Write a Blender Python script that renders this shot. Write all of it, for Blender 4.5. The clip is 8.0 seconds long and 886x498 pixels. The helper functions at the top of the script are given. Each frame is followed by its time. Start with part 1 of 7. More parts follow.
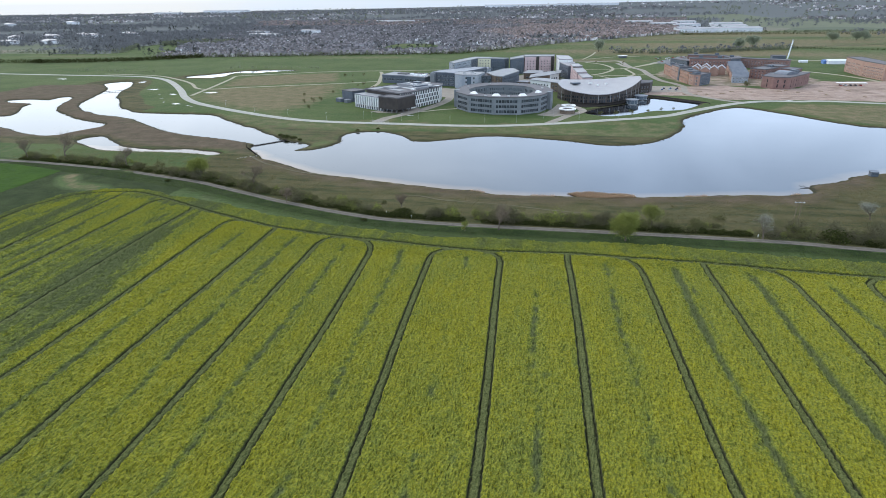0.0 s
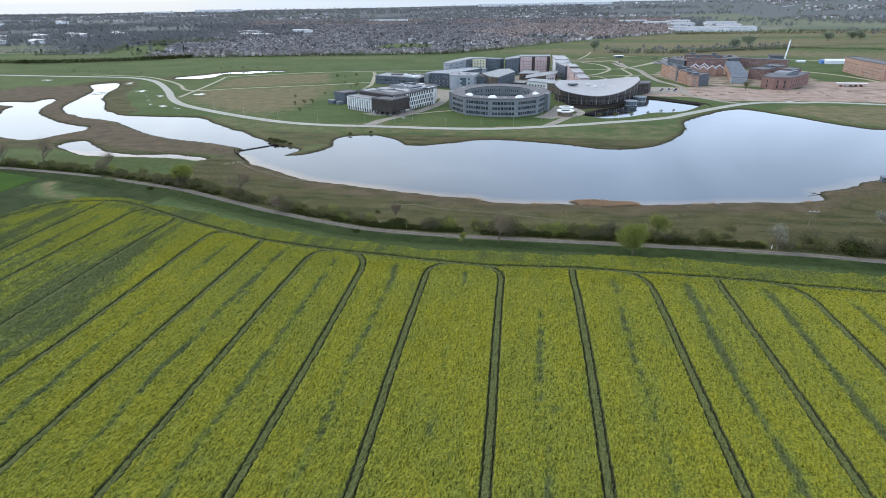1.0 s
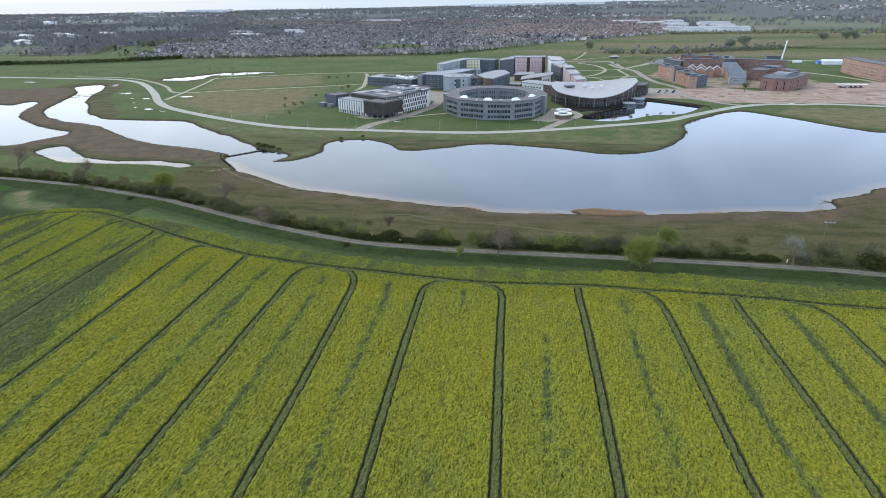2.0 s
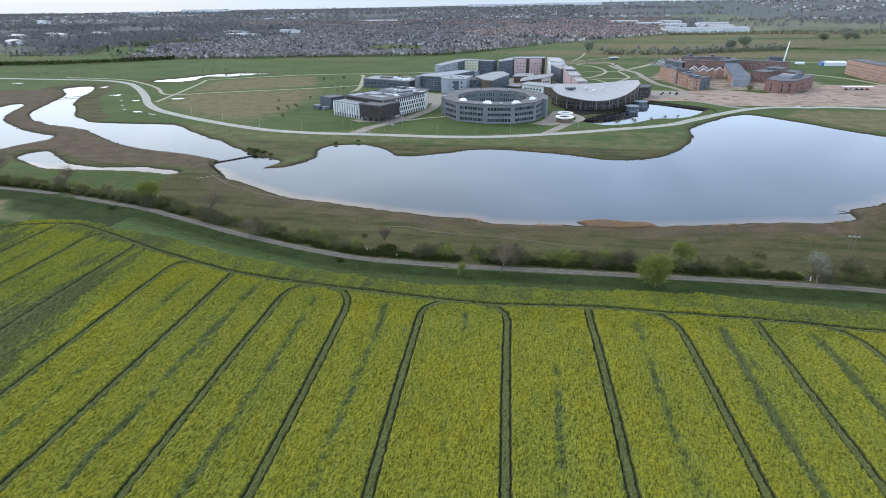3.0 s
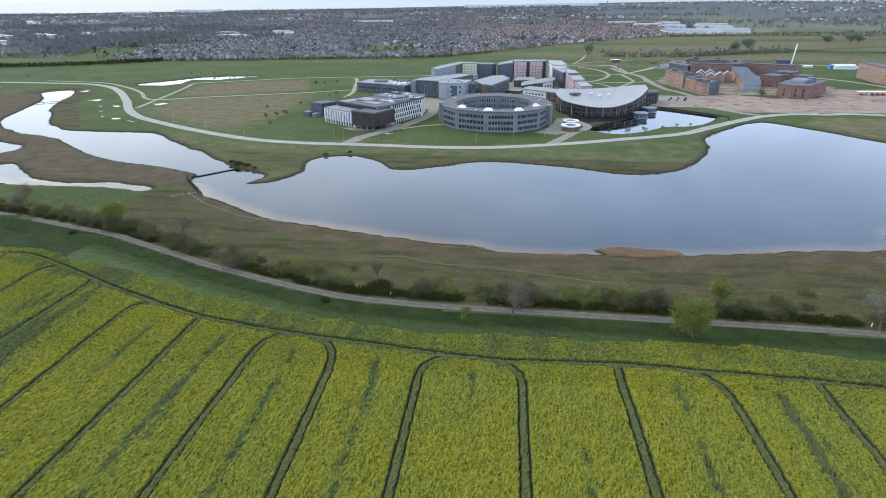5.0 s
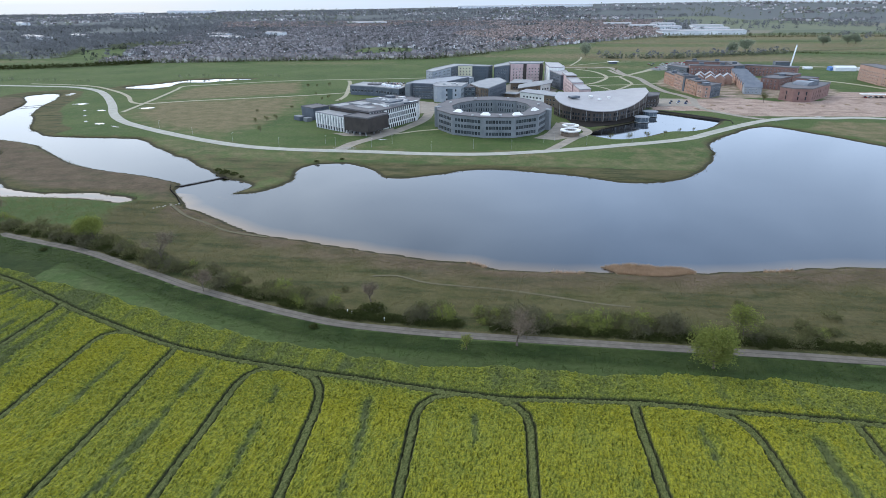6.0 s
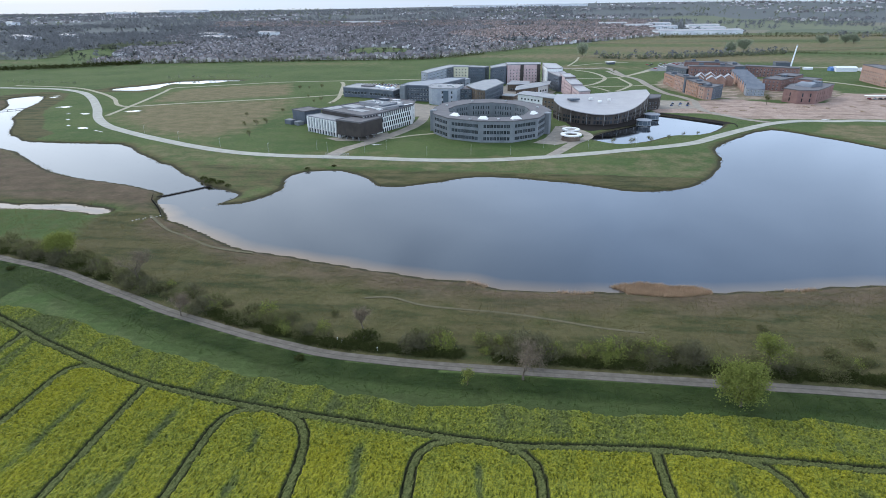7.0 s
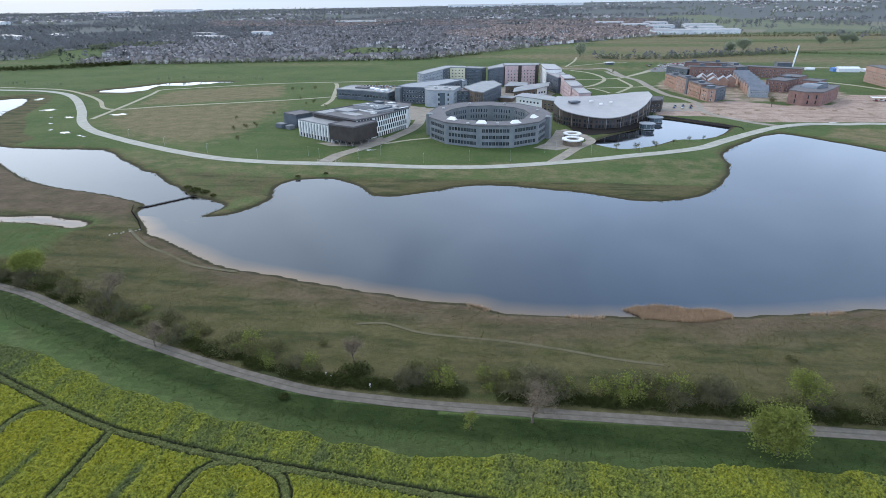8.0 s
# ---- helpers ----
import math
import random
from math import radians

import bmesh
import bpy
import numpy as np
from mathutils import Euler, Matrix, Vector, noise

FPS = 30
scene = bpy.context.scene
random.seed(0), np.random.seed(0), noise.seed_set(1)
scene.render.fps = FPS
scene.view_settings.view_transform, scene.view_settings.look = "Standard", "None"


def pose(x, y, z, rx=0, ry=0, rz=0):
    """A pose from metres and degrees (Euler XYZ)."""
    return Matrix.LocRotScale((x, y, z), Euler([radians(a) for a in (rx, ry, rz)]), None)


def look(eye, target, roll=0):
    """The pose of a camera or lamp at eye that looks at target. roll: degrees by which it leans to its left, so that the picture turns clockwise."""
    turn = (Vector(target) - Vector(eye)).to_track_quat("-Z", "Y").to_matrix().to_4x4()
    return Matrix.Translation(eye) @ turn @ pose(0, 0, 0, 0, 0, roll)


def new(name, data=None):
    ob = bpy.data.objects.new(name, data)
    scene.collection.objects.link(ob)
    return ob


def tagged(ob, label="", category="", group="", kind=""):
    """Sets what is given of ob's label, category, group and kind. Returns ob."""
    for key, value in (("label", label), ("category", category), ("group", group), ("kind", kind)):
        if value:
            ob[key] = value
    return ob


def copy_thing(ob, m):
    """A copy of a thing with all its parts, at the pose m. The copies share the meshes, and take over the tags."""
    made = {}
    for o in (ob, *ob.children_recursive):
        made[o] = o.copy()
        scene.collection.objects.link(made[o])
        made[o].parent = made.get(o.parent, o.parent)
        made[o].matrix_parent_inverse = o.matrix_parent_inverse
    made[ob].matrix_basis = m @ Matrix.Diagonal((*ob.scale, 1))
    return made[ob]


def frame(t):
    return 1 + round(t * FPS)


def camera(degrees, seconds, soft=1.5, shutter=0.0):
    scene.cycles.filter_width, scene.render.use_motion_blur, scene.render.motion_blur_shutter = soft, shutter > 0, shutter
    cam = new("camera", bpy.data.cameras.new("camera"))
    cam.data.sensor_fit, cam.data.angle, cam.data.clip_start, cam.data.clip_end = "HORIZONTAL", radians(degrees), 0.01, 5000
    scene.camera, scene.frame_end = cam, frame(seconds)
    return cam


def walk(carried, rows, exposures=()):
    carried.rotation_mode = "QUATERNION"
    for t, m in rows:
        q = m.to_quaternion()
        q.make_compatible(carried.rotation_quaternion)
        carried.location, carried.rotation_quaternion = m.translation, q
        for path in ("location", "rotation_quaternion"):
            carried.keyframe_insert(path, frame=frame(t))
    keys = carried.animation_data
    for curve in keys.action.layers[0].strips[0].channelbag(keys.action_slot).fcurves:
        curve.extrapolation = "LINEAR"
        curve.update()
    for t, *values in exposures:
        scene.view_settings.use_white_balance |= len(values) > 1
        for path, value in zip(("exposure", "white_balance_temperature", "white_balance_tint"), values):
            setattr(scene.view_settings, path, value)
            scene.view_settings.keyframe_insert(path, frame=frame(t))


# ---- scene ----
cam = camera(74.5, 8.0, 0.82)
PATH = [
    (0, (0.229, -0.586, 83.269), (-0.072, 1.229, 82.484), -0.7),
    (0.5, (-1.352, 5.797, 83.234), (-1.64, 7.613, 82.446), -0.7),
    (1, (-2.879, 12.277, 83.206), (-3.16, 14.094, 82.419), -0.7),
    (1.5, (-4.346, 18.901, 83.152), (-4.615, 20.719, 82.365), -0.7),
    (3, (-8.653, 39.703, 82.838), (-8.902, 41.525, 82.051), -0.6),
    (3.5, (-9.992, 46.683, 82.78), (-10.238, 48.505, 81.992), -0.5),
    (4, (-11.294, 53.782, 82.749), (-11.538, 55.605, 81.963), -0.5),
    (4.5, (-12.621, 60.883, 82.715), (-12.862, 62.706, 81.929), -0.5),
    (6, (-16.534, 82.68, 82.76), (-16.752, 84.507, 81.977), -0.5),
    (6.5, (-17.76, 89.963, 82.814), (-17.97, 91.791, 82.029), -0.5),
    (7, (-18.981, 97.507, 82.897), (-19.183, 99.336, 82.112), -0.5),
    (7.5, (-20.169, 105.004, 82.957), (-20.363, 106.832, 82.171), -0.5),
    (8, (-21.393, 112.886, 83.032), (-21.581, 114.715, 82.245), -0.5),
]
walk(cam, [(t, look(eye, target, roll)) for t, eye, target, roll in PATH], [(0, 0.19, 5920, 8), (8, 0.17, 5730, 8)])

# ---- sky and sun: thin bright haze, a soft sun ahead and to the west ----
SUN_EL, SUN_AZ = radians(40), radians(-52)
world = bpy.data.worlds.new("world")
scene.world = world
world.use_nodes = True
wn = world.node_tree
sky = wn.nodes.new("ShaderNodeTexSky")
sky.sky_type, sky.sun_disc = "NISHITA", False
sky.sun_elevation, sky.sun_rotation = SUN_EL, SUN_AZ
sky.air_density, sky.dust_density, sky.ozone_density, sky.altitude = 1.0, 0.6, 1.5, 50
background = wn.nodes["Background"]
background.inputs["Strength"].default_value = 0.10
# thin high cloud over most of the sky
around = wn.nodes.new("ShaderNodeTexCoord")
flat = wn.nodes.new("ShaderNodeVectorMath")
flat.operation = "MULTIPLY"
flat.inputs[1].default_value = (1.0, 1.0, 2.2)
wn.links.new(around.outputs["Generated"], flat.inputs[0])
puffs = wn.nodes.new("ShaderNodeTexNoise")
puffs.inputs["Scale"].default_value, puffs.inputs["Detail"].default_value, puffs.inputs["Distortion"].default_value = 2.6, 5.0, 0.6
wn.links.new(flat.outputs[0], puffs.inputs["Vector"])
amount = wn.nodes.new("ShaderNodeMapRange")
for i, v in enumerate((0.5, 0.36, 0.66, 0.74, 1.0)):
    amount.inputs[i].default_value = v
wn.links.new(puffs.outputs["Fac"], amount.inputs[0])
veil = wn.nodes.new("ShaderNodeMix")
veil.data_type = "RGBA"
# the cloud glows towards the sun and pales in the haze low down
glow = wn.nodes.new("ShaderNodeVectorMath")
glow.operation = "DOT_PRODUCT"
wn.links.new(around.outputs["Generated"], glow.inputs[0])
glow.inputs[1].default_value = (math.sin(SUN_AZ) * math.cos(SUN_EL), math.cos(SUN_AZ) * math.cos(SUN_EL), math.sin(SUN_EL))
near_sun = wn.nodes.new("ShaderNodeMapRange")
near_sun.interpolation_type = "SMOOTHSTEP"
for i, v in enumerate((0.5, 0.30, 1.0, 0.95, 1.12)):
    near_sun.inputs[i].default_value = v
wn.links.new(glow.outputs["Value"], near_sun.inputs[0])
up = wn.nodes.new("ShaderNodeSeparateXYZ")
wn.links.new(around.outputs["Generated"], up.inputs[0])
low_haze = wn.nodes.new("ShaderNodeMapRange")
for i, v in enumerate((0.5, 0.0, 0.07, 0.36, 1.0)):
    low_haze.inputs[i].default_value = v
wn.links.new(up.outputs[2], low_haze.inputs[0])
both = wn.nodes.new("ShaderNodeMath")
both.operation = "MULTIPLY"
wn.links.new(near_sun.outputs[0], both.inputs[0])
wn.links.new(low_haze.outputs[0], both.inputs[1])
high = wn.nodes.new("ShaderNodeMapRange")
for i, v in enumerate((0.5, 0.10, 0.75, 1.45, 0.70)):
    high.inputs[i].default_value = v
wn.links.new(up.outputs[2], high.inputs[0])
thinned = wn.nodes.new("ShaderNodeMath")
thinned.operation = "MULTIPLY"
wn.links.new(both.outputs[0], thinned.inputs[0])
wn.links.new(high.outputs[0], thinned.inputs[1])
cloud = wn.nodes.new("ShaderNodeVectorMath")
cloud.operation = "SCALE"
warm = wn.nodes.new("ShaderNodeMapRange")
for i, v in enumerate((0.5, 1.0, 1.11, 0.0, 1.0)):
    warm.inputs[i].default_value = v
wn.links.new(near_sun.outputs[0], warm.inputs[0])
tone = wn.nodes.new("ShaderNodeMix")
tone.data_type = "RGBA"
tone.inputs[6].default_value, tone.inputs[7].default_value = (12.6, 14.1, 16.3, 1), (14.6, 14.4, 13.9, 1)
wn.links.new(warm.outputs[0], tone.inputs[0])
wn.links.new(tone.outputs[2], cloud.inputs[0])
wn.links.new(thinned.outputs[0], cloud.inputs["Scale"])
wn.links.new(cloud.outputs[0], veil.inputs[7])
wn.links.new(amount.outputs[0], veil.inputs[0])
wn.links.new(sky.outputs[0], veil.inputs[6])
wn.links.new(veil.outputs[2], background.inputs["Color"])
sun = new("sun", bpy.data.lights.new("sun", "SUN"))
sun.data.energy, sun.data.angle, sun.data.color = 1.2, radians(10), (1.0, 0.95, 0.88)
toward = Vector((math.sin(SUN_AZ) * math.cos(SUN_EL), math.cos(SUN_AZ) * math.cos(SUN_EL), math.sin(SUN_EL)))
sun.matrix_world = look(toward * 100, (0, 0, 0))

# ---- node helpers and materials ----
def blank(name):
    m = bpy.data.materials.new(name)
    m.use_nodes = True
    return m, m.node_tree, m.node_tree.nodes["Principled BSDF"]


def put_in(nt, socket, value):
    if isinstance(value, bpy.types.NodeSocket):
        nt.links.new(value, socket)
    elif isinstance(value, tuple) and len(value) == 3 and socket.type == "RGBA":
        socket.default_value = (*value, 1)
    else:
        socket.default_value = value


def place(nt, stretch=(1, 1, 1)):
    geo = nt.nodes.new("ShaderNodeNewGeometry")
    mul = nt.nodes.new("ShaderNodeVectorMath")
    mul.operation = "MULTIPLY"
    nt.links.new(geo.outputs["Position"], mul.inputs[0])
    mul.inputs[1].default_value = stretch
    return mul.outputs[0]


def noise_at(nt, where, size, detail=3.0, rough=0.55, warp=0.0):
    """Noise whose blobs are about size metres across."""
    n = nt.nodes.new("ShaderNodeTexNoise")
    nt.links.new(where, n.inputs["Vector"])
    n.inputs["Scale"].default_value = 1.0 / size
    n.inputs["Detail"].default_value = detail
    n.inputs["Roughness"].default_value = rough
    n.inputs["Distortion"].default_value = warp
    return n.outputs["Fac"]


def span(nt, value, low, high, a=0.0, b=1.0):
    n = nt.nodes.new("ShaderNodeMapRange")
    for i, v in enumerate((value, low, high, a, b)):
        put_in(nt, n.inputs[i], v)
    return n.outputs[0]


def blend(nt, fac, a, b, kind="MIX"):
    n = nt.nodes.new("ShaderNodeMix")
    n.data_type, n.blend_type = "RGBA", kind
    for i, v in ((0, fac), (6, a), (7, b)):
        put_in(nt, n.inputs[i], v)
    return n.outputs[2]


def sum_of(nt, kind, a, b):
    n = nt.nodes.new("ShaderNodeMath")
    n.operation = kind
    put_in(nt, n.inputs[0], a)
    put_in(nt, n.inputs[1], b)
    return n.outputs[0]


def stored(nt, name):
    n = nt.nodes.new("ShaderNodeAttribute")
    n.attribute_name = name
    return n


def relief(nt, bsdf, height, strength, distance):
    n = nt.nodes.new("ShaderNodeBump")
    n.inputs["Strength"].default_value = strength
    n.inputs["Distance"].default_value = distance
    nt.links.new(height, n.inputs["Height"])
    nt.links.new(n.outputs[0], bsdf.inputs["Normal"])


def surface(name, c1, c2, size=2.0, rough=0.8, metal=0.0, bump=0.3, fine=0.12, vary=0.0, island=0.0, stretch=(1, 1, 1), spec=0.3):
    """A worn two-tone surface: broad stains and fine grain, with a shade of its own for each object or island."""
    m, nt, b = blank(name)
    p = place(nt, stretch)
    broad = noise_at(nt, p, size, 4)
    grain = noise_at(nt, p, fine, 2)
    col = blend(nt, span(nt, broad, 0.35, 0.65), c1, c2)
    col = blend(nt, 1.0, col, blend(nt, grain, (0.82, 0.82, 0.82), (1.12, 1.12, 1.12)), "MULTIPLY")
    if vary:
        r = nt.nodes.new("ShaderNodeObjectInfo").outputs["Random"]
        v = span(nt, r, 0, 1, 1 - vary, 1 + vary)
        mixed = nt.nodes.new("ShaderNodeVectorMath")
        mixed.operation = "SCALE"
        nt.links.new(col, mixed.inputs[0])
        nt.links.new(v, mixed.inputs["Scale"])
        col = mixed.outputs[0]
    if island:
        r = nt.nodes.new("ShaderNodeNewGeometry").outputs["Random Per Island"]
        v = span(nt, r, 0, 1, 1 - island, 1 + island)
        mixed = nt.nodes.new("ShaderNodeVectorMath")
        mixed.operation = "SCALE"
        nt.links.new(col, mixed.inputs[0])
        nt.links.new(v, mixed.inputs["Scale"])
        col = mixed.outputs[0]
    put_in(nt, b.inputs["Base Color"], col)
    b.inputs["Metallic"].default_value = metal
    b.inputs["Specular IOR Level"].default_value = spec
    put_in(nt, b.inputs["Roughness"], span(nt, broad, 0.3, 0.7, max(rough - 0.08, 0.03), min(rough + 0.08, 1)))
    if bump:
        relief(nt, b, sum_of(nt, "ADD", grain, broad), bump, fine * 0.3)
    return m


def ground_material():
    """Turf; the zones colour attribute holds dry grass (red), rough meadow (green) and bare soil (blue)."""
    m, nt, b = blank("turf_and_soil")
    p = place(nt)
    n60, n9, n2, n04 = noise_at(nt, p, 55, 4), noise_at(nt, p, 9, 5), noise_at(nt, p, 1.6, 4, 0.65), noise_at(nt, p, 0.35, 2)
    z = stored(nt, "zones")
    sep = nt.nodes.new("ShaderNodeSeparateColor")
    nt.links.new(z.outputs["Color"], sep.inputs[0])
    wob = sum_of(nt, "MULTIPLY", sum_of(nt, "SUBTRACT", n9, 0.5), 0.55)

    def zone(i):
        return span(nt, sum_of(nt, "ADD", sep.outputs[i], wob), 0.35, 0.65)
    lawn = blend(nt, span(nt, n60, 0.38, 0.62), (0.056, 0.086, 0.026), (0.080, 0.106, 0.036))
    lawn = blend(nt, span(nt, n9, 0.45, 0.7, 0, 0.5), lawn, (0.100, 0.108, 0.052))
    dry = blend(nt, span(nt, n9, 0.35, 0.65), (0.115, 0.104, 0.052), (0.165, 0.135, 0.076))
    mead = blend(nt, span(nt, n9, 0.36, 0.62), (0.068, 0.067, 0.026), (0.100, 0.088, 0.042))
    mead = blend(nt, span(nt, n60, 0.4, 0.6, 0, 0.55), mead, (0.074, 0.064, 0.030))
    soil = blend(nt, span(nt, n9, 0.35, 0.65), (0.28, 0.205, 0.165), (0.37, 0.285, 0.24))
    ruts = noise_at(nt, place(nt, (0.4, 1, 1)), 20, 6, 0.65, 1.6)
    soil = blend(nt, span(nt, ruts, 0.50, 0.66, 0, 0.8), soil, (0.16, 0.118, 0.09))
    soil = blend(nt, span(nt, ruts, 0.44, 0.30, 0, 0.4), soil, (0.42, 0.355, 0.30))
    col = blend(nt, zone(0), lawn, dry)
    col = blend(nt, zone(1), col, mead)
    col = blend(nt, zone(2), col, soil)
    streak = noise_at(nt, place(nt, (0.22, 1, 1)), 6, 4, 0.6)
    in_mead = sum_of(nt, "MULTIPLY", zone(1), span(nt, streak, 0.48, 0.64, 0, 0.85))
    col = blend(nt, in_mead, col, (0.034, 0.042, 0.016))
    col = blend(nt, sum_of(nt, "MULTIPLY", zone(1), span(nt, streak, 0.46, 0.34, 0, 0.45)), col, (0.095, 0.086, 0.042))
    # brown rushy ground by the water
    heath = blend(nt, span(nt, n9, 0.35, 0.65), (0.078, 0.059, 0.038), (0.116, 0.087, 0.058))
    heath = blend(nt, span(nt, streak, 0.48, 0.66, 0, 0.5), heath, (0.060, 0.062, 0.030))
    col = blend(nt, span(nt, sum_of(nt, "ADD", stored(nt, "heath").outputs["Fac"], wob), 0.2, 0.8), col, heath)
    lush = stored(nt, "sward").outputs["Fac"]
    # rank grass; the shade of the trackside ditch is in this dark green
    rank = blend(nt, span(nt, n9, 0.35, 0.65), (0.018, 0.031, 0.008), (0.036, 0.050, 0.015))
    col = blend(nt, span(nt, sum_of(nt, "ADD", lush, wob), 0.3, 0.7), col, rank)
    col = blend(nt, 1.0, col, blend(nt, span(nt, n2, 0.3, 0.7), (0.78, 0.78, 0.78), (1.18, 1.18, 1.18)), "MULTIPLY")
    col = blend(nt, 1.0, col, blend(nt, span(nt, n04, 0.3, 0.7), (0.8, 0.8, 0.8), (1.2, 1.2, 1.2)), "MULTIPLY")
    # lake bed: pale silt in the shallows; below, deep water's light is painted blue-grey
    hgt = nt.nodes.new("ShaderNodeSeparateXYZ")
    nt.links.new(p, hgt.inputs[0])
    bed = blend(nt, span(nt, hgt.outputs[2], -2.0, -1.25), (0.10, 0.140, 0.185), (0.34, 0.26, 0.205))
    col = blend(nt, span(nt, hgt.outputs[2], -0.80, -0.45), (0.040, 0.038, 0.022), col)
    col = blend(nt, span(nt, hgt.outputs[2], -1.04, -0.97), bed, col)
    put_in(nt, b.inputs["Base Color"], col)
    b.inputs["Roughness"].default_value = 0.95
    b.inputs["Specular IOR Level"].default_value = 0.1
    relief(nt, b, sum_of(nt, "ADD", n2, n04), 0.6, 0.25)
    return m


def far_material():
    """Farmland far off: a patchwork of fields with their own greens and browns, greyed to paint haze."""
    m, nt, b = blank("hazed_far_farmland")
    p = place(nt, (1, 0.55, 1))
    v = nt.nodes.new("ShaderNodeTexVoronoi")
    nt.links.new(p, v.inputs["Vector"])
    v.inputs["Scale"].default_value = 1 / 260
    hue = nt.nodes.new("ShaderNodeSeparateColor")
    nt.links.new(v.outputs["Color"], hue.inputs[0])
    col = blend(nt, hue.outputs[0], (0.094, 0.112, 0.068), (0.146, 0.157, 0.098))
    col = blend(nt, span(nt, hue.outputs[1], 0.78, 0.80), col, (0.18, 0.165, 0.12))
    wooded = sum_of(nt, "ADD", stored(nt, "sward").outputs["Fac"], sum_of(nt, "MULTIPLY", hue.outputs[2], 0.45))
    # woodland floor, with distance haze mixed into its grey
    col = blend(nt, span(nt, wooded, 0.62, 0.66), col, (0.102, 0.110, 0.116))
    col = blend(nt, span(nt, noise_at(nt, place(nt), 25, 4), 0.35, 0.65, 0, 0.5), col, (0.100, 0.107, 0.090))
    put_in(nt, b.inputs["Base Color"], col)
    b.inputs["Roughness"].default_value = 0.95
    b.inputs["Specular IOR Level"].default_value = 0.1
    return m


def crop_material():
    """Flowering rape: yellow heads over green leaves. bloom: how thickly it flowers; rut: sunken wheel marks, near
    black.
    """
    m, nt, b = blank("rape_crop")
    p = place(nt)
    n20, n3 = noise_at(nt, p, 16, 4), noise_at(nt, place(nt, (1, 0.45, 1)), 2.2, 4, 0.6)
    n05, n01 = noise_at(nt, p, 0.42, 3, 0.7), noise_at(nt, p, 0.14, 2, 0.7)
    bloom, rut = stored(nt, "bloom").outputs["Fac"], stored(nt, "rut").outputs["Fac"]
    leaf = blend(nt, span(nt, n05, 0.35, 0.65), (0.108, 0.128, 0.018), (0.192, 0.204, 0.030))
    leaf = blend(nt, span(nt, bloom, 0.05, 0.42), blend(nt, span(nt, n05, 0.35, 0.65), (0.076, 0.098, 0.018), (0.158, 0.178, 0.038)), leaf)
    flower = blend(nt, n20, (0.200, 0.194, 0.012), (0.243, 0.224, 0.012))
    heads = sum_of(nt, "ADD", sum_of(nt, "MULTIPLY", n05, 0.55), sum_of(nt, "MULTIPLY", n01, 0.55))
    lush = sum_of(nt, "ADD", bloom, sum_of(nt, "MULTIPLY", sum_of(nt, "SUBTRACT", n3, 0.5), 0.5))
    lush = sum_of(nt, "ADD", lush, sum_of(nt, "MULTIPLY", sum_of(nt, "SUBTRACT", n20, 0.5), 0.3))
    edge = span(nt, lush, 0.0, 1.0, 0.72, 0.40)
    cover = span(nt, sum_of(nt, "SUBTRACT", heads, edge), -0.06, 0.10, 0.0, 0.95)
    col = blend(nt, cover, leaf, flower)
    # dark gaps between plants: shade put into the colour as noise
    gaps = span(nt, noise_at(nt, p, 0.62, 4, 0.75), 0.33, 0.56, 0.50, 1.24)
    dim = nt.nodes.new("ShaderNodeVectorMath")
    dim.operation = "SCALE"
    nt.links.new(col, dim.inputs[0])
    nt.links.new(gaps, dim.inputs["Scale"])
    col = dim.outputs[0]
    thin = blend(nt, n05, (0.056, 0.070, 0.025), (0.104, 0.118, 0.043))
    col = blend(nt, span(nt, bloom, 0.0, 0.3, 0.85, 0.0), col, thin)
    lane = stored(nt, "lane").outputs["Fac"]
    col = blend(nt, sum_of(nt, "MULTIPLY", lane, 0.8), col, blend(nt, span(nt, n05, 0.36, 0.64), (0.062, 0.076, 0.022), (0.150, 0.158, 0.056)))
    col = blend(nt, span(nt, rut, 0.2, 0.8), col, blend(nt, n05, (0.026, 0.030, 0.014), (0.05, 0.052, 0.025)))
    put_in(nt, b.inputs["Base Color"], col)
    b.inputs["Roughness"].default_value = 0.85
    b.inputs["Specular IOR Level"].default_value = 0.15
    relief(nt, b, sum_of(nt, "ADD", n05, n01), 0.9, 0.2)
    return m


def water_material():
    """Still water: mostly sky, with the silty shallows showing where one looks down into it."""
    m, nt, b = blank("lake_water")
    nt.nodes.remove(b)
    gloss = nt.nodes.new("ShaderNodeBsdfGlossy")
    calm = noise_at(nt, place(nt, (1, 2.2, 1)), 40, 3)
    put_in(nt, gloss.inputs["Roughness"], span(nt, calm, 0.4, 0.65, 0.03, 0.10))
    wet = sum_of(nt, "ADD", stored(nt, "shallow").outputs["Fac"], sum_of(nt, "MULTIPLY", sum_of(nt, "SUBTRACT", calm, 0.5), 0.35))
    body = blend(nt, span(nt, wet, 0.45, 1.0), (0.007, 0.024, 0.048), (0.125, 0.092, 0.066))
    fres = nt.nodes.new("ShaderNodeFresnel")
    fres.inputs["IOR"].default_value = 1.33
    nt.links.new(blend(nt, fres.outputs[0], body, (1.0, 1.0, 1.0)), gloss.inputs["Color"])
    nt.links.new(gloss.outputs[0], nt.nodes["Material Output"].inputs["Surface"])
    return m


def glass_material(name, tone):
    m, nt, b = blank(name)
    r = nt.nodes.new("ShaderNodeObjectInfo").outputs["Random"]
    put_in(nt, b.inputs["Base Color"], blend(nt, r, tuple(c * 0.5 for c in tone), tuple(c * 1.6 for c in tone)))
    b.inputs["Roughness"].default_value = 0.08
    b.inputs["Specular IOR Level"].default_value = 0.6
    return m


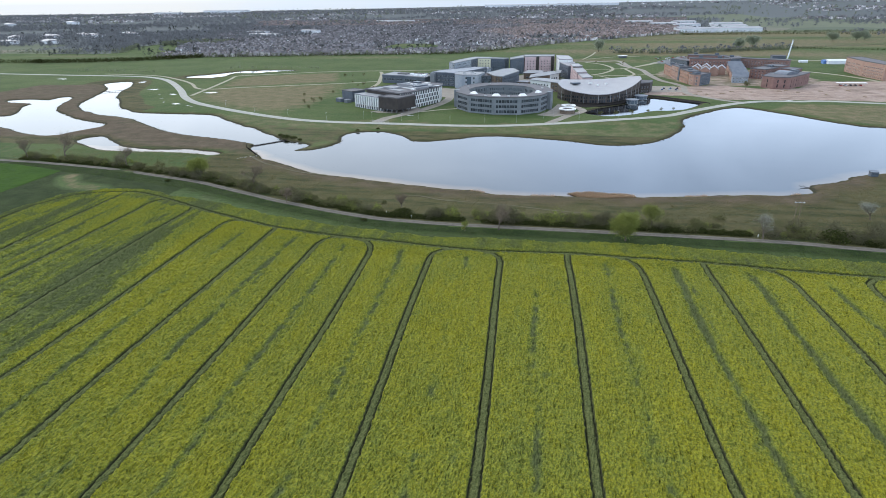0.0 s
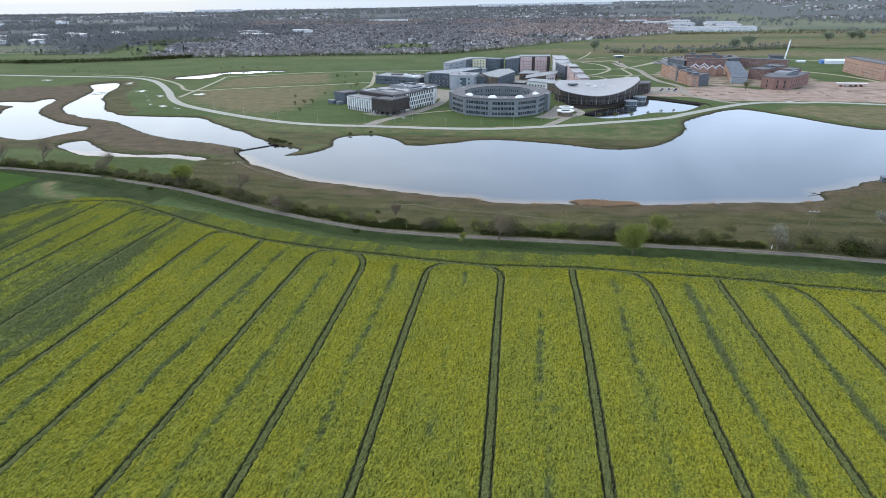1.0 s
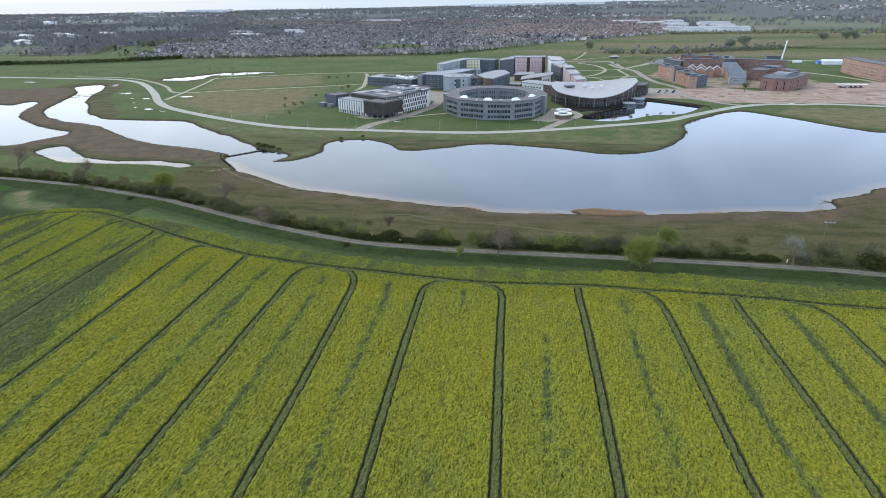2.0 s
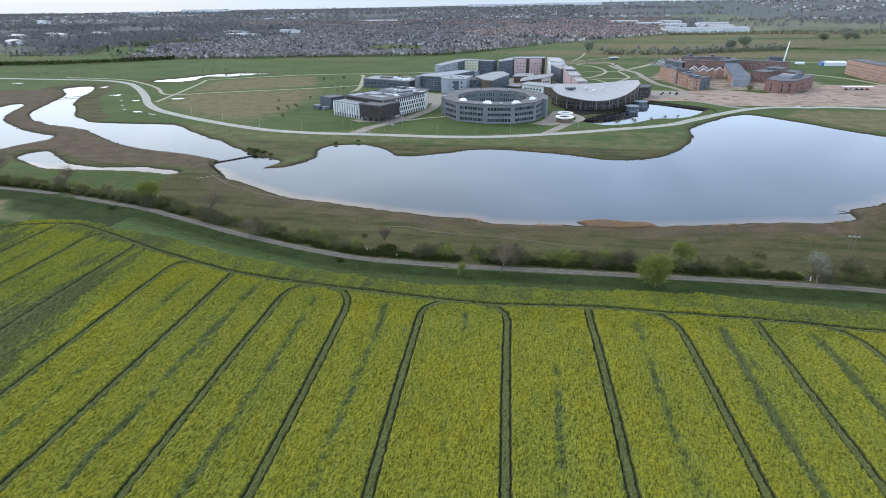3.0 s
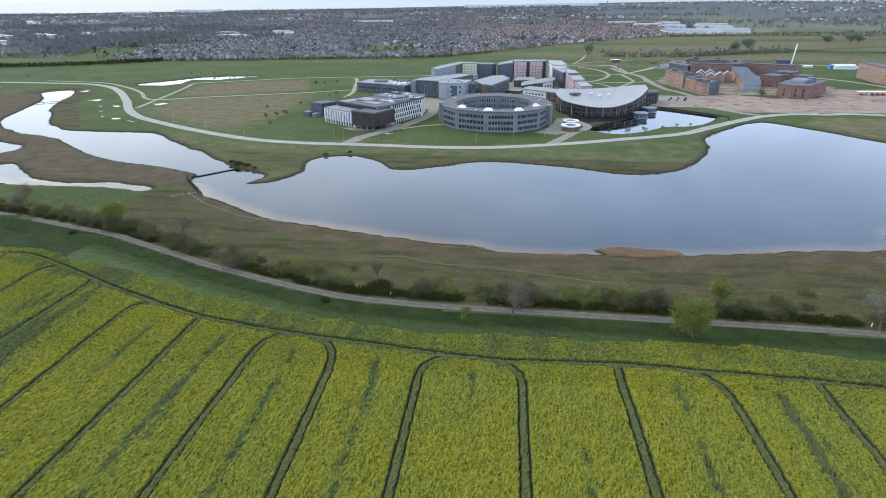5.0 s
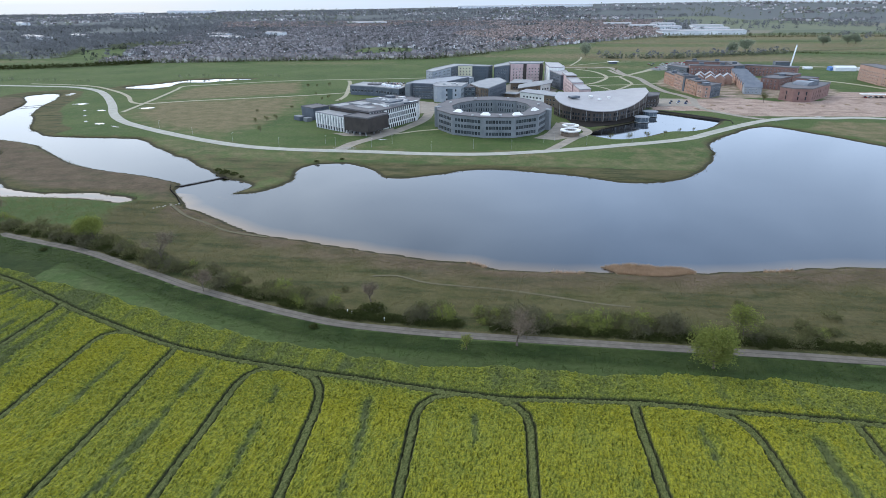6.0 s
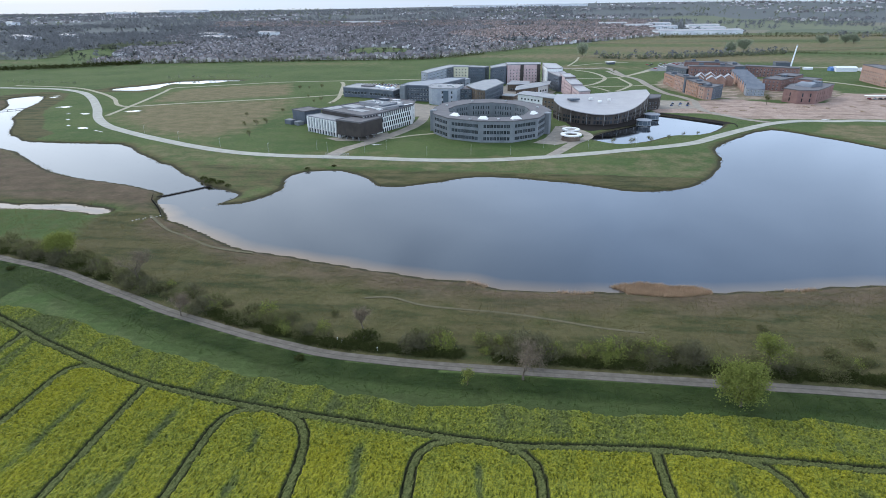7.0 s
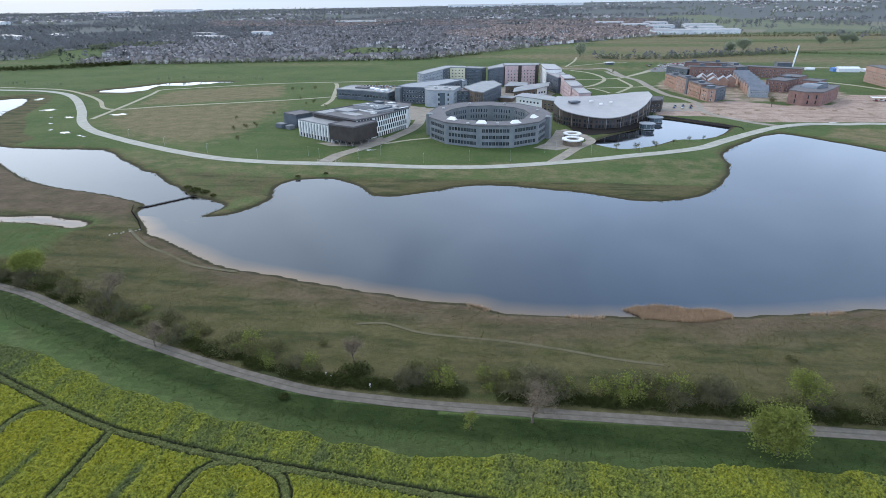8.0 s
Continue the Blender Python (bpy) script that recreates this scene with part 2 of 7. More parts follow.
def leaf_material(name, c1, c2, size=1.2, deep=0.6):
    m, nt, b = blank(name)
    r = nt.nodes.new("ShaderNodeNewGeometry").outputs["Random Per Island"]
    col = blend(nt, r, c1, c2)
    col = blend(nt, span(nt, noise_at(nt, place(nt), size, 3), 0.35, 0.65, 0, 0.6), col, tuple(c * deep for c in c1))
    # thin leaves let some light through
    nt.nodes.remove(b)
    solid, through_leaf, mix = nt.nodes.new("ShaderNodeBsdfDiffuse"), nt.nodes.new("ShaderNodeBsdfTranslucent"), nt.nodes.new("ShaderNodeMixShader")
    nt.links.new(col, solid.inputs["Color"])
    nt.links.new(col, through_leaf.inputs["Color"])
    mix.inputs[0].default_value = 0.4
    nt.links.new(solid.outputs[0], mix.inputs[1])
    nt.links.new(through_leaf.outputs[0], mix.inputs[2])
    nt.links.new(mix.outputs[0], nt.nodes["Material Output"].inputs["Surface"])
    return m


M_GROUND, M_FAR, M_CROP, M_WATER = ground_material(), far_material(), crop_material(), water_material()
M_ROAD = surface("pale_concrete_road", (0.29, 0.285, 0.25), (0.38, 0.37, 0.325), 6, 0.85, fine=0.4)
M_PATH = surface("buff_gravel_path", (0.26, 0.24, 0.17), (0.35, 0.32, 0.235), 4, 0.9, fine=0.3)
M_PAVE = surface("buff_paving", (0.21, 0.185, 0.155), (0.30, 0.265, 0.22), 5, 0.85, fine=0.5)
M_TARMAC = surface("worn_tarmac", (0.12, 0.12, 0.125), (0.18, 0.18, 0.18), 6, 0.9, fine=0.4)
M_TRACK = surface("grey_gravel_track", (0.102, 0.089, 0.074), (0.152, 0.134, 0.113), 2.5, 0.95, bump=0.6, fine=0.25)
M_VERGE = surface("green_track_crown", (0.080, 0.072, 0.056), (0.115, 0.102, 0.082), 1.2, 0.95, bump=0.6, fine=0.25)
M_BARK = surface("grey_brown_bark", (0.10, 0.08, 0.06), (0.17, 0.14, 0.11), 0.8, 0.95, fine=0.08)
M_BARETHICKET = leaf_material("bare_thicket_twigs", (0.115, 0.112, 0.066), (0.165, 0.155, 0.094), 2)
M_TWIG = surface("bare_twigs", (0.16, 0.122, 0.080), (0.22, 0.172, 0.118), 0.8, 0.95, fine=0.1)
M_LEAF = leaf_material("fresh_spring_leaves", (0.175, 0.205, 0.05), (0.28, 0.30, 0.085))
M_SCRUB = leaf_material("scrub_leaves", (0.12, 0.128, 0.052), (0.18, 0.17, 0.085))
M_BRAMBLE = leaf_material("dark_bramble_leaves", (0.046, 0.058, 0.018), (0.09, 0.096, 0.036))
M_BLOSSOM = leaf_material("white_blossom", (0.25, 0.26, 0.20), (0.44, 0.44, 0.38))
# distance haze is put into both woodland colours: paler and greyer
M_WOOD = leaf_material("hazed_bare_woodland", (0.150, 0.155, 0.165), (0.20, 0.205, 0.215), 30, 0.8)
M_WOODGREEN = leaf_material("hazed_greening_woodland", (0.145, 0.162, 0.105), (0.20, 0.212, 0.145), 30, 0.85)
M_DARKTREE = leaf_material("dark_garden_trees", (0.045, 0.052, 0.046), (0.075, 0.082, 0.072), 30)
# crown colour paled to carry the haze over the fields
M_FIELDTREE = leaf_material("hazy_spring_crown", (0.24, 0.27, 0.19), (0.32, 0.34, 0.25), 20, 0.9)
M_REED = leaf_material("dry_reeds", (0.36, 0.26, 0.17), (0.50, 0.36, 0.245), 3, 0.85)
M_GRASS = leaf_material("rough_grass", (0.145, 0.132, 0.056), (0.210, 0.178, 0.086), 6, 0.85)
M_SEDGE = leaf_material("dark_margin_grass", (0.052, 0.078, 0.022), (0.092, 0.118, 0.040), 4, 0.9)
M_ALU = surface("pale_metal_roof", (0.28, 0.268, 0.275), (0.36, 0.345, 0.352), 8, 0.5, 0.2, bump=0.1, fine=0.6)
M_MEMBRANE = surface("grey_roof_membrane", (0.095, 0.09, 0.098), (0.14, 0.135, 0.142), 7, 0.75, bump=0.1, fine=0.5)
M_PALEROOF = surface("pale_roof_membrane", (0.21, 0.215, 0.23), (0.30, 0.305, 0.315), 7, 0.6, bump=0.1, fine=0.5)
M_SLATECLAD = surface("blue_grey_cladding", (0.075, 0.09, 0.115), (0.115, 0.13, 0.155), 5, 0.5, 0.1, bump=0.1, fine=0.5)
M_RINGCLAD = surface("grey_panel_cladding", (0.15, 0.165, 0.18), (0.21, 0.225, 0.24), 6, 0.55, 0.1, bump=0.1, fine=0.5)
M_BLACK = surface("dark_bronze_cladding", (0.040, 0.034, 0.032), (0.065, 0.055, 0.050), 4, 0.6, 0.1, bump=0.1, fine=0.4)
M_WHITE = surface("white_render", (0.66, 0.66, 0.65), (0.78, 0.78, 0.77), 4, 0.7, bump=0.1, fine=0.4)
M_LIGHTCLAD = surface("pale_grey_cladding", (0.26, 0.29, 0.33), (0.36, 0.385, 0.42), 5, 0.5, 0.1, bump=0.1, fine=0.5)
M_YELLOW = surface("cream_yellow_cladding", (0.62, 0.59, 0.42), (0.72, 0.68, 0.50), 4, 0.65, bump=0.1, fine=0.4)
M_PINK = surface("pink_cladding", (0.47, 0.345, 0.345), (0.57, 0.43, 0.425), 4, 0.65, bump=0.1, fine=0.4)
M_TIMBER = surface("brown_timber_cladding", (0.11, 0.085, 0.065), (0.18, 0.14, 0.105), 3, 0.8, bump=0.2, fine=0.3, stretch=(1, 1, 0.2))
M_HALL = surface("dark_bronze_timber_and_glass", (0.055, 0.045, 0.040), (0.095, 0.078, 0.068), 3, 0.6, bump=0.2, fine=0.3, stretch=(1, 1, 0.2))
M_ORANGE = surface("orange_brick", (0.30, 0.172, 0.120), (0.37, 0.228, 0.165), 4, 0.85, bump=0.2, fine=0.25)
M_BRICK = surface("red_brown_brick", (0.19, 0.112, 0.098), (0.26, 0.158, 0.138), 4, 0.85, bump=0.2, fine=0.25)
M_PALEBRICK = surface("pale_pink_brick", (0.31, 0.195, 0.15), (0.40, 0.262, 0.205), 4, 0.85, bump=0.2, fine=0.25)
M_BLUEROOF = surface("blue_grey_metal_roof", (0.135, 0.152, 0.185), (0.195, 0.21, 0.24), 5, 0.45, 0.3, bump=0.1, fine=0.5)
M_STEEL = surface("galvanised_steel", (0.36, 0.37, 0.38), (0.48, 0.49, 0.50), 1, 0.45, 0.7, bump=0.1)
M_DARKWOOD = surface("dark_wet_timber", (0.018, 0.016, 0.015), (0.032, 0.028, 0.026), 1, 0.9, bump=0.3, spec=0.05)
M_STONE = surface("pale_rubble_stone", (0.30, 0.28, 0.25), (0.45, 0.43, 0.39), 1.2, 0.9, bump=0.5, vary=0.25)
M_HOUSEWALL = surface("town_house_walls", (0.205, 0.178, 0.178), (0.54, 0.53, 0.535), 12, 0.9, bump=0, island=0.75)
M_HOUSEROOF = surface("town_slate_roofs", (0.060, 0.058, 0.064), (0.16, 0.148, 0.158), 14, 0.7, bump=0, island=0.6)
M_TILEROOF = surface("town_red_tile_roofs", (0.135, 0.105, 0.10), (0.22, 0.168, 0.152), 14, 0.8, bump=0, island=0.55)
M_SHED = surface("white_shed_sheeting", (0.62, 0.64, 0.68), (0.80, 0.81, 0.83), 20, 0.5, 0.1, bump=0, fine=2, island=0.2)
M_GLASS = glass_material("dark_window_glass", (0.030, 0.037, 0.045))
M_GLAZING = glass_material("blue_curtain_glass", (0.075, 0.10, 0.125))
M_RUBBER = surface("black_rubber", (0.02, 0.02, 0.02), (0.03, 0.03, 0.03), 0.5, 0.9, bump=0)
M_BLUESHEET = surface("blue_sheeting", (0.10, 0.20, 0.46), (0.16, 0.28, 0.55), 3, 0.6, bump=0.1)
CAR_PAINTS = [surface("car_paint_" + n, c, tuple(v * 1.15 for v in c), 1, 0.25, 0.3, bump=0)
              for n, c in (("silver", (0.45, 0.46, 0.48)), ("black", (0.02, 0.02, 0.025)), ("blue", (0.04, 0.08, 0.20)), ("red", (0.30, 0.03, 0.03)), ("white", (0.7, 0.7, 0.7)))]

# ---- mesh helpers ----
import functools


def part(name, bm, material, parent, label=""):
    """Links a bmesh (or a ready mesh) as one object under its thing."""
    if isinstance(bm, bpy.types.Mesh):
        me = bm
    else:
        me = bpy.data.meshes.new(name)
        bm.normal_update()
        bm.to_mesh(me)
        bm.free()
    if material and not me.materials:
        me.materials.append(material)
    ob = new(name, me)
    if parent:
        ob.parent = parent
    return tagged(ob, label)


def thing(name, x, y, z, label, category, group="", kind="", turn=0.0):
    ob = new(name)
    ob.matrix_basis = pose(x, y, z, 0, 0, turn)
    ob.empty_display_size = 0.5
    return tagged(ob, label, category, group, kind)


def mesh_of(name, verts, faces, material, smooth=False):
    """A mesh from computed arrays: verts n x 3, faces m x 3 or m x 4."""
    v, f = np.asarray(verts, np.float32), np.asarray(faces, np.int32)
    me = bpy.data.meshes.new(name)
    me.vertices.add(len(v))
    me.vertices.foreach_set("co", v.ravel())
    k = f.shape[1]
    me.loops.add(f.size)
    me.loops.foreach_set("vertex_index", f.ravel())
    me.polygons.add(len(f))
    me.polygons.foreach_set("loop_start", np.arange(0, f.size, k, dtype=np.int32))
    me.polygons.foreach_set("use_smooth", np.full(len(f), smooth))
    me.update(calc_edges=True)
    if material:
        me.materials.append(material)
    return me


def box(bm, x0, x1, y0, y1, z0, z1):
    v = [bm.verts.new((x, y, z)) for z in (z0, z1) for x, y in ((x0, y0), (x1, y0), (x1, y1), (x0, y1))]
    for f in ((3, 2, 1, 0), (4, 5, 6, 7), (0, 1, 5, 4), (1, 2, 6, 5), (2, 3, 7, 6), (3, 0, 4, 7)):
        bm.faces.new([v[i] for i in f])
    return v


def tube(bm, a, b, r0, r1, n=6):
    a, b = Vector(a), Vector(b)
    q = (b - a).to_track_quat("Z", "Y")
    rings = []
    for c, r in ((a, r0), (b, r1)):
        rings.append([bm.verts.new(c + q @ Vector((r * math.cos(i * math.tau / n), r * math.sin(i * math.tau / n), 0))) for i in range(n)])
    for i in range(n):
        bm.faces.new((rings[0][i], rings[0][(i + 1) % n], rings[1][(i + 1) % n], rings[1][i]))
    bm.faces.new(rings[1])
    bm.faces.new(rings[0][::-1])


def flowing(points, closed=False, step=2.0):
    """A smooth line through plan points, in even steps."""
    p = np.array(points, float)
    n = len(p)
    out = []
    for i in range(n if closed else n - 1):
        if closed:
            a, b, c, d = p[i - 1], p[i], p[(i + 1) % n], p[(i + 2) % n]
        else:
            a, b, c, d = p[max(i - 1, 0)], p[i], p[i + 1], p[min(i + 2, n - 1)]
        k = max(1, int(math.hypot(c[0] - b[0], c[1] - b[1]) / step))
        for j in range(k):
            t = j / k
            out.append(0.5 * (2 * b + (c - a) * t + (2 * a - 5 * b + 4 * c - d) * t * t + (3 * b - a - 3 * c + d) * t ** 3))
    if not closed:
        out.append(p[-1])
    return np.array(out)


def line_distance(line, X, Y, closed=False, reach=1e9):
    """The distance of each place from a line; places well outside its box keep the reach."""
    best = np.full(X.shape, reach ** 2 if reach < 1e8 else 1e18)
    last = len(line) if closed else len(line) - 1
    for i in range(last):
        a, b = line[i], line[(i + 1) % len(line)]
        lo, hi = np.minimum(a, b) - min(reach, 1e5), np.maximum(a, b) + min(reach, 1e5)
        near = (X >= lo[0]) & (X <= hi[0]) & (Y >= lo[1]) & (Y <= hi[1])
        if not near.any():
            continue
        x, y = X[near] - a[0], Y[near] - a[1]
        d = b - a
        t = np.clip((x * d[0] + y * d[1]) / max(d @ d, 1e-9), 0, 1)
        best[near] = np.minimum(best[near], (x - t * d[0]) ** 2 + (y - t * d[1]) ** 2)
    return np.sqrt(best)


def inside(poly, X, Y):
    res = np.zeros(X.shape, bool)
    for i in range(len(poly)):
        (x0, y0), (x1, y1) = poly[i - 1], poly[i]
        if y0 == y1:
            continue
        cross = ((y0 > Y) != (y1 > Y)) & (X < (x1 - x0) * (Y - y0) / (y1 - y0) + x0)
        res ^= cross
    return res


def outward(poly, X, Y, reach=25.0):
    """Signed distance from a closed outline, positive outside."""
    d = line_distance(poly, X, Y, True, reach)
    return np.where(inside(poly, X, Y), -d, d)


@functools.lru_cache(None)
def noise_table(seed):
    return np.random.RandomState(seed).uniform(-1, 1, (256, 256))


def ripple_noise(X, Y, size, seed=0):
    """Smooth value noise in numpy, from -1 to 1."""
    table = noise_table(seed)
    x, y = X / size, Y / size
    xi, yi = np.floor(x).astype(int), np.floor(y).astype(int)
    fx, fy = x - xi, y - yi
    fx, fy = fx * fx * (3 - 2 * fx), fy * fy * (3 - 2 * fy)
    g = lambda i, j: table[(xi + i) % 256, (yi + j) % 256]
    return (g(0, 0) * (1 - fx) + g(1, 0) * fx) * (1 - fy) + (g(0, 1) * (1 - fx) + g(1, 1) * fx) * fy


def grid_faces(nx, ny):
    i = np.arange(nx * ny).reshape(ny, nx)
    return np.stack([i[:-1, :-1], i[:-1, 1:], i[1:, 1:], i[1:, :-1]], -1).reshape(-1, 4)


# ---- the plan: shores, roads and field edges ----
SOUTH_SHORE = [(-159, 313), (-146, 306), (-133, 297), (-123, 290), (-112, 285), (-96, 281), (-71, 274), (-43, 268), (-27, 266), (-18, 262), (6, 262), (33, 264),
               (63, 268), (92, 274), (116, 277), (129, 283), (131, 293), (150, 304), (165, 316), (219, 335), (330, 350), (420, 390)]
NORTH_SHORE = [(420, 425), (300, 428), (237, 444), (217, 454), (192, 489), (168, 518), (159, 518), (148, 511), (125, 485), (108, 462), (101, 432), (91, 408), (74, 383), (59, 373),
               (49, 370), (35, 372), (18, 380), (0, 385), (-19, 389), (-38, 387), (-55, 376), (-72, 368), (-81, 370), (-88, 380), (-99, 390), (-111, 395), (-126, 390),
               (-130, 382), (-130, 371), (-127, 361), (-130, 349), (-136, 339), (-147, 335)]
CHANNEL_NORTH = [(-145, 340), (-143, 348), (-152, 356), (-164, 361), (-176, 372), (-189, 383), (-203, 397), (-214, 403), (-227, 414), (-242, 426), (-262, 444), (-279, 447),
                 (-331, 449), (-352, 461), (-368, 474), (-395, 510), (-413, 530), (-432, 563), (-446, 596), (-467, 633), (-485, 642)]
CHANNEL_SOUTH = [(-496, 621), (-466, 586), (-448, 554), (-437, 528), (-418, 485), (-393, 457), (-375, 445), (-360, 436), (-344, 432), (-318, 420), (-292, 400), (-260, 378),
                 (-237, 369), (-211, 361), (-183, 349), (-178, 337), (-169, 325), (-162, 317)]
WEST_POND = [(-481, 409), (-441, 423), (-436, 431), (-460, 466), (-466, 481), (-478, 486), (-495, 488), (-507, 500), (-493, 508), (-470, 507), (-468, 525), (-453, 519), (-436, 486),
             (-426, 469), (-410, 450), (-391, 435), (-362, 416), (-340, 406), (-327, 401), (-323, 388), (-329, 375), (-334, 359), (-346, 358), (-365, 363), (-400, 380), (-453, 383)]
LONG_POND = [(-306, 344), (-307, 353), (-303, 359), (-295, 358), (-281, 347), (-266, 335), (-253, 330), (-239, 328), (-217, 330), (-205, 328), (-189, 323), (-193, 317), (-206, 320),
             (-225, 322), (-247, 321), (-266, 321), (-279, 326), (-295, 335)]
FAR_POND = [(-439, 690), (-404, 680), (-389, 701), (-394, 730), (-365, 736), (-342, 755), (-324, 766), (-353, 769), (-394, 757), (-414, 724)]
CAMPUS_POND = [(36, 486), (45, 473), (55, 470), (73, 480), (91, 497), (104, 499), (117, 507), (129, 522), (138, 540), (136, 548), (122, 555), (110, 565), (97, 572), (87, 560),
               (79, 538), (68, 524), (51, 508)]
LAKE = flowing(SOUTH_SHORE + NORTH_SHORE + CHANNEL_NORTH + CHANNEL_SOUTH, True, 2.5)
PONDS = [flowing(p, True, 2.5) for p in (WEST_POND, LONG_POND, FAR_POND, CAMPUS_POND)]
# natural shores waver
for outline in [LAKE] + PONDS[:3]:
    wx, wy = ripple_noise(outline[:, 0], outline[:, 1], 5, 3), ripple_noise(outline[:, 0], outline[:, 1], 5, 4)
    outline += 0.8 * np.stack([wx, wy], 1)

CAMPUS_ROAD = [(-900, 712), (-711, 700), (-620, 693), (-534, 687), (-490, 682), (-450, 662), (-414, 627), (-370, 572), (-340, 530), (-312, 500), (-281, 478), (-244, 456), (-207, 437), (-178, 426),
               (-149, 421), (-123, 420), (-97, 419), (-66, 417), (-32, 419), (-2, 427), (30, 439), (54, 450), (75, 459), (98, 472), (117, 491), (143, 516), (169, 538),
               (195, 550), (219, 550), (240, 554), (284, 545), (360, 530), (470, 520)]
TRACK = [(-560, 322), (-400, 300), (-311, 289), (-287, 287), (-258, 283), (-229, 278), (-200, 270), (-169, 261), (-146, 251), (-130, 244), (-117, 238), (-101, 232), (-87, 227), (-74, 223),
         (-62, 220), (-48, 218.5), (-33, 217.5), (-6, 217), (29, 216.5), (59, 216), (94, 214.5), (124, 211), (200, 206), (330, 196)]
CROP_EDGE = [(-227, -160), (-227, 60), (-227, 200), (-225.5, 219), (-219.5, 233), (-208, 241), (-190, 244.5), (-176, 241), (-162, 235), (-148, 232.5), (-131, 226), (-110, 218), (-94, 213.5), (-83, 210), (-65, 207),
             (-46, 203), (-34, 202), (-9, 203.5), (8, 202), (23, 204), (35, 205), (52, 204.5), (71, 202), (117, 198), (180, 194), (260, 190), (262, 60), (260, -160)]
HEADLAND = [(-221, -160), (-221, 60), (-221.5, 198), (-220, 218), (-215, 229.5), (-206, 236), (-189, 239), (-174, 234.5), (-156, 226), (-131, 214.5), (-104, 204), (-90, 200.5), (-80, 198.5), (-63, 196), (-47, 194),
            (-33, 192), (-16, 190.5), (-5, 191), (15, 192), (38, 191), (61, 190), (84, 187.5), (107, 186), (180, 182), (262, 178)]


WEST_PASTURE = [(-1100, 870), (-840, 850), (-700, 868), (-625, 905), (-690, 1070), (-815, 1290), (-850, 1190), (-775, 1025), (-830, 1005), (-1100, 1020)]
TOWN_GREEN = [(-305, 1085), (-190, 1085), (-180, 1205), (-240, 1262), (-305, 1262)]

# ---- the ground: one sheet to the horizon ----
def stepped(lo, hi, step, far_lo, far_hi, grow=1.13):
    mid = list(np.arange(lo, hi + 0.01, step))
    for side, end in ((-1, far_lo), (1, far_hi)):
        s, x, more = step, (lo if side < 0 else hi), []
        while (x - end) * side < 0:
            s *= grow
            x += side * s
            more.append(x if (x - end) * side < 0 else end)
        mid = more[::-1] + mid if side < 0 else mid + more
    return np.array(mid)


gx, gy = stepped(-520, 300, 2, -4900, 4900, 1.1), stepped(196, 560, 2, -900, 4900, 1.06)
GX, GY = np.meshgrid(gx, gy)
far = np.hypot(GX, GY)
GZ = 46 * np.clip(1 + np.arctan2(GX, np.maximum(GY, 1)) / 0.72, 0.1, 1.2) * np.clip((far - 2600) / 2300, 0, 1) ** 1.6 * (1 + 0.12 * ripple_noise(GX, GY, 700, 5))
GZ += 0.18 * ripple_noise(GX, GY, 17, 6) * np.clip((GY - 240) / 10, 0, 1) * np.clip((400 - GY) / 30, 0, 1)
shore = np.full(GX.shape, 60.0)
for outline in [LAKE] + PONDS:
    shore = np.minimum(shore, outward(outline, GX, GY, 60.0))
bank = np.where(shore > 0, np.minimum(shore * 0.28, 1.0) - 1.0, -1.0 + np.maximum(shore * 0.06, -1.4))
near_water = shore < 4.0
GZ = np.where(near_water, bank + np.clip(shore / 4, 0, 1) * GZ, GZ)


def soft_zone(poly, width=10.0):
    d = outward(np.array(poly, float), GX, GY, 40.0)
    return np.clip(0.5 - d / width, 0, 1)


dry = np.maximum(soft_zone([(-325, 531), (-336, 590), (-294, 601), (-218, 629), (-205, 573), (-200, 500), (-217, 462), (-269, 484)], 70),
                 soft_zone([(-356, 675), (-342, 700), (-256, 735), (-228, 655), (-302, 616), (-340, 605)], 36))
mead = np.clip((GY - 205) / 10, 0, 1) * np.clip((405 - GY) / 20, 0, 1)
north_bank = inside(np.array([(-600, 390), (-300, 402), (-183, 352), (-150, 330), (-125, 345), (-115, 400), (90, 392), (260, 420), (600, 400), (600, 760), (-600, 800)]), GX, GY)
mead = np.where(north_bank, np.clip(1 - shore / 9, 0, 1) * 0.7, mead)
mead = np.where((GX < -330) & (GY > 360) & (GY < 680) & (shore < 20), 0.8, mead)
mead = np.maximum(mead, soft_zone([(-180, 372), (-145, 345), (-122, 362), (-125, 398), (-215, 412)], 20) * 0.55)
green_west = np.clip((-160 - GX) / 36 + 0.3 * ripple_noise(GX, GY, 14, 96), 0, 1) * np.clip((338 - GY) / 10, 0, 1) * np.clip((GY - 280) / 8, 0, 1)
mead = mead * (1 - green_west) + 0.34 * green_west
mead = np.where((GX < -222) & (GY < 284), 0.0, mead)
south_side = GY < np.interp(GX, [q[0] for q in TRACK], [q[1] for q in TRACK])
mead = np.where(south_side, 0.0, mead)
mead = np.maximum(mead, np.clip(1 - outward(PONDS[2], GX, GY, 25.0) / 16, 0, 1) * 0.85)
soil = soft_zone([(97, 578), (103, 630), (148, 641), (180, 652), (213, 630), (251, 634), (293, 690), (400, 700), (400, 560), (300, 552), (253, 560), (204, 557), (163, 556), (134, 577)], 8)
west_marsh = soft_zone([(-172, 322), (-186, 352), (-262, 384), (-330, 424), (-390, 460), (-440, 540), (-480, 610), (-560, 600), (-560, 330), (-330, 352), (-300, 362), (-250, 334), (-190, 330)], 14)
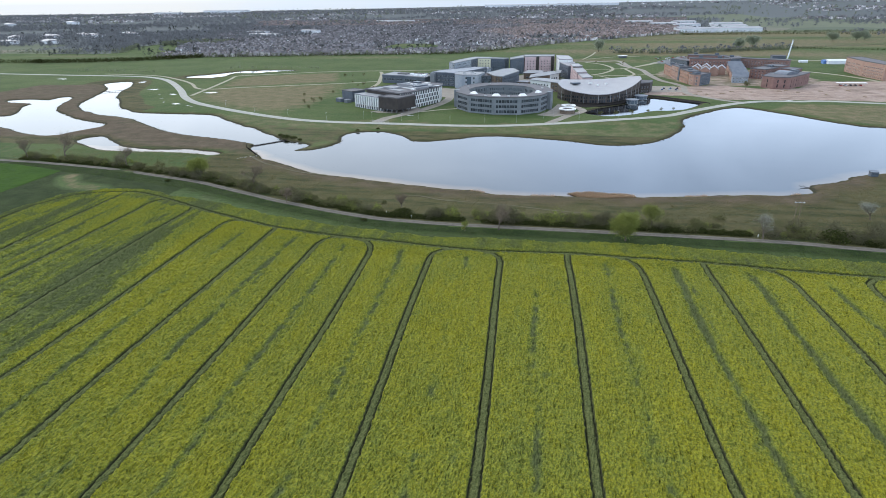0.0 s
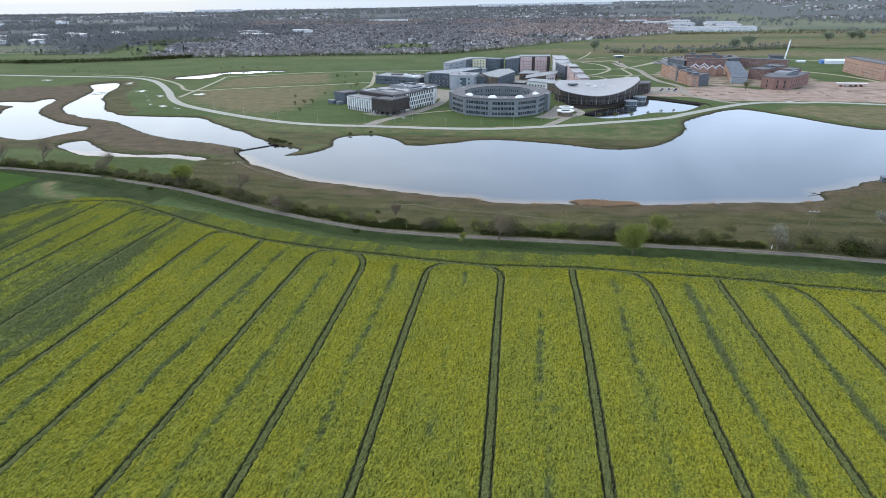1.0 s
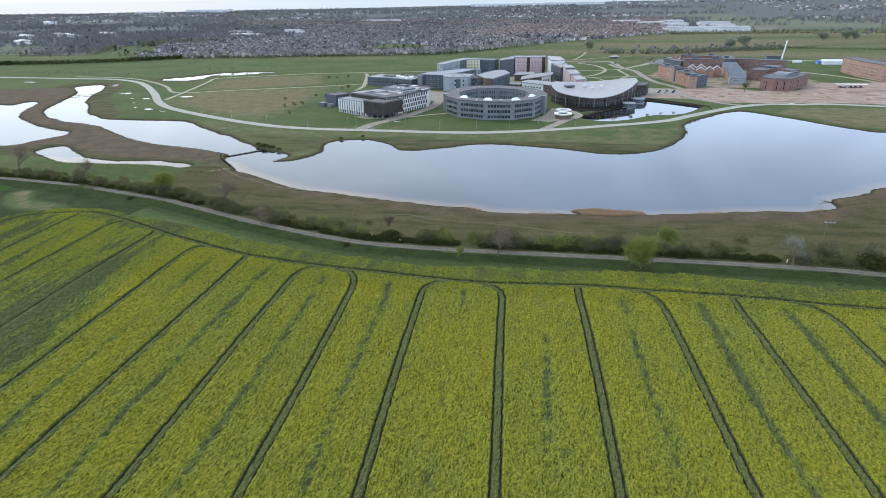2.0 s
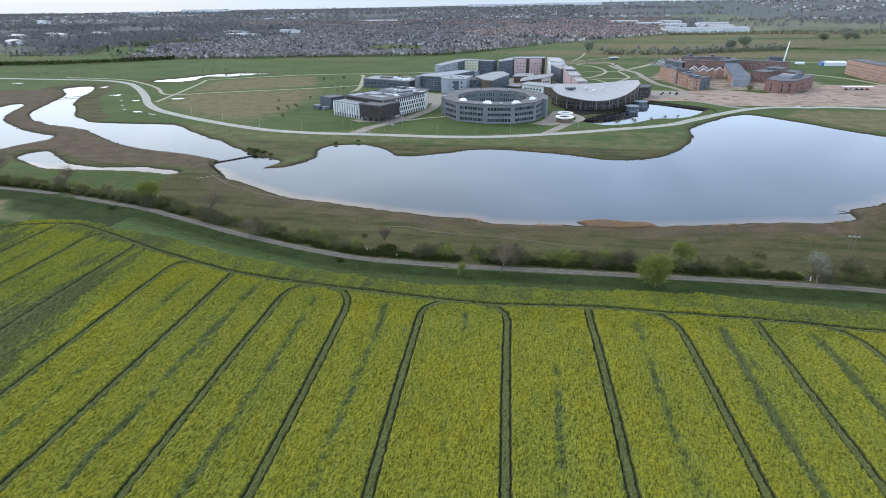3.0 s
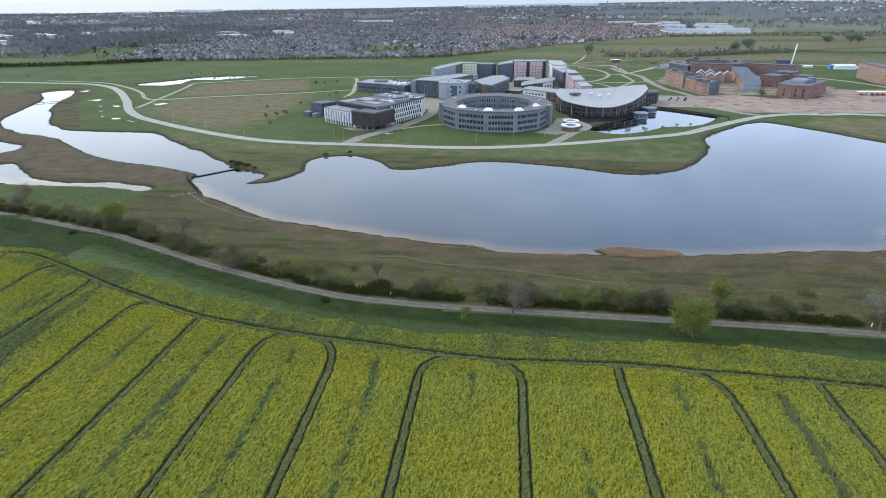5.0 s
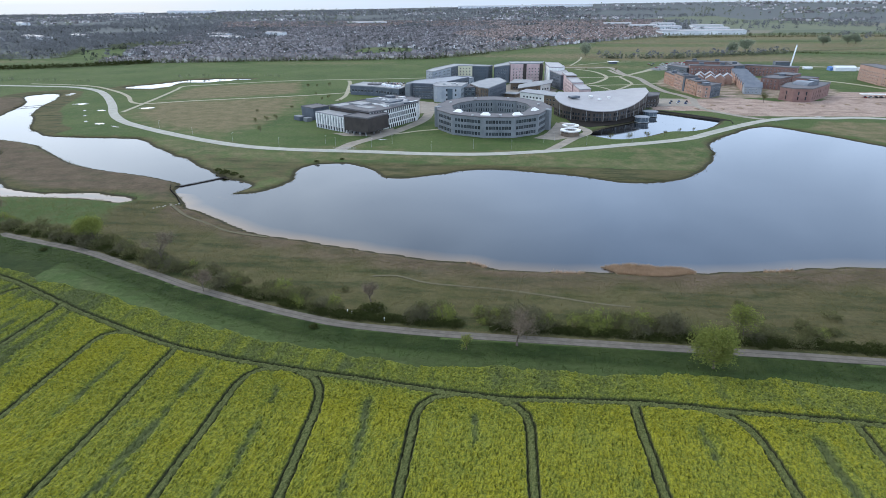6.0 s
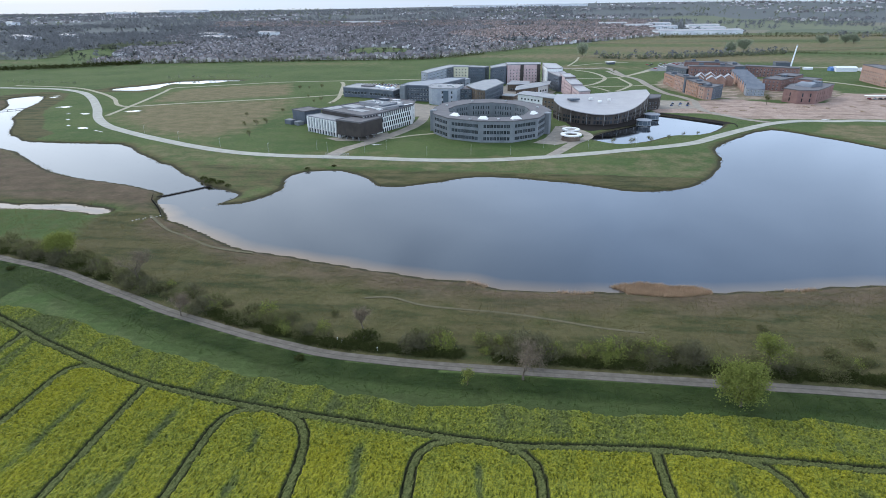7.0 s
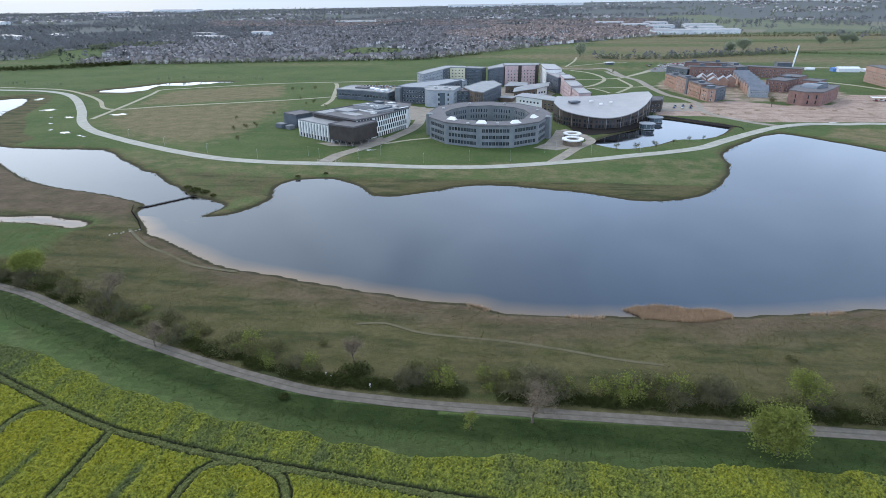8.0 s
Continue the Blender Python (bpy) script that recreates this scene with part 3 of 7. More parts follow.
dry = np.maximum(dry, np.clip((GY - 840) / 80, 0, 1) * (0.2 + 0.30 * np.clip((GX + 120) / 160, 0, 1) + 0.38 * ripple_noise(GX * 0.22, GY, 60, 95)))
south_line = np.interp(GX, [q[0] for q in SOUTH_SHORE], [q[1] for q in SOUTH_SHORE])
heath = np.clip(1.05 - (south_line - GY) / 22 + 0.3 * ripple_noise(GX, GY * 2, 22, 97), 0, 1) * (GX > -168) * (GX < 220) * (GY < south_line + 3) * (shore < 30)
sand = np.array([(121, 279), (128, 286), (132, 295), (142, 302), (151, 306.5)], float)
soil = np.maximum(soil, 0.8 * np.clip(1.15 - line_distance(sand, GX, GY, False, 8.0) / 3.2 + 0.5 * ripple_noise(GX, GY, 5, 98), 0, 1))
dry = np.maximum(dry, 0.6 * soft_zone([(182, 508), (204, 540), (300, 536), (470, 508), (470, 425), (300, 430), (237, 446), (215, 460)], 14))
dry = np.maximum(dry, np.where(north_bank & (GX > -330), 0.46 * np.clip((52 - shore) / 14, 0, 1) * np.clip((470 - GY) / 30, 0, 1), 0))
scuff = line_distance(np.array([(-243, 262), (-235, 251), (-226, 247), (-214, 245), (-206, 240)], float), GX, GY, False, 30.0)
dry = np.maximum(dry, np.clip(0.7 - scuff / 7 + 0.5 * ripple_noise(GX, GY * 2, 5, 99), 0, 0.6))
heath = np.maximum(heath * 0.9, west_marsh * 0.95)
soil = np.maximum(soil, 0.56 * soft_zone([(128, 735), (150, 652), (270, 640), (300, 700), (290, 800), (236, 812), (150, 800)], 12))
ground_mesh = mesh_of("ground", np.stack([GX, GY, GZ], -1).reshape(-1, 3), grid_faces(len(gx), len(gy)), M_GROUND, True)
zones = ground_mesh.color_attributes.new("zones", "FLOAT_COLOR", "POINT")
zones.data.foreach_set("color", np.stack([dry, mead, soil, np.ones_like(dry)], -1).astype(np.float32).ravel())
off_track = GY - np.interp(GX, [q[0] for q in TRACK], [q[1] for q in TRACK])
sward = np.where((off_track < -1.5) & (off_track > -16) & (GX > -330) & (GX < 260), 0.48 + 0.52 * np.clip(1.25 - np.abs(off_track + 4.5) / 5, 0, 1), 0)
sward = np.maximum(sward, np.where((GX > -330) & (GX < 260), 0.62 * np.clip(1 - np.abs(off_track - 4.5) / 4.0, 0, 1), 0))
sward = np.where((GX < -220) & (GX > -262) & (GY < 284) & (GY > 60), 0.75, sward)
sward = np.where((GX < -170) & (GY > 220) & (off_track < -1), 0.82, sward)
# woods, gardens and streets darken the far country
sward = np.where((GY > 1000) & (GY < 1020 + 8000), np.clip(0.18 + (GY - 1400) / 2200 - np.clip(GX / 2200, -0.35, 0.35), 0, 0.75), sward)
town_front = np.interp(GX, (-640, -450, -151, 22, 200, 420), (945, 975, 1040, 1268, 1480, 1750))
sward = np.where((GY > town_front + 4) & (GX > -900) & (GX < 420 + (GY - 1700) * 0.3) & (GY < 2750), 0.9, sward)
heath_store = ground_mesh.attributes.new("heath", "FLOAT", "POINT")
heath_store.data.foreach_set("value", heath.astype(np.float32).ravel())
sward_store = ground_mesh.attributes.new("sward", "FLOAT", "POINT")
sward[inside(np.array(WEST_PASTURE, float), GX, GY) | inside(np.array(TOWN_GREEN, float), GX, GY)] = 0
sward = np.where(scuff < 9, sward * np.clip(scuff / 9, 0.2, 1), sward)
sward_store.data.foreach_set("value", sward.astype(np.float32).ravel())
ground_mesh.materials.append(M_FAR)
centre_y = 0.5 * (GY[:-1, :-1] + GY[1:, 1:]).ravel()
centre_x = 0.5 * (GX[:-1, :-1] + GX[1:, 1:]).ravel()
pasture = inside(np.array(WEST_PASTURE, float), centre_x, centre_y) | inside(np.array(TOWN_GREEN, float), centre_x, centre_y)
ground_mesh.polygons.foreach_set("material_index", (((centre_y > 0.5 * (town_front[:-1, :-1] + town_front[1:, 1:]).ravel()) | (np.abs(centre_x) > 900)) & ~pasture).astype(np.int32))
ground = tagged(new("ground", ground_mesh), "green and brown turf and bare soil running to the horizon", "ground", kind="structure")


def water_sheet(name, outline, label):
    """A level sheet that runs a little way under its banks; shallow: nearness to the bank."""
    lo, hi = outline.min(0) - 4, outline.max(0) + 4
    cx, cy = np.arange(lo[0], hi[0] + 2.5, 2.5), np.arange(lo[1], hi[1] + 2.5, 2.5)
    X, Y = np.meshgrid(cx, cy)
    d = outward(outline, X, Y, 25.0)
    f = grid_faces(len(cx), len(cy))
    f = f[(d.ravel()[f] < 1.8).any(1)]
    used = np.zeros(X.size, bool)
    used[f.ravel()] = True
    v = np.stack([X, Y, np.full(X.shape, -1.0)], -1).reshape(-1, 3)[used]
    me = mesh_of(name, v, (np.cumsum(used) - 1)[f], M_WATER)
    shallow = me.attributes.new("shallow", "FLOAT", "POINT")
    shallow.data.foreach_set("value", (np.clip(1 + d / 15, 0, 1) * np.where(Y < np.interp(X, [q[0] for q in SOUTH_SHORE], [q[1] for q in SOUTH_SHORE]) + 22, 1.0, 0.2)).ravel()[used].astype(np.float32))
    return tagged(new(name, me), label, "water", kind="structure")


water_sheet("water_lake", LAKE, "broad calm lake reflecting the pale sky")
for outline, label in zip(PONDS, ("winding wetland pond reflecting the white sky", "long narrow pond beside the meadow", "shallow far pond beside a gravel path", "campus pond beside the curved-roof hall")):
    water_sheet("water_pond", outline, label)


# ---- roads, paths and the farm track ----
def ribbon(name, points, width, z, material, label, category, step=4.0, thick=0.12, taper=None):
    """A strip of paving with side faces, laid along a plan line."""
    line = flowing(points, False, step)
    d = np.gradient(line, axis=0)
    n = np.stack([-d[:, 1], d[:, 0]], 1) / np.hypot(d[:, 0], d[:, 1])[:, None]
    w = np.full(len(line), width / 2) * (1 + 0.05 * ripple_noise(line[:, 0], line[:, 1], 9, 8))
    cols = [(-1.0, -thick), (-1.0, 0.0), (0.0, 0.03), (1.0, 0.0), (1.0, -thick)]
    v = np.stack([np.column_stack([line + n * (w * s)[:, None], np.full(len(line), z + dz)]) for s, dz in cols], 1).reshape(-1, 3)
    me = mesh_of(name, v, grid_faces(len(cols), len(line))[:, ::-1], material)
    return tagged(new(name, me), label, category, kind="structure")


ribbon("road", CAMPUS_ROAD, 7.0, 0.14, M_ROAD, "pale concrete campus road sweeping round the lake", "road")
ribbon("path", [(-560, 707), (-482, 694), (-431, 662), (-390, 625), (-361, 588), (-341, 583), (-309, 600), (-221, 636), (-176, 661)], 3.6, 0.11, M_PATH, "buff gravel footpath across the grass", "path")
ribbon("path", [(-338, 538), (-345, 576), (-353, 617), (-364, 667), (-370, 695), (-350, 708), (-315, 727), (-262, 751), (-141, 776), (-60, 800)], 3.6, 0.13, M_PATH, "buff gravel footpath past the far pond", "path")
ribbon("path", [(-120, 422), (-116, 440), (-106, 458), (-94, 484), (-83, 524), (-84, 567), (-90, 606)], 8.0, 0.115, M_PAVE, "broad buff paved way between the buildings", "path")
ribbon("path", [(-95, 470), (-80, 482), (-68, 488), (-57, 498)], 2.5, 0.125, M_PATH, "narrow footpath across the lawn", "path")
ribbon("path", [(6, 430), (15, 448), (24, 467), (35, 486), (30, 505), (20, 520)], 6.5, 0.125, M_PAVE, "paved path up to the ring canopies", "path")
ribbon("path", [(62, 886), (83, 856), (91, 802), (75, 754), (58, 732)], 4, 0.11, M_PATH, "curving buff path across the lawn", "path")
ribbon("path", [(91, 802), (112, 813), (159, 888)], 4, 0.125, M_PATH, "curving buff path across the lawn", "path")
ribbon("path", [(40, 905), (85, 900), (109, 905), (115, 829), (125, 788), (126, 735), (130, 686), (139, 662), (144, 638)], 7, 0.14, M_PAVE, "broad pale paved walk beside brick flats", "path")
ribbon("path", [(47, 790), (70, 796), (92, 797)], 2.6, 0.117, M_PATH, "narrow pale path across the lawn", "path")
ribbon("path", [(112, 812), (132, 840), (157, 876)], 3.4, 0.119, M_PATH, "pale path across the lawn to the car park", "path")
ribbon("path", [(106, 802), (109, 764), (109, 742), (98, 716), (86, 694)], 3.2, 0.121, M_PATH, "curving pale path across the lawn", "path")
ribbon("path", [(62, 724), (84, 730), (105, 734), (142, 748)], 3.0, 0.113, M_PATH, "pale path across the lawn", "path")
ribbon("path", [(66, 727), (74, 712), (80, 694)], 2.6, 0.116, M_PATH, "short pale path beside the residences", "path")
ribbon("path", [(60, 930), (67, 955), (80, 1010), (89, 1064)], 3.0, 0.118, M_PATH, "pale path leading out to the fields", "path")
ribbon("path", [(65, 933), (109, 970), (150, 985)], 3.0, 0.122, M_PATH, "pale path past a white pavilion", "path")
ribbon("path", [(104, 874), (108, 839), (116, 813)], 5.0, 0.124, M_PAVE, "pale paved walk across the lawn", "path")
ribbon("path", [(144, 638), (138, 592), (156, 556), (172, 541)], 6, 0.12, M_PAVE, "dusty site track across bare soil", "path")
ribbon("road", [(280, 900), (340, 930), (420, 915), (560, 900), (800, 930)], 7, 0.1, M_PATH, "pale site road past the heating plant", "road")
ribbon("road", [(300, 800), (330, 760), (345, 720), (350, 690)], 6, 0.11, M_PATH, "pale dusty site road beside a long brick block", "road")
ribbon("path", [(-203, 752), (-196, 733), (-185, 684), (-176, 640), (-175, 608)], 4.0, 0.118, M_PATH, "pale path past the workshop block", "path")
M_STRAW = surface("worn_straw_path", (0.085, 0.077, 0.042), (0.120, 0.104, 0.060), 2.5, 0.95, bump=0.4)
ribbon("path", [(-168, 316), (-152, 301), (-140, 294), (-125, 285), (-108, 281)], 1.3, 0.06, M_STRAW, "narrow worn straw-coloured path above the weir", "path", 2.0, 0.3)
ribbon("path", [(-60, 251), (-52, 252), (-42, 248), (-30, 246.5), (-18, 245.5), (-3, 242.5), (9, 239.5), (20, 238)], 1.0, 0.06, M_STRAW, "faint trodden path through rough meadow", "path", 2.0, 0.4)
ribbon("track", TRACK, 3.3, 0.10, M_TRACK, "grey gravel farm track beside the crop", "track", 2.0)
ribbon("track_crown", TRACK, 0.4, 0.135, M_VERGE, "worn grassy crown along the farm track", "track", 2.0, 0.02)


# ---- the rape crop with its wheel tracks ----
TRAM = [(-192.6, 0, 0.0), (-171.2, 1, 0.0), (-147.6, 0, 0.0), (-124.2, 1, 0.0), (-100.9, 0, 0.0), (-78.1, 1, 0.0), (-55.3, -1, 0.03), (-33.6, 1, 0.02), (-9.0, -1, 0.018), (13.9, 0, 0.018), (37.9, -1, 0.035),
        (59.0, 0, 0.022), (83.1, -1, 0.03), (104.8, 1, 0.02), (128, -1, 0.02), (151, 0, 0.02), (175, -1, 0.02), (199, 1, 0.02), (223, 0, 0.02)]
# how badly the drill missed midway to the next pair of wheel tracks
MISSED = [0.5, 0.35, 0.4, 0.66, 0.64, 0.66, 0.68, 0.18, 0.4, 0.72, 0.95, 0.95, 0.95, 0.8, 0.7, 0.6, 0.6, 0.5, 0]
head_line = flowing(HEADLAND, False, 3.0)


def tram_line(x, turn, slant):
    i = int(np.argmin(np.abs(head_line[:, 0] - (x - 0.5)) + (head_line[:, 1] < 150) * 1e3))
    top = head_line[i, 1]
    lean = lambda y: x - slant * (y - 130) + 0.3 * math.sin(y * 0.045 + x)
    ys = list(np.arange(-160, top - 11, 6.0))
    pts = [(lean(y), y) for y in ys]
    if turn:
        slope = (head_line[min(i + 4, len(head_line) - 1)] - head_line[max(i - 4, 0)])
        slope = slope[1] / slope[0]
        pts += [(lean(top), top - 9 + slope * 0), (lean(top) + turn * 0.8, top - 5.5), (lean(top) + turn * 3.2, top - 2.2 + slope * turn * 3), (lean(top) + turn * 8, top - 0.2 + slope * turn * 8)]
    else:
        pts += [(lean(top), top - 9), (lean(top), top)]
    return flowing(pts, False, 3.0)


def crop_field(cx, cy):
    X, Y = np.meshgrid(cx, cy)
    edge = -outward(flowing(CROP_EDGE, True, 4.0), X, Y, 16.0) + 1.1 * ripple_noise(X, Y, 6, 11) + 0.5 * ripple_noise(X, Y, 1.7, 12)
    rs = np.random.RandomState(4)
    tall = 1.15 + 0.14 * ripple_noise(X, Y, 7, 13)
    bump = rs.normal(0, 1, X.shape) + 1.2 * ripple_noise(X, Y, 0.8, 18)
    tall = tall + 0.155 * bump
    bloom = np.full(X.shape, 0.56) + 0.12 * ripple_noise(X, Y, 30, 14) + 0.07 * ripple_noise(X, Y, 9, 19) + 0.12 * ripple_noise(X, Y * 0.12, 2.2, 21)
    # a thin, pigeon-grazed patch in the west of the field
    combed = ripple_noise(X, Y * 0.10, 1.9, 22) + 0.6 * ripple_noise(X, Y * 0.25, 0.9, 23)
    thin = np.clip(1.68 - np.hypot((X + 146 + 0.05 * (Y - 160)) / 13, (Y - 155) / 40) - 0.45 * ripple_noise(X, Y * 0.4, 9, 15) - 0.4 * combed, 0, 1)
    weak = np.clip((-128 - X) / 22, 0, 1) * np.clip((Y - 60) / 60, 0.3, 1)
    thin = np.maximum(thin, np.clip(weak * (0.16 + 0.45 * combed + 0.35 * ripple_noise(X, Y * 0.35, 8, 17)), 0, 0.8))
    thin = np.maximum(thin, np.clip(1.3 - np.abs((X + 203) / 6) - 0.5 * combed, 0, 0.9) * np.clip((231 - Y) / 5, 0, 1))
    # weaker strips half way between the wheel tracks, where the drill missed
    for k, (x, turn, slant) in enumerate(TRAM[:-1]):
        head_y = np.interp(X[0], head_line[5:, 0], head_line[5:, 1])[None, :] - 4
        j0, j1 = np.searchsorted(cx, (x + 4, x + 20))
        if j1 - j0 < 4:
            continue
        xs, ys = X[:, j0:j1], Y[:, j0:j1]
        half = (TRAM[k + 1][0] - x) / 2
        mid = x + half - 0.5 * (slant + TRAM[k + 1][2]) * (ys - 130) + 0.7 * ripple_noise(ys, xs * 0, 17, 20 + k) + 0.3 * ripple_noise(ys, xs * 0, 5, 30 + k)
        broken = np.clip(MISSED[k] * 1.15 - 0.12 + 0.55 * ripple_noise(ys * 0.5, xs * 0.2, 6, 40 + k) + 0.45 * ripple_noise(xs, ys * 0.7, 1.3, 60 + k), 0, 1)
        strip = np.exp(-((xs - mid) / (0.9 + 0.5 * MISSED[k])) ** 2) * broken * np.clip((head_y[:, j0:j1] - ys) / 4, 0, 1)
        # a faint second wheel line beside it
        strip = np.maximum(strip, 0.4 * MISSED[k] * np.exp(-((xs - mid - 2.6) / 0.5) ** 2) * (ripple_noise(xs * 0.3, ys, 4, 80 + k) > 0.1))
        thin[:, j0:j1] = np.maximum(thin[:, j0:j1], strip * 1.1)
    blot = np.clip(ripple_noise(X, Y * 0.5, 3.1, 51) - 0.72, 0, 1) * 2.2
    bloom = bloom - 0.6 * thin - 0.5 * blot - 0.34 * np.clip((13.0 - edge) / 3, 0, 1) + 0.06 * bump
    # one corner flowers brightly
    bloom = bloom + 0.75 * np.clip(1.25 - np.hypot((X + 199) / 10, (Y - 237) / 5), 0, 1)
    tall = tall - 0.42 * thin - 0.2 * blot
    rut = np.zeros_like(X)
    lane = np.full(X.shape, 9.0)
    top_rows = cy > 150
    if top_rows.any():
        lane[top_rows] = line_distance(head_line[head_line[:, 1] > 140], X[top_rows], Y[top_rows], False, 4.0)
    j1 = int(np.searchsorted(cx, -205))
    lane[:, :j1] = np.minimum(lane[:, :j1], line_distance(head_line[head_line[:, 0] < -200], X[:, :j1], Y[:, :j1], False, 4.0))
    for x, turn, slant in TRAM:
        j0, j1 = np.searchsorted(cx, (x - 16, x + 16))
        if j1 - j0 > 4:
            lane[:, j0:j1] = np.minimum(lane[:, j0:j1], line_distance(tram_line(x, turn, slant), X[:, j0:j1], Y[:, j0:j1], False, 4.0))
    lane = lane + 0.12 * ripple_noise(X, Y, 1.3, 52) + 0.07 * ripple_noise(X, Y, 0.5, 53)
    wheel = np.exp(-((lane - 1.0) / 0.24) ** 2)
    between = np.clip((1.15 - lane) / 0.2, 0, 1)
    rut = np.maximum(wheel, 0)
    tall = np.where(lane < 1.5, tall * (1 - 0.4 * between), tall) * (1 - 0.75 * wheel)
    bloom = bloom * (1 - 0.8 * between) * (1 - wheel)
    lift = np.clip(edge / 1.2, 0, 1)
    Z = np.maximum(tall, 0.05) * lift - 0.05
    f = grid_faces(len(cx), len(cy))
    keep = (edge.ravel()[f] > -0.3).all(1)
    f = f[keep]
    used = np.zeros(X.size, bool)
    used[f.ravel()] = True
    index = np.cumsum(used) - 1
    jx, jy = rs.uniform(-0.1, 0.1, X.shape), rs.uniform(-0.14, 0.14, X.shape)
    v = np.stack([X + jx, Y + jy, Z], -1).reshape(-1, 3)[used]
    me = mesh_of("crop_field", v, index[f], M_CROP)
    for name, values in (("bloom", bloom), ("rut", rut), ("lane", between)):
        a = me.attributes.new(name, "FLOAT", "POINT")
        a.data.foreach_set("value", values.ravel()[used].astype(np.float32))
    return tagged(new("crop_field", me), "yellow flowering rape crop with paired wheel tracks", "crop", kind="stuff")


west_east = np.concatenate([np.arange(-230, 170, 0.26), np.arange(172, 263, 2.0)])
crop_field(west_east, np.concatenate([np.arange(58, 182, 0.6), np.arange(182, 243, 0.3)]))
crop_field(np.arange(-230, 264, 0.85), np.arange(-160, 59, 0.85))


def cereal_field():
    """Young green corn west of the rape, drilled in rows."""
    cx, cy = np.arange(-470, -250, 1.1), np.arange(60, 300, 1.1)
    X, Y = np.meshgrid(cx, cy)
    rim = outward(np.array([(-470, 60), (-272, 60), (-262, 205), (-256, 229), (-255, 252), (-256, 272), (-290, 281), (-400, 293), (-470, 303)], float), X, Y, 10.0)
    r = np.random.RandomState(9)
    Z = (0.28 + 0.05 * r.normal(0, 1, X.shape)) * np.clip(-rim / 1.5, 0, 1) - 0.03
    f = grid_faces(len(cx), len(cy))
    f = f[(rim.ravel()[f] < 0.5).all(1)]
    used = np.zeros(X.size, bool)
    used[f.ravel()] = True
    v = np.stack([X + r.uniform(-0.3, 0.3, X.shape), Y + r.uniform(-0.3, 0.3, X.shape), Z], -1).reshape(-1, 3)[used]
    return tagged(new("cereal_field", mesh_of("cereal_field", v, (np.cumsum(used) - 1)[f], M_CEREAL)), "bright green young cereal crop", "crop", kind="stuff")


M_CEREAL = surface("young_cereal", (0.032, 0.066, 0.010), (0.046, 0.086, 0.014), 12, 0.95, bump=0.3, fine=0.5, spec=0.05)
cereal_field()

# ---- building helpers ----
WINDOWS = {}


def pane_mesh(w, h, glass):
    key = (round(w, 2), round(h, 2), glass.name)
    if key not in WINDOWS:
        bm = bmesh.new()
        box(bm, -w / 2 + 0.02, w / 2 - 0.02, -0.015, 0.015, -h / 2 + 0.02, h / 2 - 0.02)
        bm.normal_update()
        me = bpy.data.meshes.new("pane")
        bm.to_mesh(me)
        bm.free()
        me.materials.append(glass)
        WINDOWS[key] = me
    return WINDOWS[key]


def window_mesh(w, h, glass, frame_mat, mullions=1, split=False):
    key = (round(w, 2), round(h, 2), glass.name, frame_mat.name, mullions, split)
    if key not in WINDOWS:
        bm = bmesh.new()
        f = min(0.12, w * 0.12)
        bars = [(-w / 2, -w / 2 + f, -h / 2, h / 2), (w / 2 - f, w / 2, -h / 2, h / 2), (-w / 2 + f, w / 2 - f, h / 2 - f, h / 2), (-w / 2 + f, w / 2 - f, -h / 2, -h / 2 + f)]
        for i in range(mullions):
            x = -w / 2 + w * (i + 1) / (mullions + 1)
            bars.append((x - f / 3, x + f / 3, -h / 2 + f, h / 2 - f))
        for x0, x1, z0, z1 in bars:
            box(bm, x0, x1, -0.05, 0.05, z0, z1)
        for face in bm.faces:
            face.material_index = 1
        if not split:
            v = [bm.verts.new(c) for c in ((-w / 2, 0, -h / 2), (w / 2, 0, -h / 2), (w / 2, 0, h / 2), (-w / 2, 0, h / 2))]
            bm.faces.new(v)
        bm.normal_update()
        me = bpy.data.meshes.new("window")
        bm.to_mesh(me)
        bm.free()
        me.materials.append(glass)
        me.materials.append(frame_mat)
        WINDOWS[key] = me
    return WINDOWS[key]


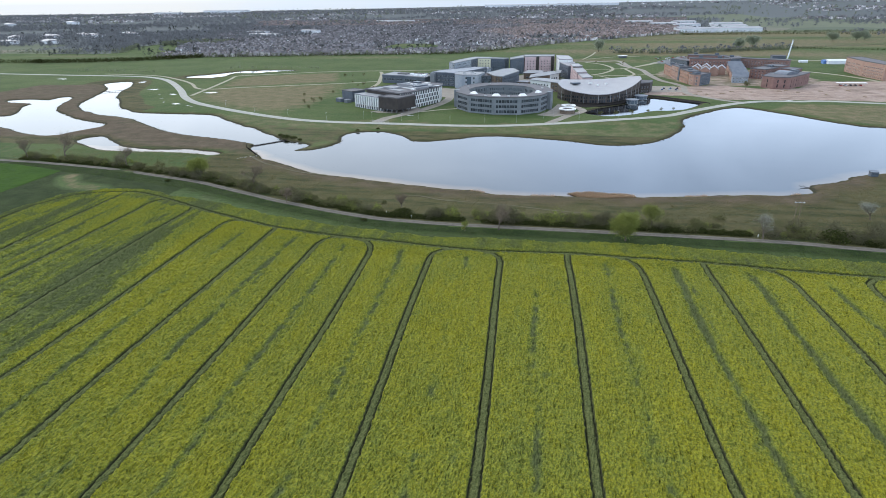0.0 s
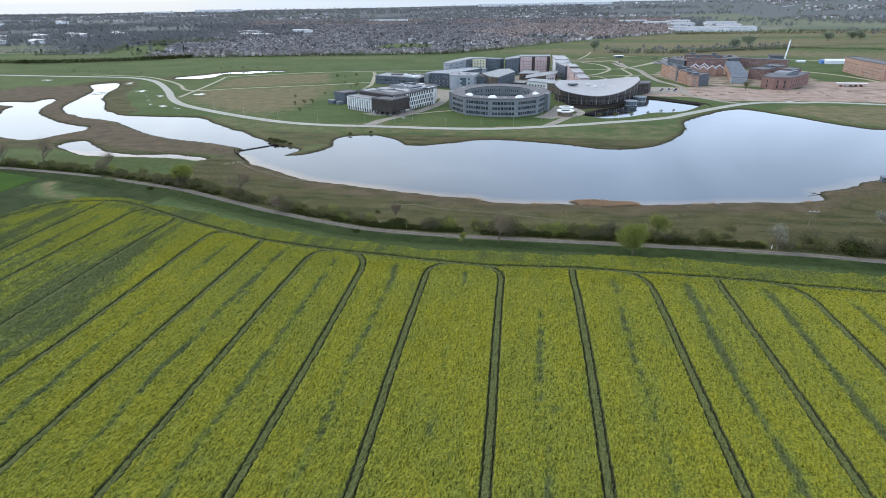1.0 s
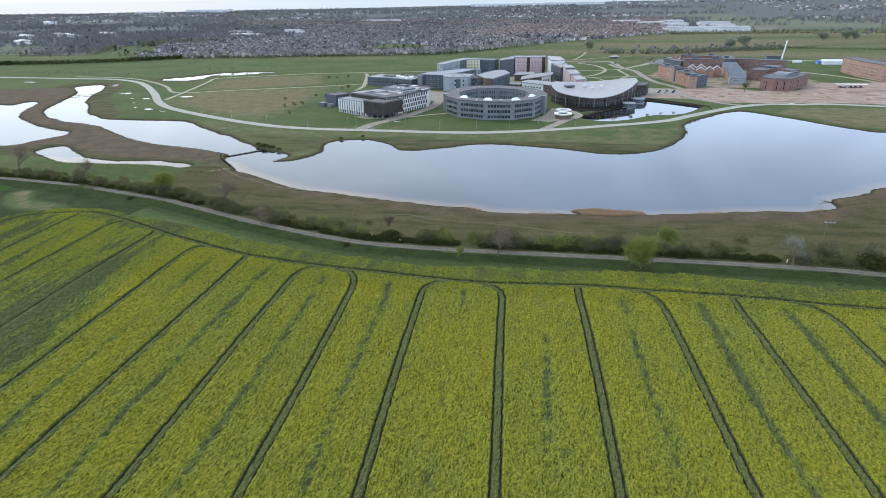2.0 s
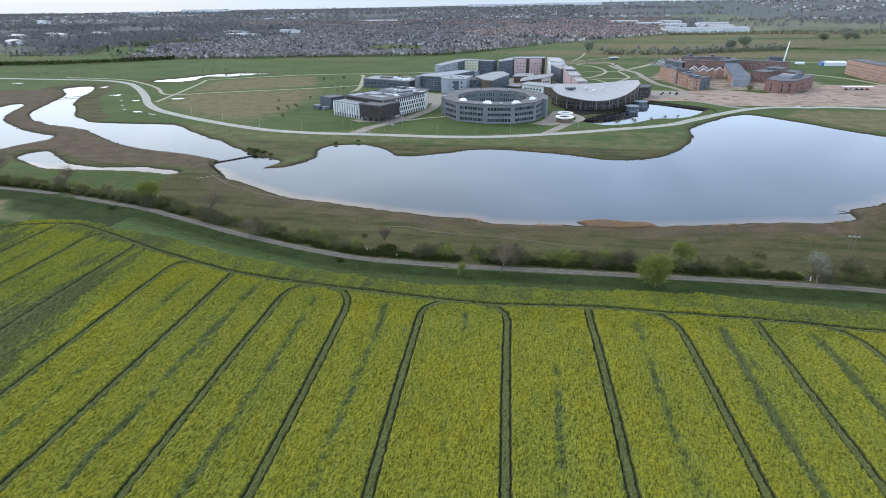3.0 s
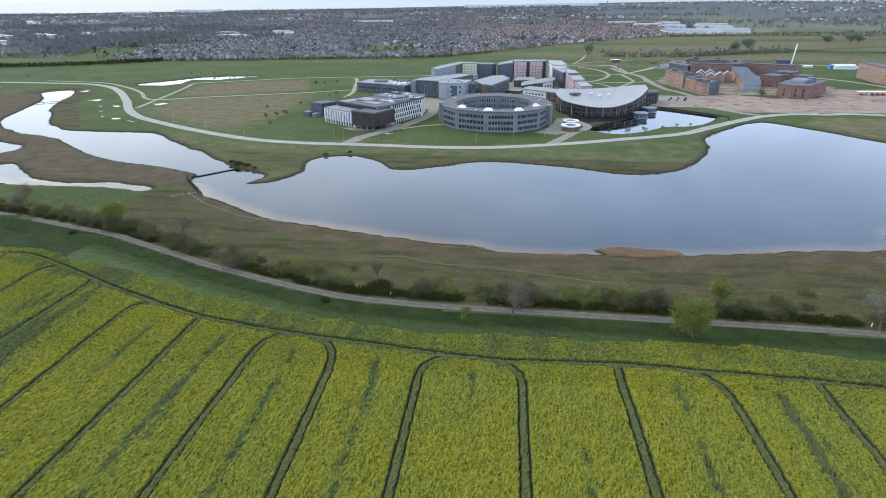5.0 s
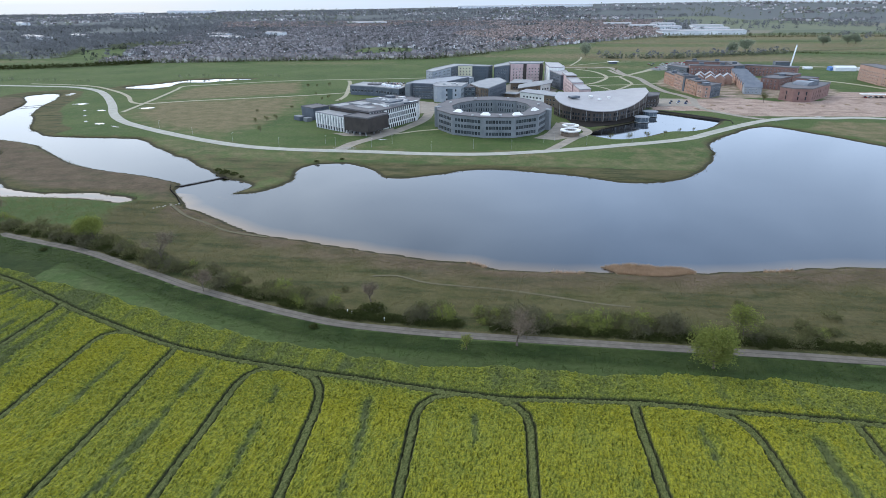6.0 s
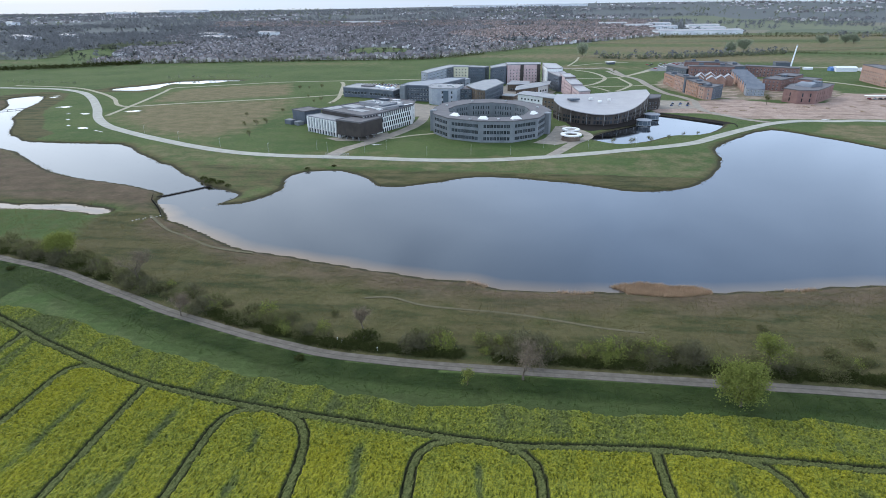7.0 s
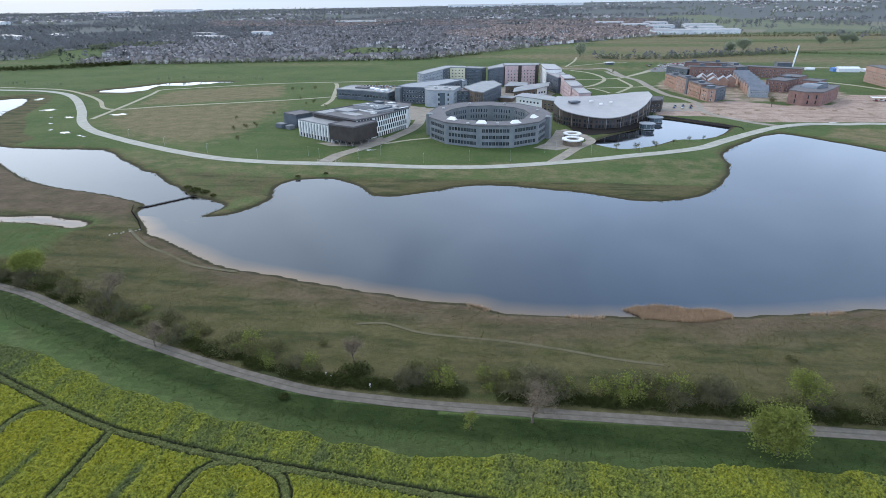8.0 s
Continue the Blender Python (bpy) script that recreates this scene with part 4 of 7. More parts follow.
def wall_run(owner, a, b, z0, top_a, top_b, material, spec=None, label=""):
    """One wall from a to b (outside to the right), with window openings cut through its face.
    spec: rows of (sill, height), spacing, width, glass, frame material, mullions, end margin."""
    a, b = Vector((a[0], a[1], 0)), Vector((b[0], b[1], 0))
    long = (b - a).length
    if long < 0.2:
        return
    u = (b - a) / long
    out = Vector((u.y, -u.x, 0))
    bm = bmesh.new()
    low = min(top_a, top_b)
    at = lambda s, z, d=0.0: a + u * s + Vector((0, 0, z)) - out * d
    cols, rows = [], []
    if spec:
        rows = [(z0 + s, z0 + s + h) for s, h in spec["rows"] if z0 + s + h < low - 0.15]
        n = int((long - 2 * spec.get("margin", 1.0)) / spec["every"])
        start = (long - n * spec["every"]) / 2
        cols = [(start + (i + 0.5) * spec["every"] - spec["wide"] / 2, start + (i + 0.5) * spec["every"] + spec["wide"] / 2) for i in range(n)]
    us = [0.0] + [x for c in cols for x in c] + [long]
    zs = [z0] + [z for r in rows for z in r] + [low]
    made = {}

    def vert(i, j):
        if (i, j) not in made:
            made[i, j] = bm.verts.new(at(us[i], zs[j]))
        return made[i, j]
    for i in range(len(us) - 1):
        for j in range(len(zs) - 1):
            ring = [vert(i, j), vert(i + 1, j), vert(i + 1, j + 1), vert(i, j + 1)]
            if cols and rows and i % 2 and j % 2:
                inner = [bm.verts.new(v.co - out * 0.28) for v in ring]
                for k in range(4):
                    bm.faces.new((ring[k], ring[(k + 1) % 4], inner[(k + 1) % 4], inner[k]))
                bm.faces.new(inner)
            else:
                bm.faces.new(ring)
    if abs(top_a - top_b) > 0.05:
        tops = [vert(i, len(zs) - 1) for i in range(len(us))]
        high = bm.verts.new(at(0 if top_a > top_b else long, max(top_a, top_b)))
        bm.faces.new(tops + [high] if top_a < top_b else tops + [high])
    # the wall's inner face gives it thickness
    back = [bm.verts.new(at(s, z, 0.4)) for s, z in ((0, z0), (long, z0), (long, top_b), (0, top_a))]
    bm.faces.new(back[::-1])
    wall = part("wall", bm, material, owner, label)
    wall.matrix_parent_inverse = owner.matrix_basis.inverted()
    if cols and rows:
        for c0, c1 in cols:
            for r0, r1 in rows:
                me = window_mesh(c1 - c0, r1 - r0, spec["glass"], spec["frame"], spec.get("mullions", 1), spec.get("split", False))
                w = new("window", me)
                w.parent = owner
                w.matrix_parent_inverse = owner.matrix_basis.inverted()
                c = at((c0 + c1) / 2, (r0 + r1) / 2, 0.2)
                w.matrix_basis = Matrix.Translation(c) @ Matrix.Rotation(math.atan2(u.y, u.x), 4, "Z")
                if spec.get("split"):
                    glass = new("pane", pane_mesh(c1 - c0, r1 - r0, spec["glass"]))
                    glass.parent = w


def roof_slab(owner, foot, zfun, material, thick=0.45, over=0.35, name="roof", label="", rim=0.0):
    """A roof over a footprint, its height given place by place; rim: an upstand round the edge."""
    p = np.array(foot, float)
    area = 0.5 * np.sum(p[:, 0] * np.roll(p[:, 1], -1) - np.roll(p[:, 0], -1) * p[:, 1])
    d0, d1 = p - np.roll(p, 1, 0), np.roll(p, -1, 0) - p
    n0 = np.stack([d0[:, 1], -d0[:, 0]], 1) / np.hypot(d0[:, 0], d0[:, 1])[:, None]
    n1 = np.stack([d1[:, 1], -d1[:, 0]], 1) / np.hypot(d1[:, 0], d1[:, 1])[:, None]
    n = n0 + n1
    n /= np.maximum(1 + np.sum(n0 * n1, 1), 0.3)[:, None]
    sign = 1 if area > 0 else -1
    bm = bmesh.new()

    def ring(off, dz):
        return [bm.verts.new((x, y, zfun(x, y) + dz)) for x, y in p + n * off * sign]
    outer_low, outer_high = ring(over, -0.05), ring(over, thick + rim)
    k = len(p)
    loops = [outer_low, outer_high]
    if rim:
        loops += [ring(over - 0.35, thick + rim), ring(over - 0.35, thick)]
    for lo, hi in zip(loops, loops[1:]):
        for i in range(k):
            bm.faces.new((lo[i], lo[(i + 1) % k], hi[(i + 1) % k], hi[i]))
    top = bm.faces.new(loops[-1])
    low = bm.faces.new(outer_low[::-1])
    bmesh.ops.triangulate(bm, faces=[top, low])
    bmesh.ops.recalc_face_normals(bm, faces=bm.faces[:])
    ob = part(name, bm, material, owner, label)
    ob.matrix_parent_inverse = owner.matrix_basis.inverted()
    return ob


def ccw(foot):
    p = np.array(foot, float)
    area = np.sum(p[:, 0] * np.roll(p[:, 1], -1) - np.roll(p[:, 0], -1) * p[:, 1])
    return foot if area > 0 else foot[::-1]


def block(name, label, category, foot, height, wall_mat, roof_mat, spec=None, slope=(0, 0), group="", base=0.0, rim=0.3, over=0.25, mats=None, owner=None, roof_label="", wall_label=""):
    """A building on a plan of corners, with a flat or leaning roof. mats: other wall materials by wall number."""
    foot = ccw(foot)
    c = np.mean(np.array(foot), 0)
    if owner is None:
        owner = thing(name, c[0], c[1], 0, label, category, group)
    zfun = lambda x, y: height + slope[0] * (x - c[0]) + slope[1] * (y - c[1])
    for i in range(len(foot)):
        a, b = foot[i], foot[(i + 1) % len(foot)]
        wall_run(owner, a, b, base - (0.6 if base == 0 else 0), zfun(*a), zfun(*b), (mats or {}).get(i, wall_mat), spec, wall_label)
    roof_slab(owner, foot, zfun, roof_mat, over=over, rim=rim, label=roof_label)
    return owner


def unit(owner, name, x, y, z, sx, sy, sz, turn, material, label=""):
    """A small bevelled box on a roof or wall, as a part."""
    bm = bmesh.new()
    box(bm, -sx / 2, sx / 2, -sy / 2, sy / 2, 0, sz)
    bmesh.ops.bevel(bm, geom=bm.edges[:], offset=min(sx, sy, sz) * 0.08, segments=1, affect="EDGES")
    ob = part(name, bm, material, owner, label)
    ob.matrix_parent_inverse = owner.matrix_basis.inverted()
    ob.matrix_basis = pose(x, y, z, 0, 0, turn)
    return ob


def rows_of(n, first=1.0, step=3.6, high=1.8):
    return [(first + 0.6 + i * step, high) for i in range(n)]


def spec(n, every=3.0, wide=1.6, high=1.8, glass=None, frame_mat=None, mullions=1, step=3.6, first=1.0, margin=1.0):
    return dict(rows=rows_of(n, first, step, high), every=every, wide=wide, glass=glass or M_GLASS, frame=frame_mat or M_STEEL, mullions=mullions, margin=margin)


# ---- the theatre school: white fins, a dark box on stilts and a long windowed wing ----
def local(o, u, v):
    return (o[0] + 0.82 * u + 0.572 * v, o[1] - 0.572 * u + 0.82 * v)


T0 = (-156, 491)
theatre = thing("theatre_school", -120, 505, 0, "dark box and white-finned teaching building with grey flat roofs", "building")
fin_foot = [local(T0, 0, 0), local(T0, 35, 0), local(T0, 35, 26), local(T0, 0, 26)]
block("", "", "", fin_foot, 10.2, M_WHITE, M_PALEROOF, None, owner=theatre, mats={2: M_BLACK, 3: M_BLACK})
for i in range(12):
    u = 1.2 + i * 2.95
    x, y = local(T0, u, -0.55)
    unit(theatre, "fin", x, y, 3.2, 1.25, 0.9, 7.0, -34.9, M_WHITE, "white vertical fin")
    x, y = local(T0, u + 1.45, -0.12)
    unit(theatre, "strip_window", x, y, 3.4, 0.9, 0.3, 6.2, -34.9, M_GLAZING)
    unit(theatre, "low_window", *local(T0, u + 1.4, -0.15), 0.3, 1.5, 0.4, 2.3, -34.9, M_GLASS)
    unit(theatre, "pier", *local(T0, u - 0.1, -0.4), -0.4, 0.7, 0.9, 3.8, -34.9, M_WHITE)
main_foot = [local(T0, 1, 12), local(T0, 44, 12), local(T0, 45, 26), local(T0, 39, 64), local(T0, 28, 78), local(T0, 2, 76)]
for i, a in enumerate(main_foot):
    b = main_foot[(i + 1) % 6]
    if i not in (1, 2, 3):
        wall_run(theatre, a, b, -0.6, 13.2, 13.2, M_SLATECLAD if i == 4 else M_BLACK)
        continue
    # four storeys of tall dark windows in white render, each row half a bay out of step
    for level in range(4):
        stagger = dict(rows=[(0.4, 2.75)], every=2.4, wide=1.5, glass=M_GLASS, frame=M_SLATECLAD, mullions=0, margin=0.6 if level % 2 else 1.8, split=True)
        z = (-0.6, 3.0, 6.4, 9.8, 13.2)
        wall_run(theatre, a, b, z[level], z[level + 1], z[level + 1], M_WHITE, stagger, "white render between staggered windows")
roof_slab(theatre, main_foot, lambda x, y: 13.2, M_MEMBRANE, over=1.0, rim=0.5)
box_foot = [local(T0, 35, -3.0), local(T0, 55, 0), local(T0, 52, 22), local(T0, 35, 24)]
block("", "", "", box_foot, 11.8, M_BLACK, M_MEMBRANE, None, owner=theatre, base=2.8, wall_label="dark bronze-clad wall", rim=0.4)
under = bmesh.new()
under.faces.new([under.verts.new((*p, 2.82)) for p in ccw(box_foot)[::-1]])
soffit = part("soffit", under, M_BLACK, theatre)
soffit.matrix_parent_inverse = theatre.matrix_basis.inverted()
for u, v in ((37, -1.5), (42, -1), (47, 0), (52, 1), (52, 8), (51, 15)):
    for lean in (-1.1, 1.1):
        bm = bmesh.new()
        p, q = local(T0, u, v), local(T0, u + lean, v)
        tube(bm, (*p, -0.3), (*q, 2.85), 0.16, 0.16)
        leg = part("stilt", bm, M_STEEL, theatre)
        leg.matrix_parent_inverse = theatre.matrix_basis.inverted()
block("", "", "", [local(T0, 33, 3), local(T0, 46, 4), local(T0, 45, 18), local(T0, 33, 18)], 3.0, M_BLACK, M_MEMBRANE, spec(1, 2.5, 2.0, 2.0, first=-0.2), owner=theatre, rim=0)
for u, v, sx, sy, sz, m in ((6, 20, 9, 14, 0.5, M_PALEROOF), (26, 24, 16, 7, 0.5, M_PALEROOF), (38, 58, 2.5, 14, 0.9, M_GLAZING), (29, 36, 18, 0.5, 1.0, M_WHITE), (20, 41.2, 24, 0.4, 2.6, M_PALEROOF), (8, 66, 7, 5, 1.6, M_SLATECLAD), (17, 70, 5, 4, 1.2, M_STEEL),
                            (30, 52, 1.4, 1.4, 3.0, M_STEEL), (27, 46, 1.2, 1.2, 3.2, M_WHITE), (23, 45, 2.2, 1.6, 3.0, M_WHITE), (15, 49, 3, 2, 3.0, M_STEEL), (20, 48, 24, 13, 2.2, M_SLATECLAD), (33, 46, 11, 20, 1.6, M_PALEROOF), (33, 46, 5, 14, 2.6, M_SLATECLAD), (14, 30, 14, 10, 1.2, M_PALEROOF), (24, 64, 10, 4, 1.0, M_PALEROOF), (36, 34, 3, 2, 1.4, M_WHITE), (30, 60, 3, 3, 1.2, M_STEEL), (10, 56, 12, 8, 1.0, M_MEMBRANE)):
    unit(theatre, "plant_room", *local(T0, u, v), 13.5, sx, sy, sz, -34.9, m)
annex = block("annex", "low dark flat-roofed store beside the theatre school", "building", [local(T0, -37, 14), local(T0, -22, 14), local(T0, -22, 29), local(T0, -37, 29)], 8.6, M_SLATECLAD, M_MEMBRANE)
unit(annex, "plant_box", *local(T0, -32, 8), -0.2, 8, 5, 3.4, -34.9, M_SLATECLAD)
unit(annex, "plant_box", *local(T0, -23, 9), -0.2, 5, 5, 3.0, -34.9, M_RINGCLAD)

# ---- the ring-shaped school ----
RING_OUT = [(-68, 489), (-56, 472), (-35, 463.5), (-15, 464.5), (1, 477), (11, 505), (5, 527), (-9, 544), (-30, 552), (-52, 547), (-66, 530), (-70, 508)]
RING_IN = [(-58, 495), (-50, 484), (-34, 477.5), (-19, 478), (-8, 486), (-3, 505), (-6, 520), (-14, 531), (-30, 537), (-46, 533), (-56, 521), (-60, 508)]
ring = thing("ring_school", -28, 506, 0, "grey panel-clad ring of teaching rooms round a courtyard, three storeys", "building")
ring_spec = dict(spec(3, 2.1, 1.92, 2.3, M_GLASS, M_RINGCLAD, 1, 3.9, 1.2, 1.2), split=True)
for i in range(len(RING_OUT)):
    a, b = RING_OUT[i], RING_OUT[(i + 1) % len(RING_OUT)]
    wall_run(ring, a, b, -0.6, 13.0, 13.0, M_RINGCLAD, ring_spec if i not in (11, 10) else None)
    a, b = RING_IN[i], RING_IN[(i + 1) % len(RING_IN)]
    wall_run(ring, b, a, -0.6, 13.0, 13.0, M_RINGCLAD, spec(3, 1.9, 1.05, 2.6, M_GLASS, M_LIGHTCLAD, 0, 3.9, 0.8))
bm = bmesh.new()
loops = []
for line, z in ((RING_OUT, 12.95), (RING_OUT, 13.7), (RING_OUT, 13.7), (RING_IN, 13.4), (RING_IN, 12.95)):
    grow = 0.4 if len(loops) < 2 else -0.1
    c = np.array((-28, 506))
    loops.append([bm.verts.new((*(np.array(p) + (np.array(p) - c) / np.hypot(*(np.array(p) - c)) * (grow if line is RING_OUT else -0.3)), z if len(loops) != 2 else 13.45)) for p in line])
for lo, hi in zip(loops, loops[1:]):
    for i in range(12):
        bm.faces.new((lo[i], lo[(i + 1) % 12], hi[(i + 1) % 12], hi[i]))
bmesh.ops.recalc_face_normals(bm, faces=bm.faces[:])
part("roof", bm, M_MEMBRANE, ring).matrix_parent_inverse = ring.matrix_basis.inverted()
for x, y, t in ((-53, 482, -35), (-34, 471, -10), (-13, 473, 25), (-1, 492, 60)):
    bm = bmesh.new()
    foot_v = [bm.verts.new(c) for c in ((-3.4, -1.6, 0), (3.4, -1.6, 0), (3.4, 1.6, 0), (-3.4, 1.6, 0))]
    ridge_v = [bm.verts.new(c) for c in ((-1.8, 1.2, 1.7), (1.8, 1.2, 1.7))]
    for f in ((foot_v[0], foot_v[1], ridge_v[1], ridge_v[0]), (foot_v[2], foot_v[3], ridge_v[0], ridge_v[1]), (foot_v[1], foot_v[2], ridge_v[1]), (foot_v[3], foot_v[0], ridge_v[0])):
        bm.faces.new(f)
    skylight = part("roof_light", bm, M_WHITE, ring, "white wedge-shaped roof light")
    skylight.matrix_parent_inverse = ring.matrix_basis.inverted()
    skylight.matrix_basis = pose(x, y, 13.42, 0, 0, t)
for x, y in ((-62, 520), (-45, 541), (-20, 542), (2, 515), (-42, 468), (-24, 468)):
    unit(ring, "vent", x, y, 13.4, 1.6, 1.2, 1.0, 20, M_STEEL)

# ---- the hall with the sweeping roof ----
hall = thing("curved_roof_hall", 52, 565, 0, "timber-clad hall under a sweeping pale metal roof", "building")
FRONT = [(16, 553, 13.4), (22, 537, 10.6), (38, 526, 8.6), (54, 526, 7.9), (70, 541, 8.8), (83, 563, 11.0), (94, 590, 13.4)]
BACK = [(20, 580, 13.6), (30, 586, 12.4), (46, 594, 11.6), (60, 602, 11.4), (74, 608, 11.8), (86, 610, 12.8), (95, 606, 13.8)]


def through_line(pts, n):
    p = np.array(pts, float)
    line = flowing(p, False, 1.2)
    s = np.concatenate([[0], np.cumsum(np.hypot(*(np.diff(line[:, :2], axis=0).T)))])
    t = np.linspace(0, s[-1], n)
    return np.stack([np.interp(t, s, line[:, i]) for i in range(3)], 1)


front, back = through_line(FRONT, 33), through_line(BACK, 33)
away = front - back
away[:, 2] = 0
away /= np.hypot(away[:, 0], away[:, 1])[:, None]
eave = front + away * 2.2
rear = back - away * 1.2
v = []
for k in range(9):
    t = k / 8
    line = eave * (1 - t) + rear * t
    line[:, 2] += -1.1 * math.sin(math.pi * t) * np.sin(np.linspace(0, math.pi, 33)) + 0.05
    v.append(line)
top = np.array(v)
low = top - (0, 0, 0.55)
nf = grid_faces(33, 9)
verts = np.concatenate([top.reshape(-1, 3), low.reshape(-1, 3)])
faces = [nf, nf[:, ::-1] + 297]
rim_i = np.concatenate([np.arange(33), 32 + 33 * np.arange(1, 9), np.arange(295, 263, -1), 33 * np.arange(7, 0, -1)])
nxt = np.roll(rim_i, -1)
faces.append(np.stack([rim_i, rim_i + 297, nxt + 297, nxt], 1))
me = mesh_of("roof", verts, np.concatenate(faces), M_ALU, False)
part("roof", me, None, hall, "sweeping pale metal roof").matrix_parent_inverse = hall.matrix_basis.inverted()
for i in range(0, 32, 2):
    a, b = front[i], front[i + 2]
    wall_run(hall, a[:2], b[:2], -0.8, a[2] - 0.4, b[2] - 0.4, M_HALL, dict(rows=[(1.2, 2.4), (4.4, 2.0)], every=2.2, wide=1.7, glass=M_GLASS, frame=M_HALL, mullions=0, margin=0.2))
for i in range(0, 32, 4):
    a, b = back[i], back[i + 4]
    wall_run(hall, b[:2], a[:2], -0.8, b[2] - 0.4, a[2] - 0.4, M_HALL, None)
wall_run(hall, back[0][:2], front[0][:2], -0.8, back[0][2] - 0.4, front[0][2] - 0.4, M_HALL, None)
wall_run(hall, front[32][:2], back[32][:2], -0.8, front[32][2] - 0.4, back[32][2] - 0.4, M_BLACK, None)
for x, y, z, sx, sy, m in ((32, 566, 11.0, 8, 5, M_SLATECLAD), (46, 574, 10.4, 3, 2, M_WHITE), (52, 566, 9.6, 2.4, 2, M_WHITE), (60, 572, 10.0, 2, 2, M_WHITE)):
    unit(hall, "roof_hatch", x, y, z, sx, sy, 1.4, 25, m)
for i in range(3, 31, 3):
    x, y, z = eave[i]
    bm = bmesh.new()
    tube(bm, (x - away[i][0] * 0.5, y - away[i][1] * 0.5, -1.5), (x - away[i][0] * 0.5, y - away[i][1] * 0.5, z - 0.4), 0.14, 0.14)
    part("column", bm, M_STEEL, hall).matrix_parent_inverse = hall.matrix_basis.inverted()
block("hall_annex", "dark brown annex under the tip of the hall roof", "building", [(93, 588), (103, 594), (108, 610), (96, 612)], 9.0, M_BLACK, M_MEMBRANE, spec(2, 3.2, 2.0, 1.8, first=0.8))
deck = thing("terrace", 70, 530, 0, "dark timber waterside terrace with a low wall", "terrace", kind="structure")
roof_slab(deck, [(28, 512), (38, 503), (52, 512), (70, 527), (82, 545), (90, 566), (96, 588), (84, 566), (70, 541), (54, 524), (38, 524), (24, 535)], lambda x, y: -0.35, M_DARKWOOD, 0.5, 0, "deck")


quay = thing("retaining_wall", 130, 548, 0, "low dark stone wall along the campus pond", "wall", kind="structure")
quay_line = flowing([(97, 576), (107, 569), (121, 556.5), (137, 541), (143, 533), (141, 524)], False, 5.0)
for p, q in zip(quay_line, quay_line[1:]):
    wall_run(quay, p, q, -1.3, 0.55, 0.55, M_BLACK)


def pod(x, y, r, tall, label):
    """A round glazed pod standing in the pond."""
    ob = thing("glass_pod", x, y, -1.0, label, "pavilion", "pods in the pond")
    for z, rr, h, m, name in ((-0.8, r * 0.7, 1.1, M_DARKWOOD, "plinth"), (0.3, r, 0.35, M_STEEL, "floor"), (0.65, r * 0.92, tall, M_GLAZING, "glazing"), (0.65 + tall, r * 1.08, 0.35, M_BLUEROOF, "roof")):
        bm = bmesh.new()
        tube(bm, (0, 0, z), (0, 0, z + h), rr, rr * (0.96 if name == "roof" else 1), 20)
        part(name, bm, m, ob)
    for i in range(10):
        a = i * math.tau / 10
        bm = bmesh.new()
        tube(bm, (r * 0.94 * math.cos(a), r * 0.94 * math.sin(a), 0.65), (r * 0.94 * math.cos(a), r * 0.94 * math.sin(a), 0.65 + tall), 0.09, 0.09, 5)
        part("mullion", bm, M_STEEL, ob)


pod(79, 531, 5.2, 3.2, "round glazed pod standing in the pond")
pod(90, 556, 5.6, 3.0, "round glazed pod beside the terrace")


def ring_canopy(x, y, r, z, label):
    ob = thing("ring_canopy", x, y, 0, label, "canopy", "ring canopies")
    bm = bmesh.new()
    n = 28
    prof = [(r, z), (r, z + 0.7), (r * 0.62, z + 0.7), (r * 0.62, z)]
    rings = [[bm.verts.new((p * math.cos(i * math.tau / n), p * math.sin(i * math.tau / n), q)) for i in range(n)] for p, q in prof]
    for k in range(4):
        for i in range(n):
            bm.faces.new((rings[k][i], rings[k][(i + 1) % n], rings[(k + 1) % 4][(i + 1) % n], rings[(k + 1) % 4][i]))
    bmesh.ops.recalc_face_normals(bm, faces=bm.faces[:])
    part("canopy", bm, M_WHITE, ob, "white ring-shaped canopy")
    for i in range(10):
        a = i * math.tau / 10
        bm = bmesh.new()
        tube(bm, (r * 0.8 * math.cos(a), r * 0.8 * math.sin(a), -0.2), (r * 0.8 * math.cos(a), r * 0.8 * math.sin(a), z), 0.12, 0.12)
        part("post", bm, M_STEEL, ob)
    bm = bmesh.new()
    tube(bm, (0, 0, -0.2), (0, 0, z * 0.7), r * 0.88, r * 0.88, 24)
    part("planter", bm, M_TIMBER, ob, "brown round seat wall below the canopy")


ring_canopy(22.3, 475.5, 6.7, 3.2, "white ring canopy over a brown round seat wall")
ring_canopy(23.7, 492.5, 5.8, 3.0, "smaller white ring canopy beside the hall")

# stair cores and planters that break up the ring's outline
for x, y, t in ((-69, 500, 80), (8, 494, 70)):
    unit(ring, "stair_core", x, y, -0.4, 5, 4, 14.4, t, M_RINGCLAD)

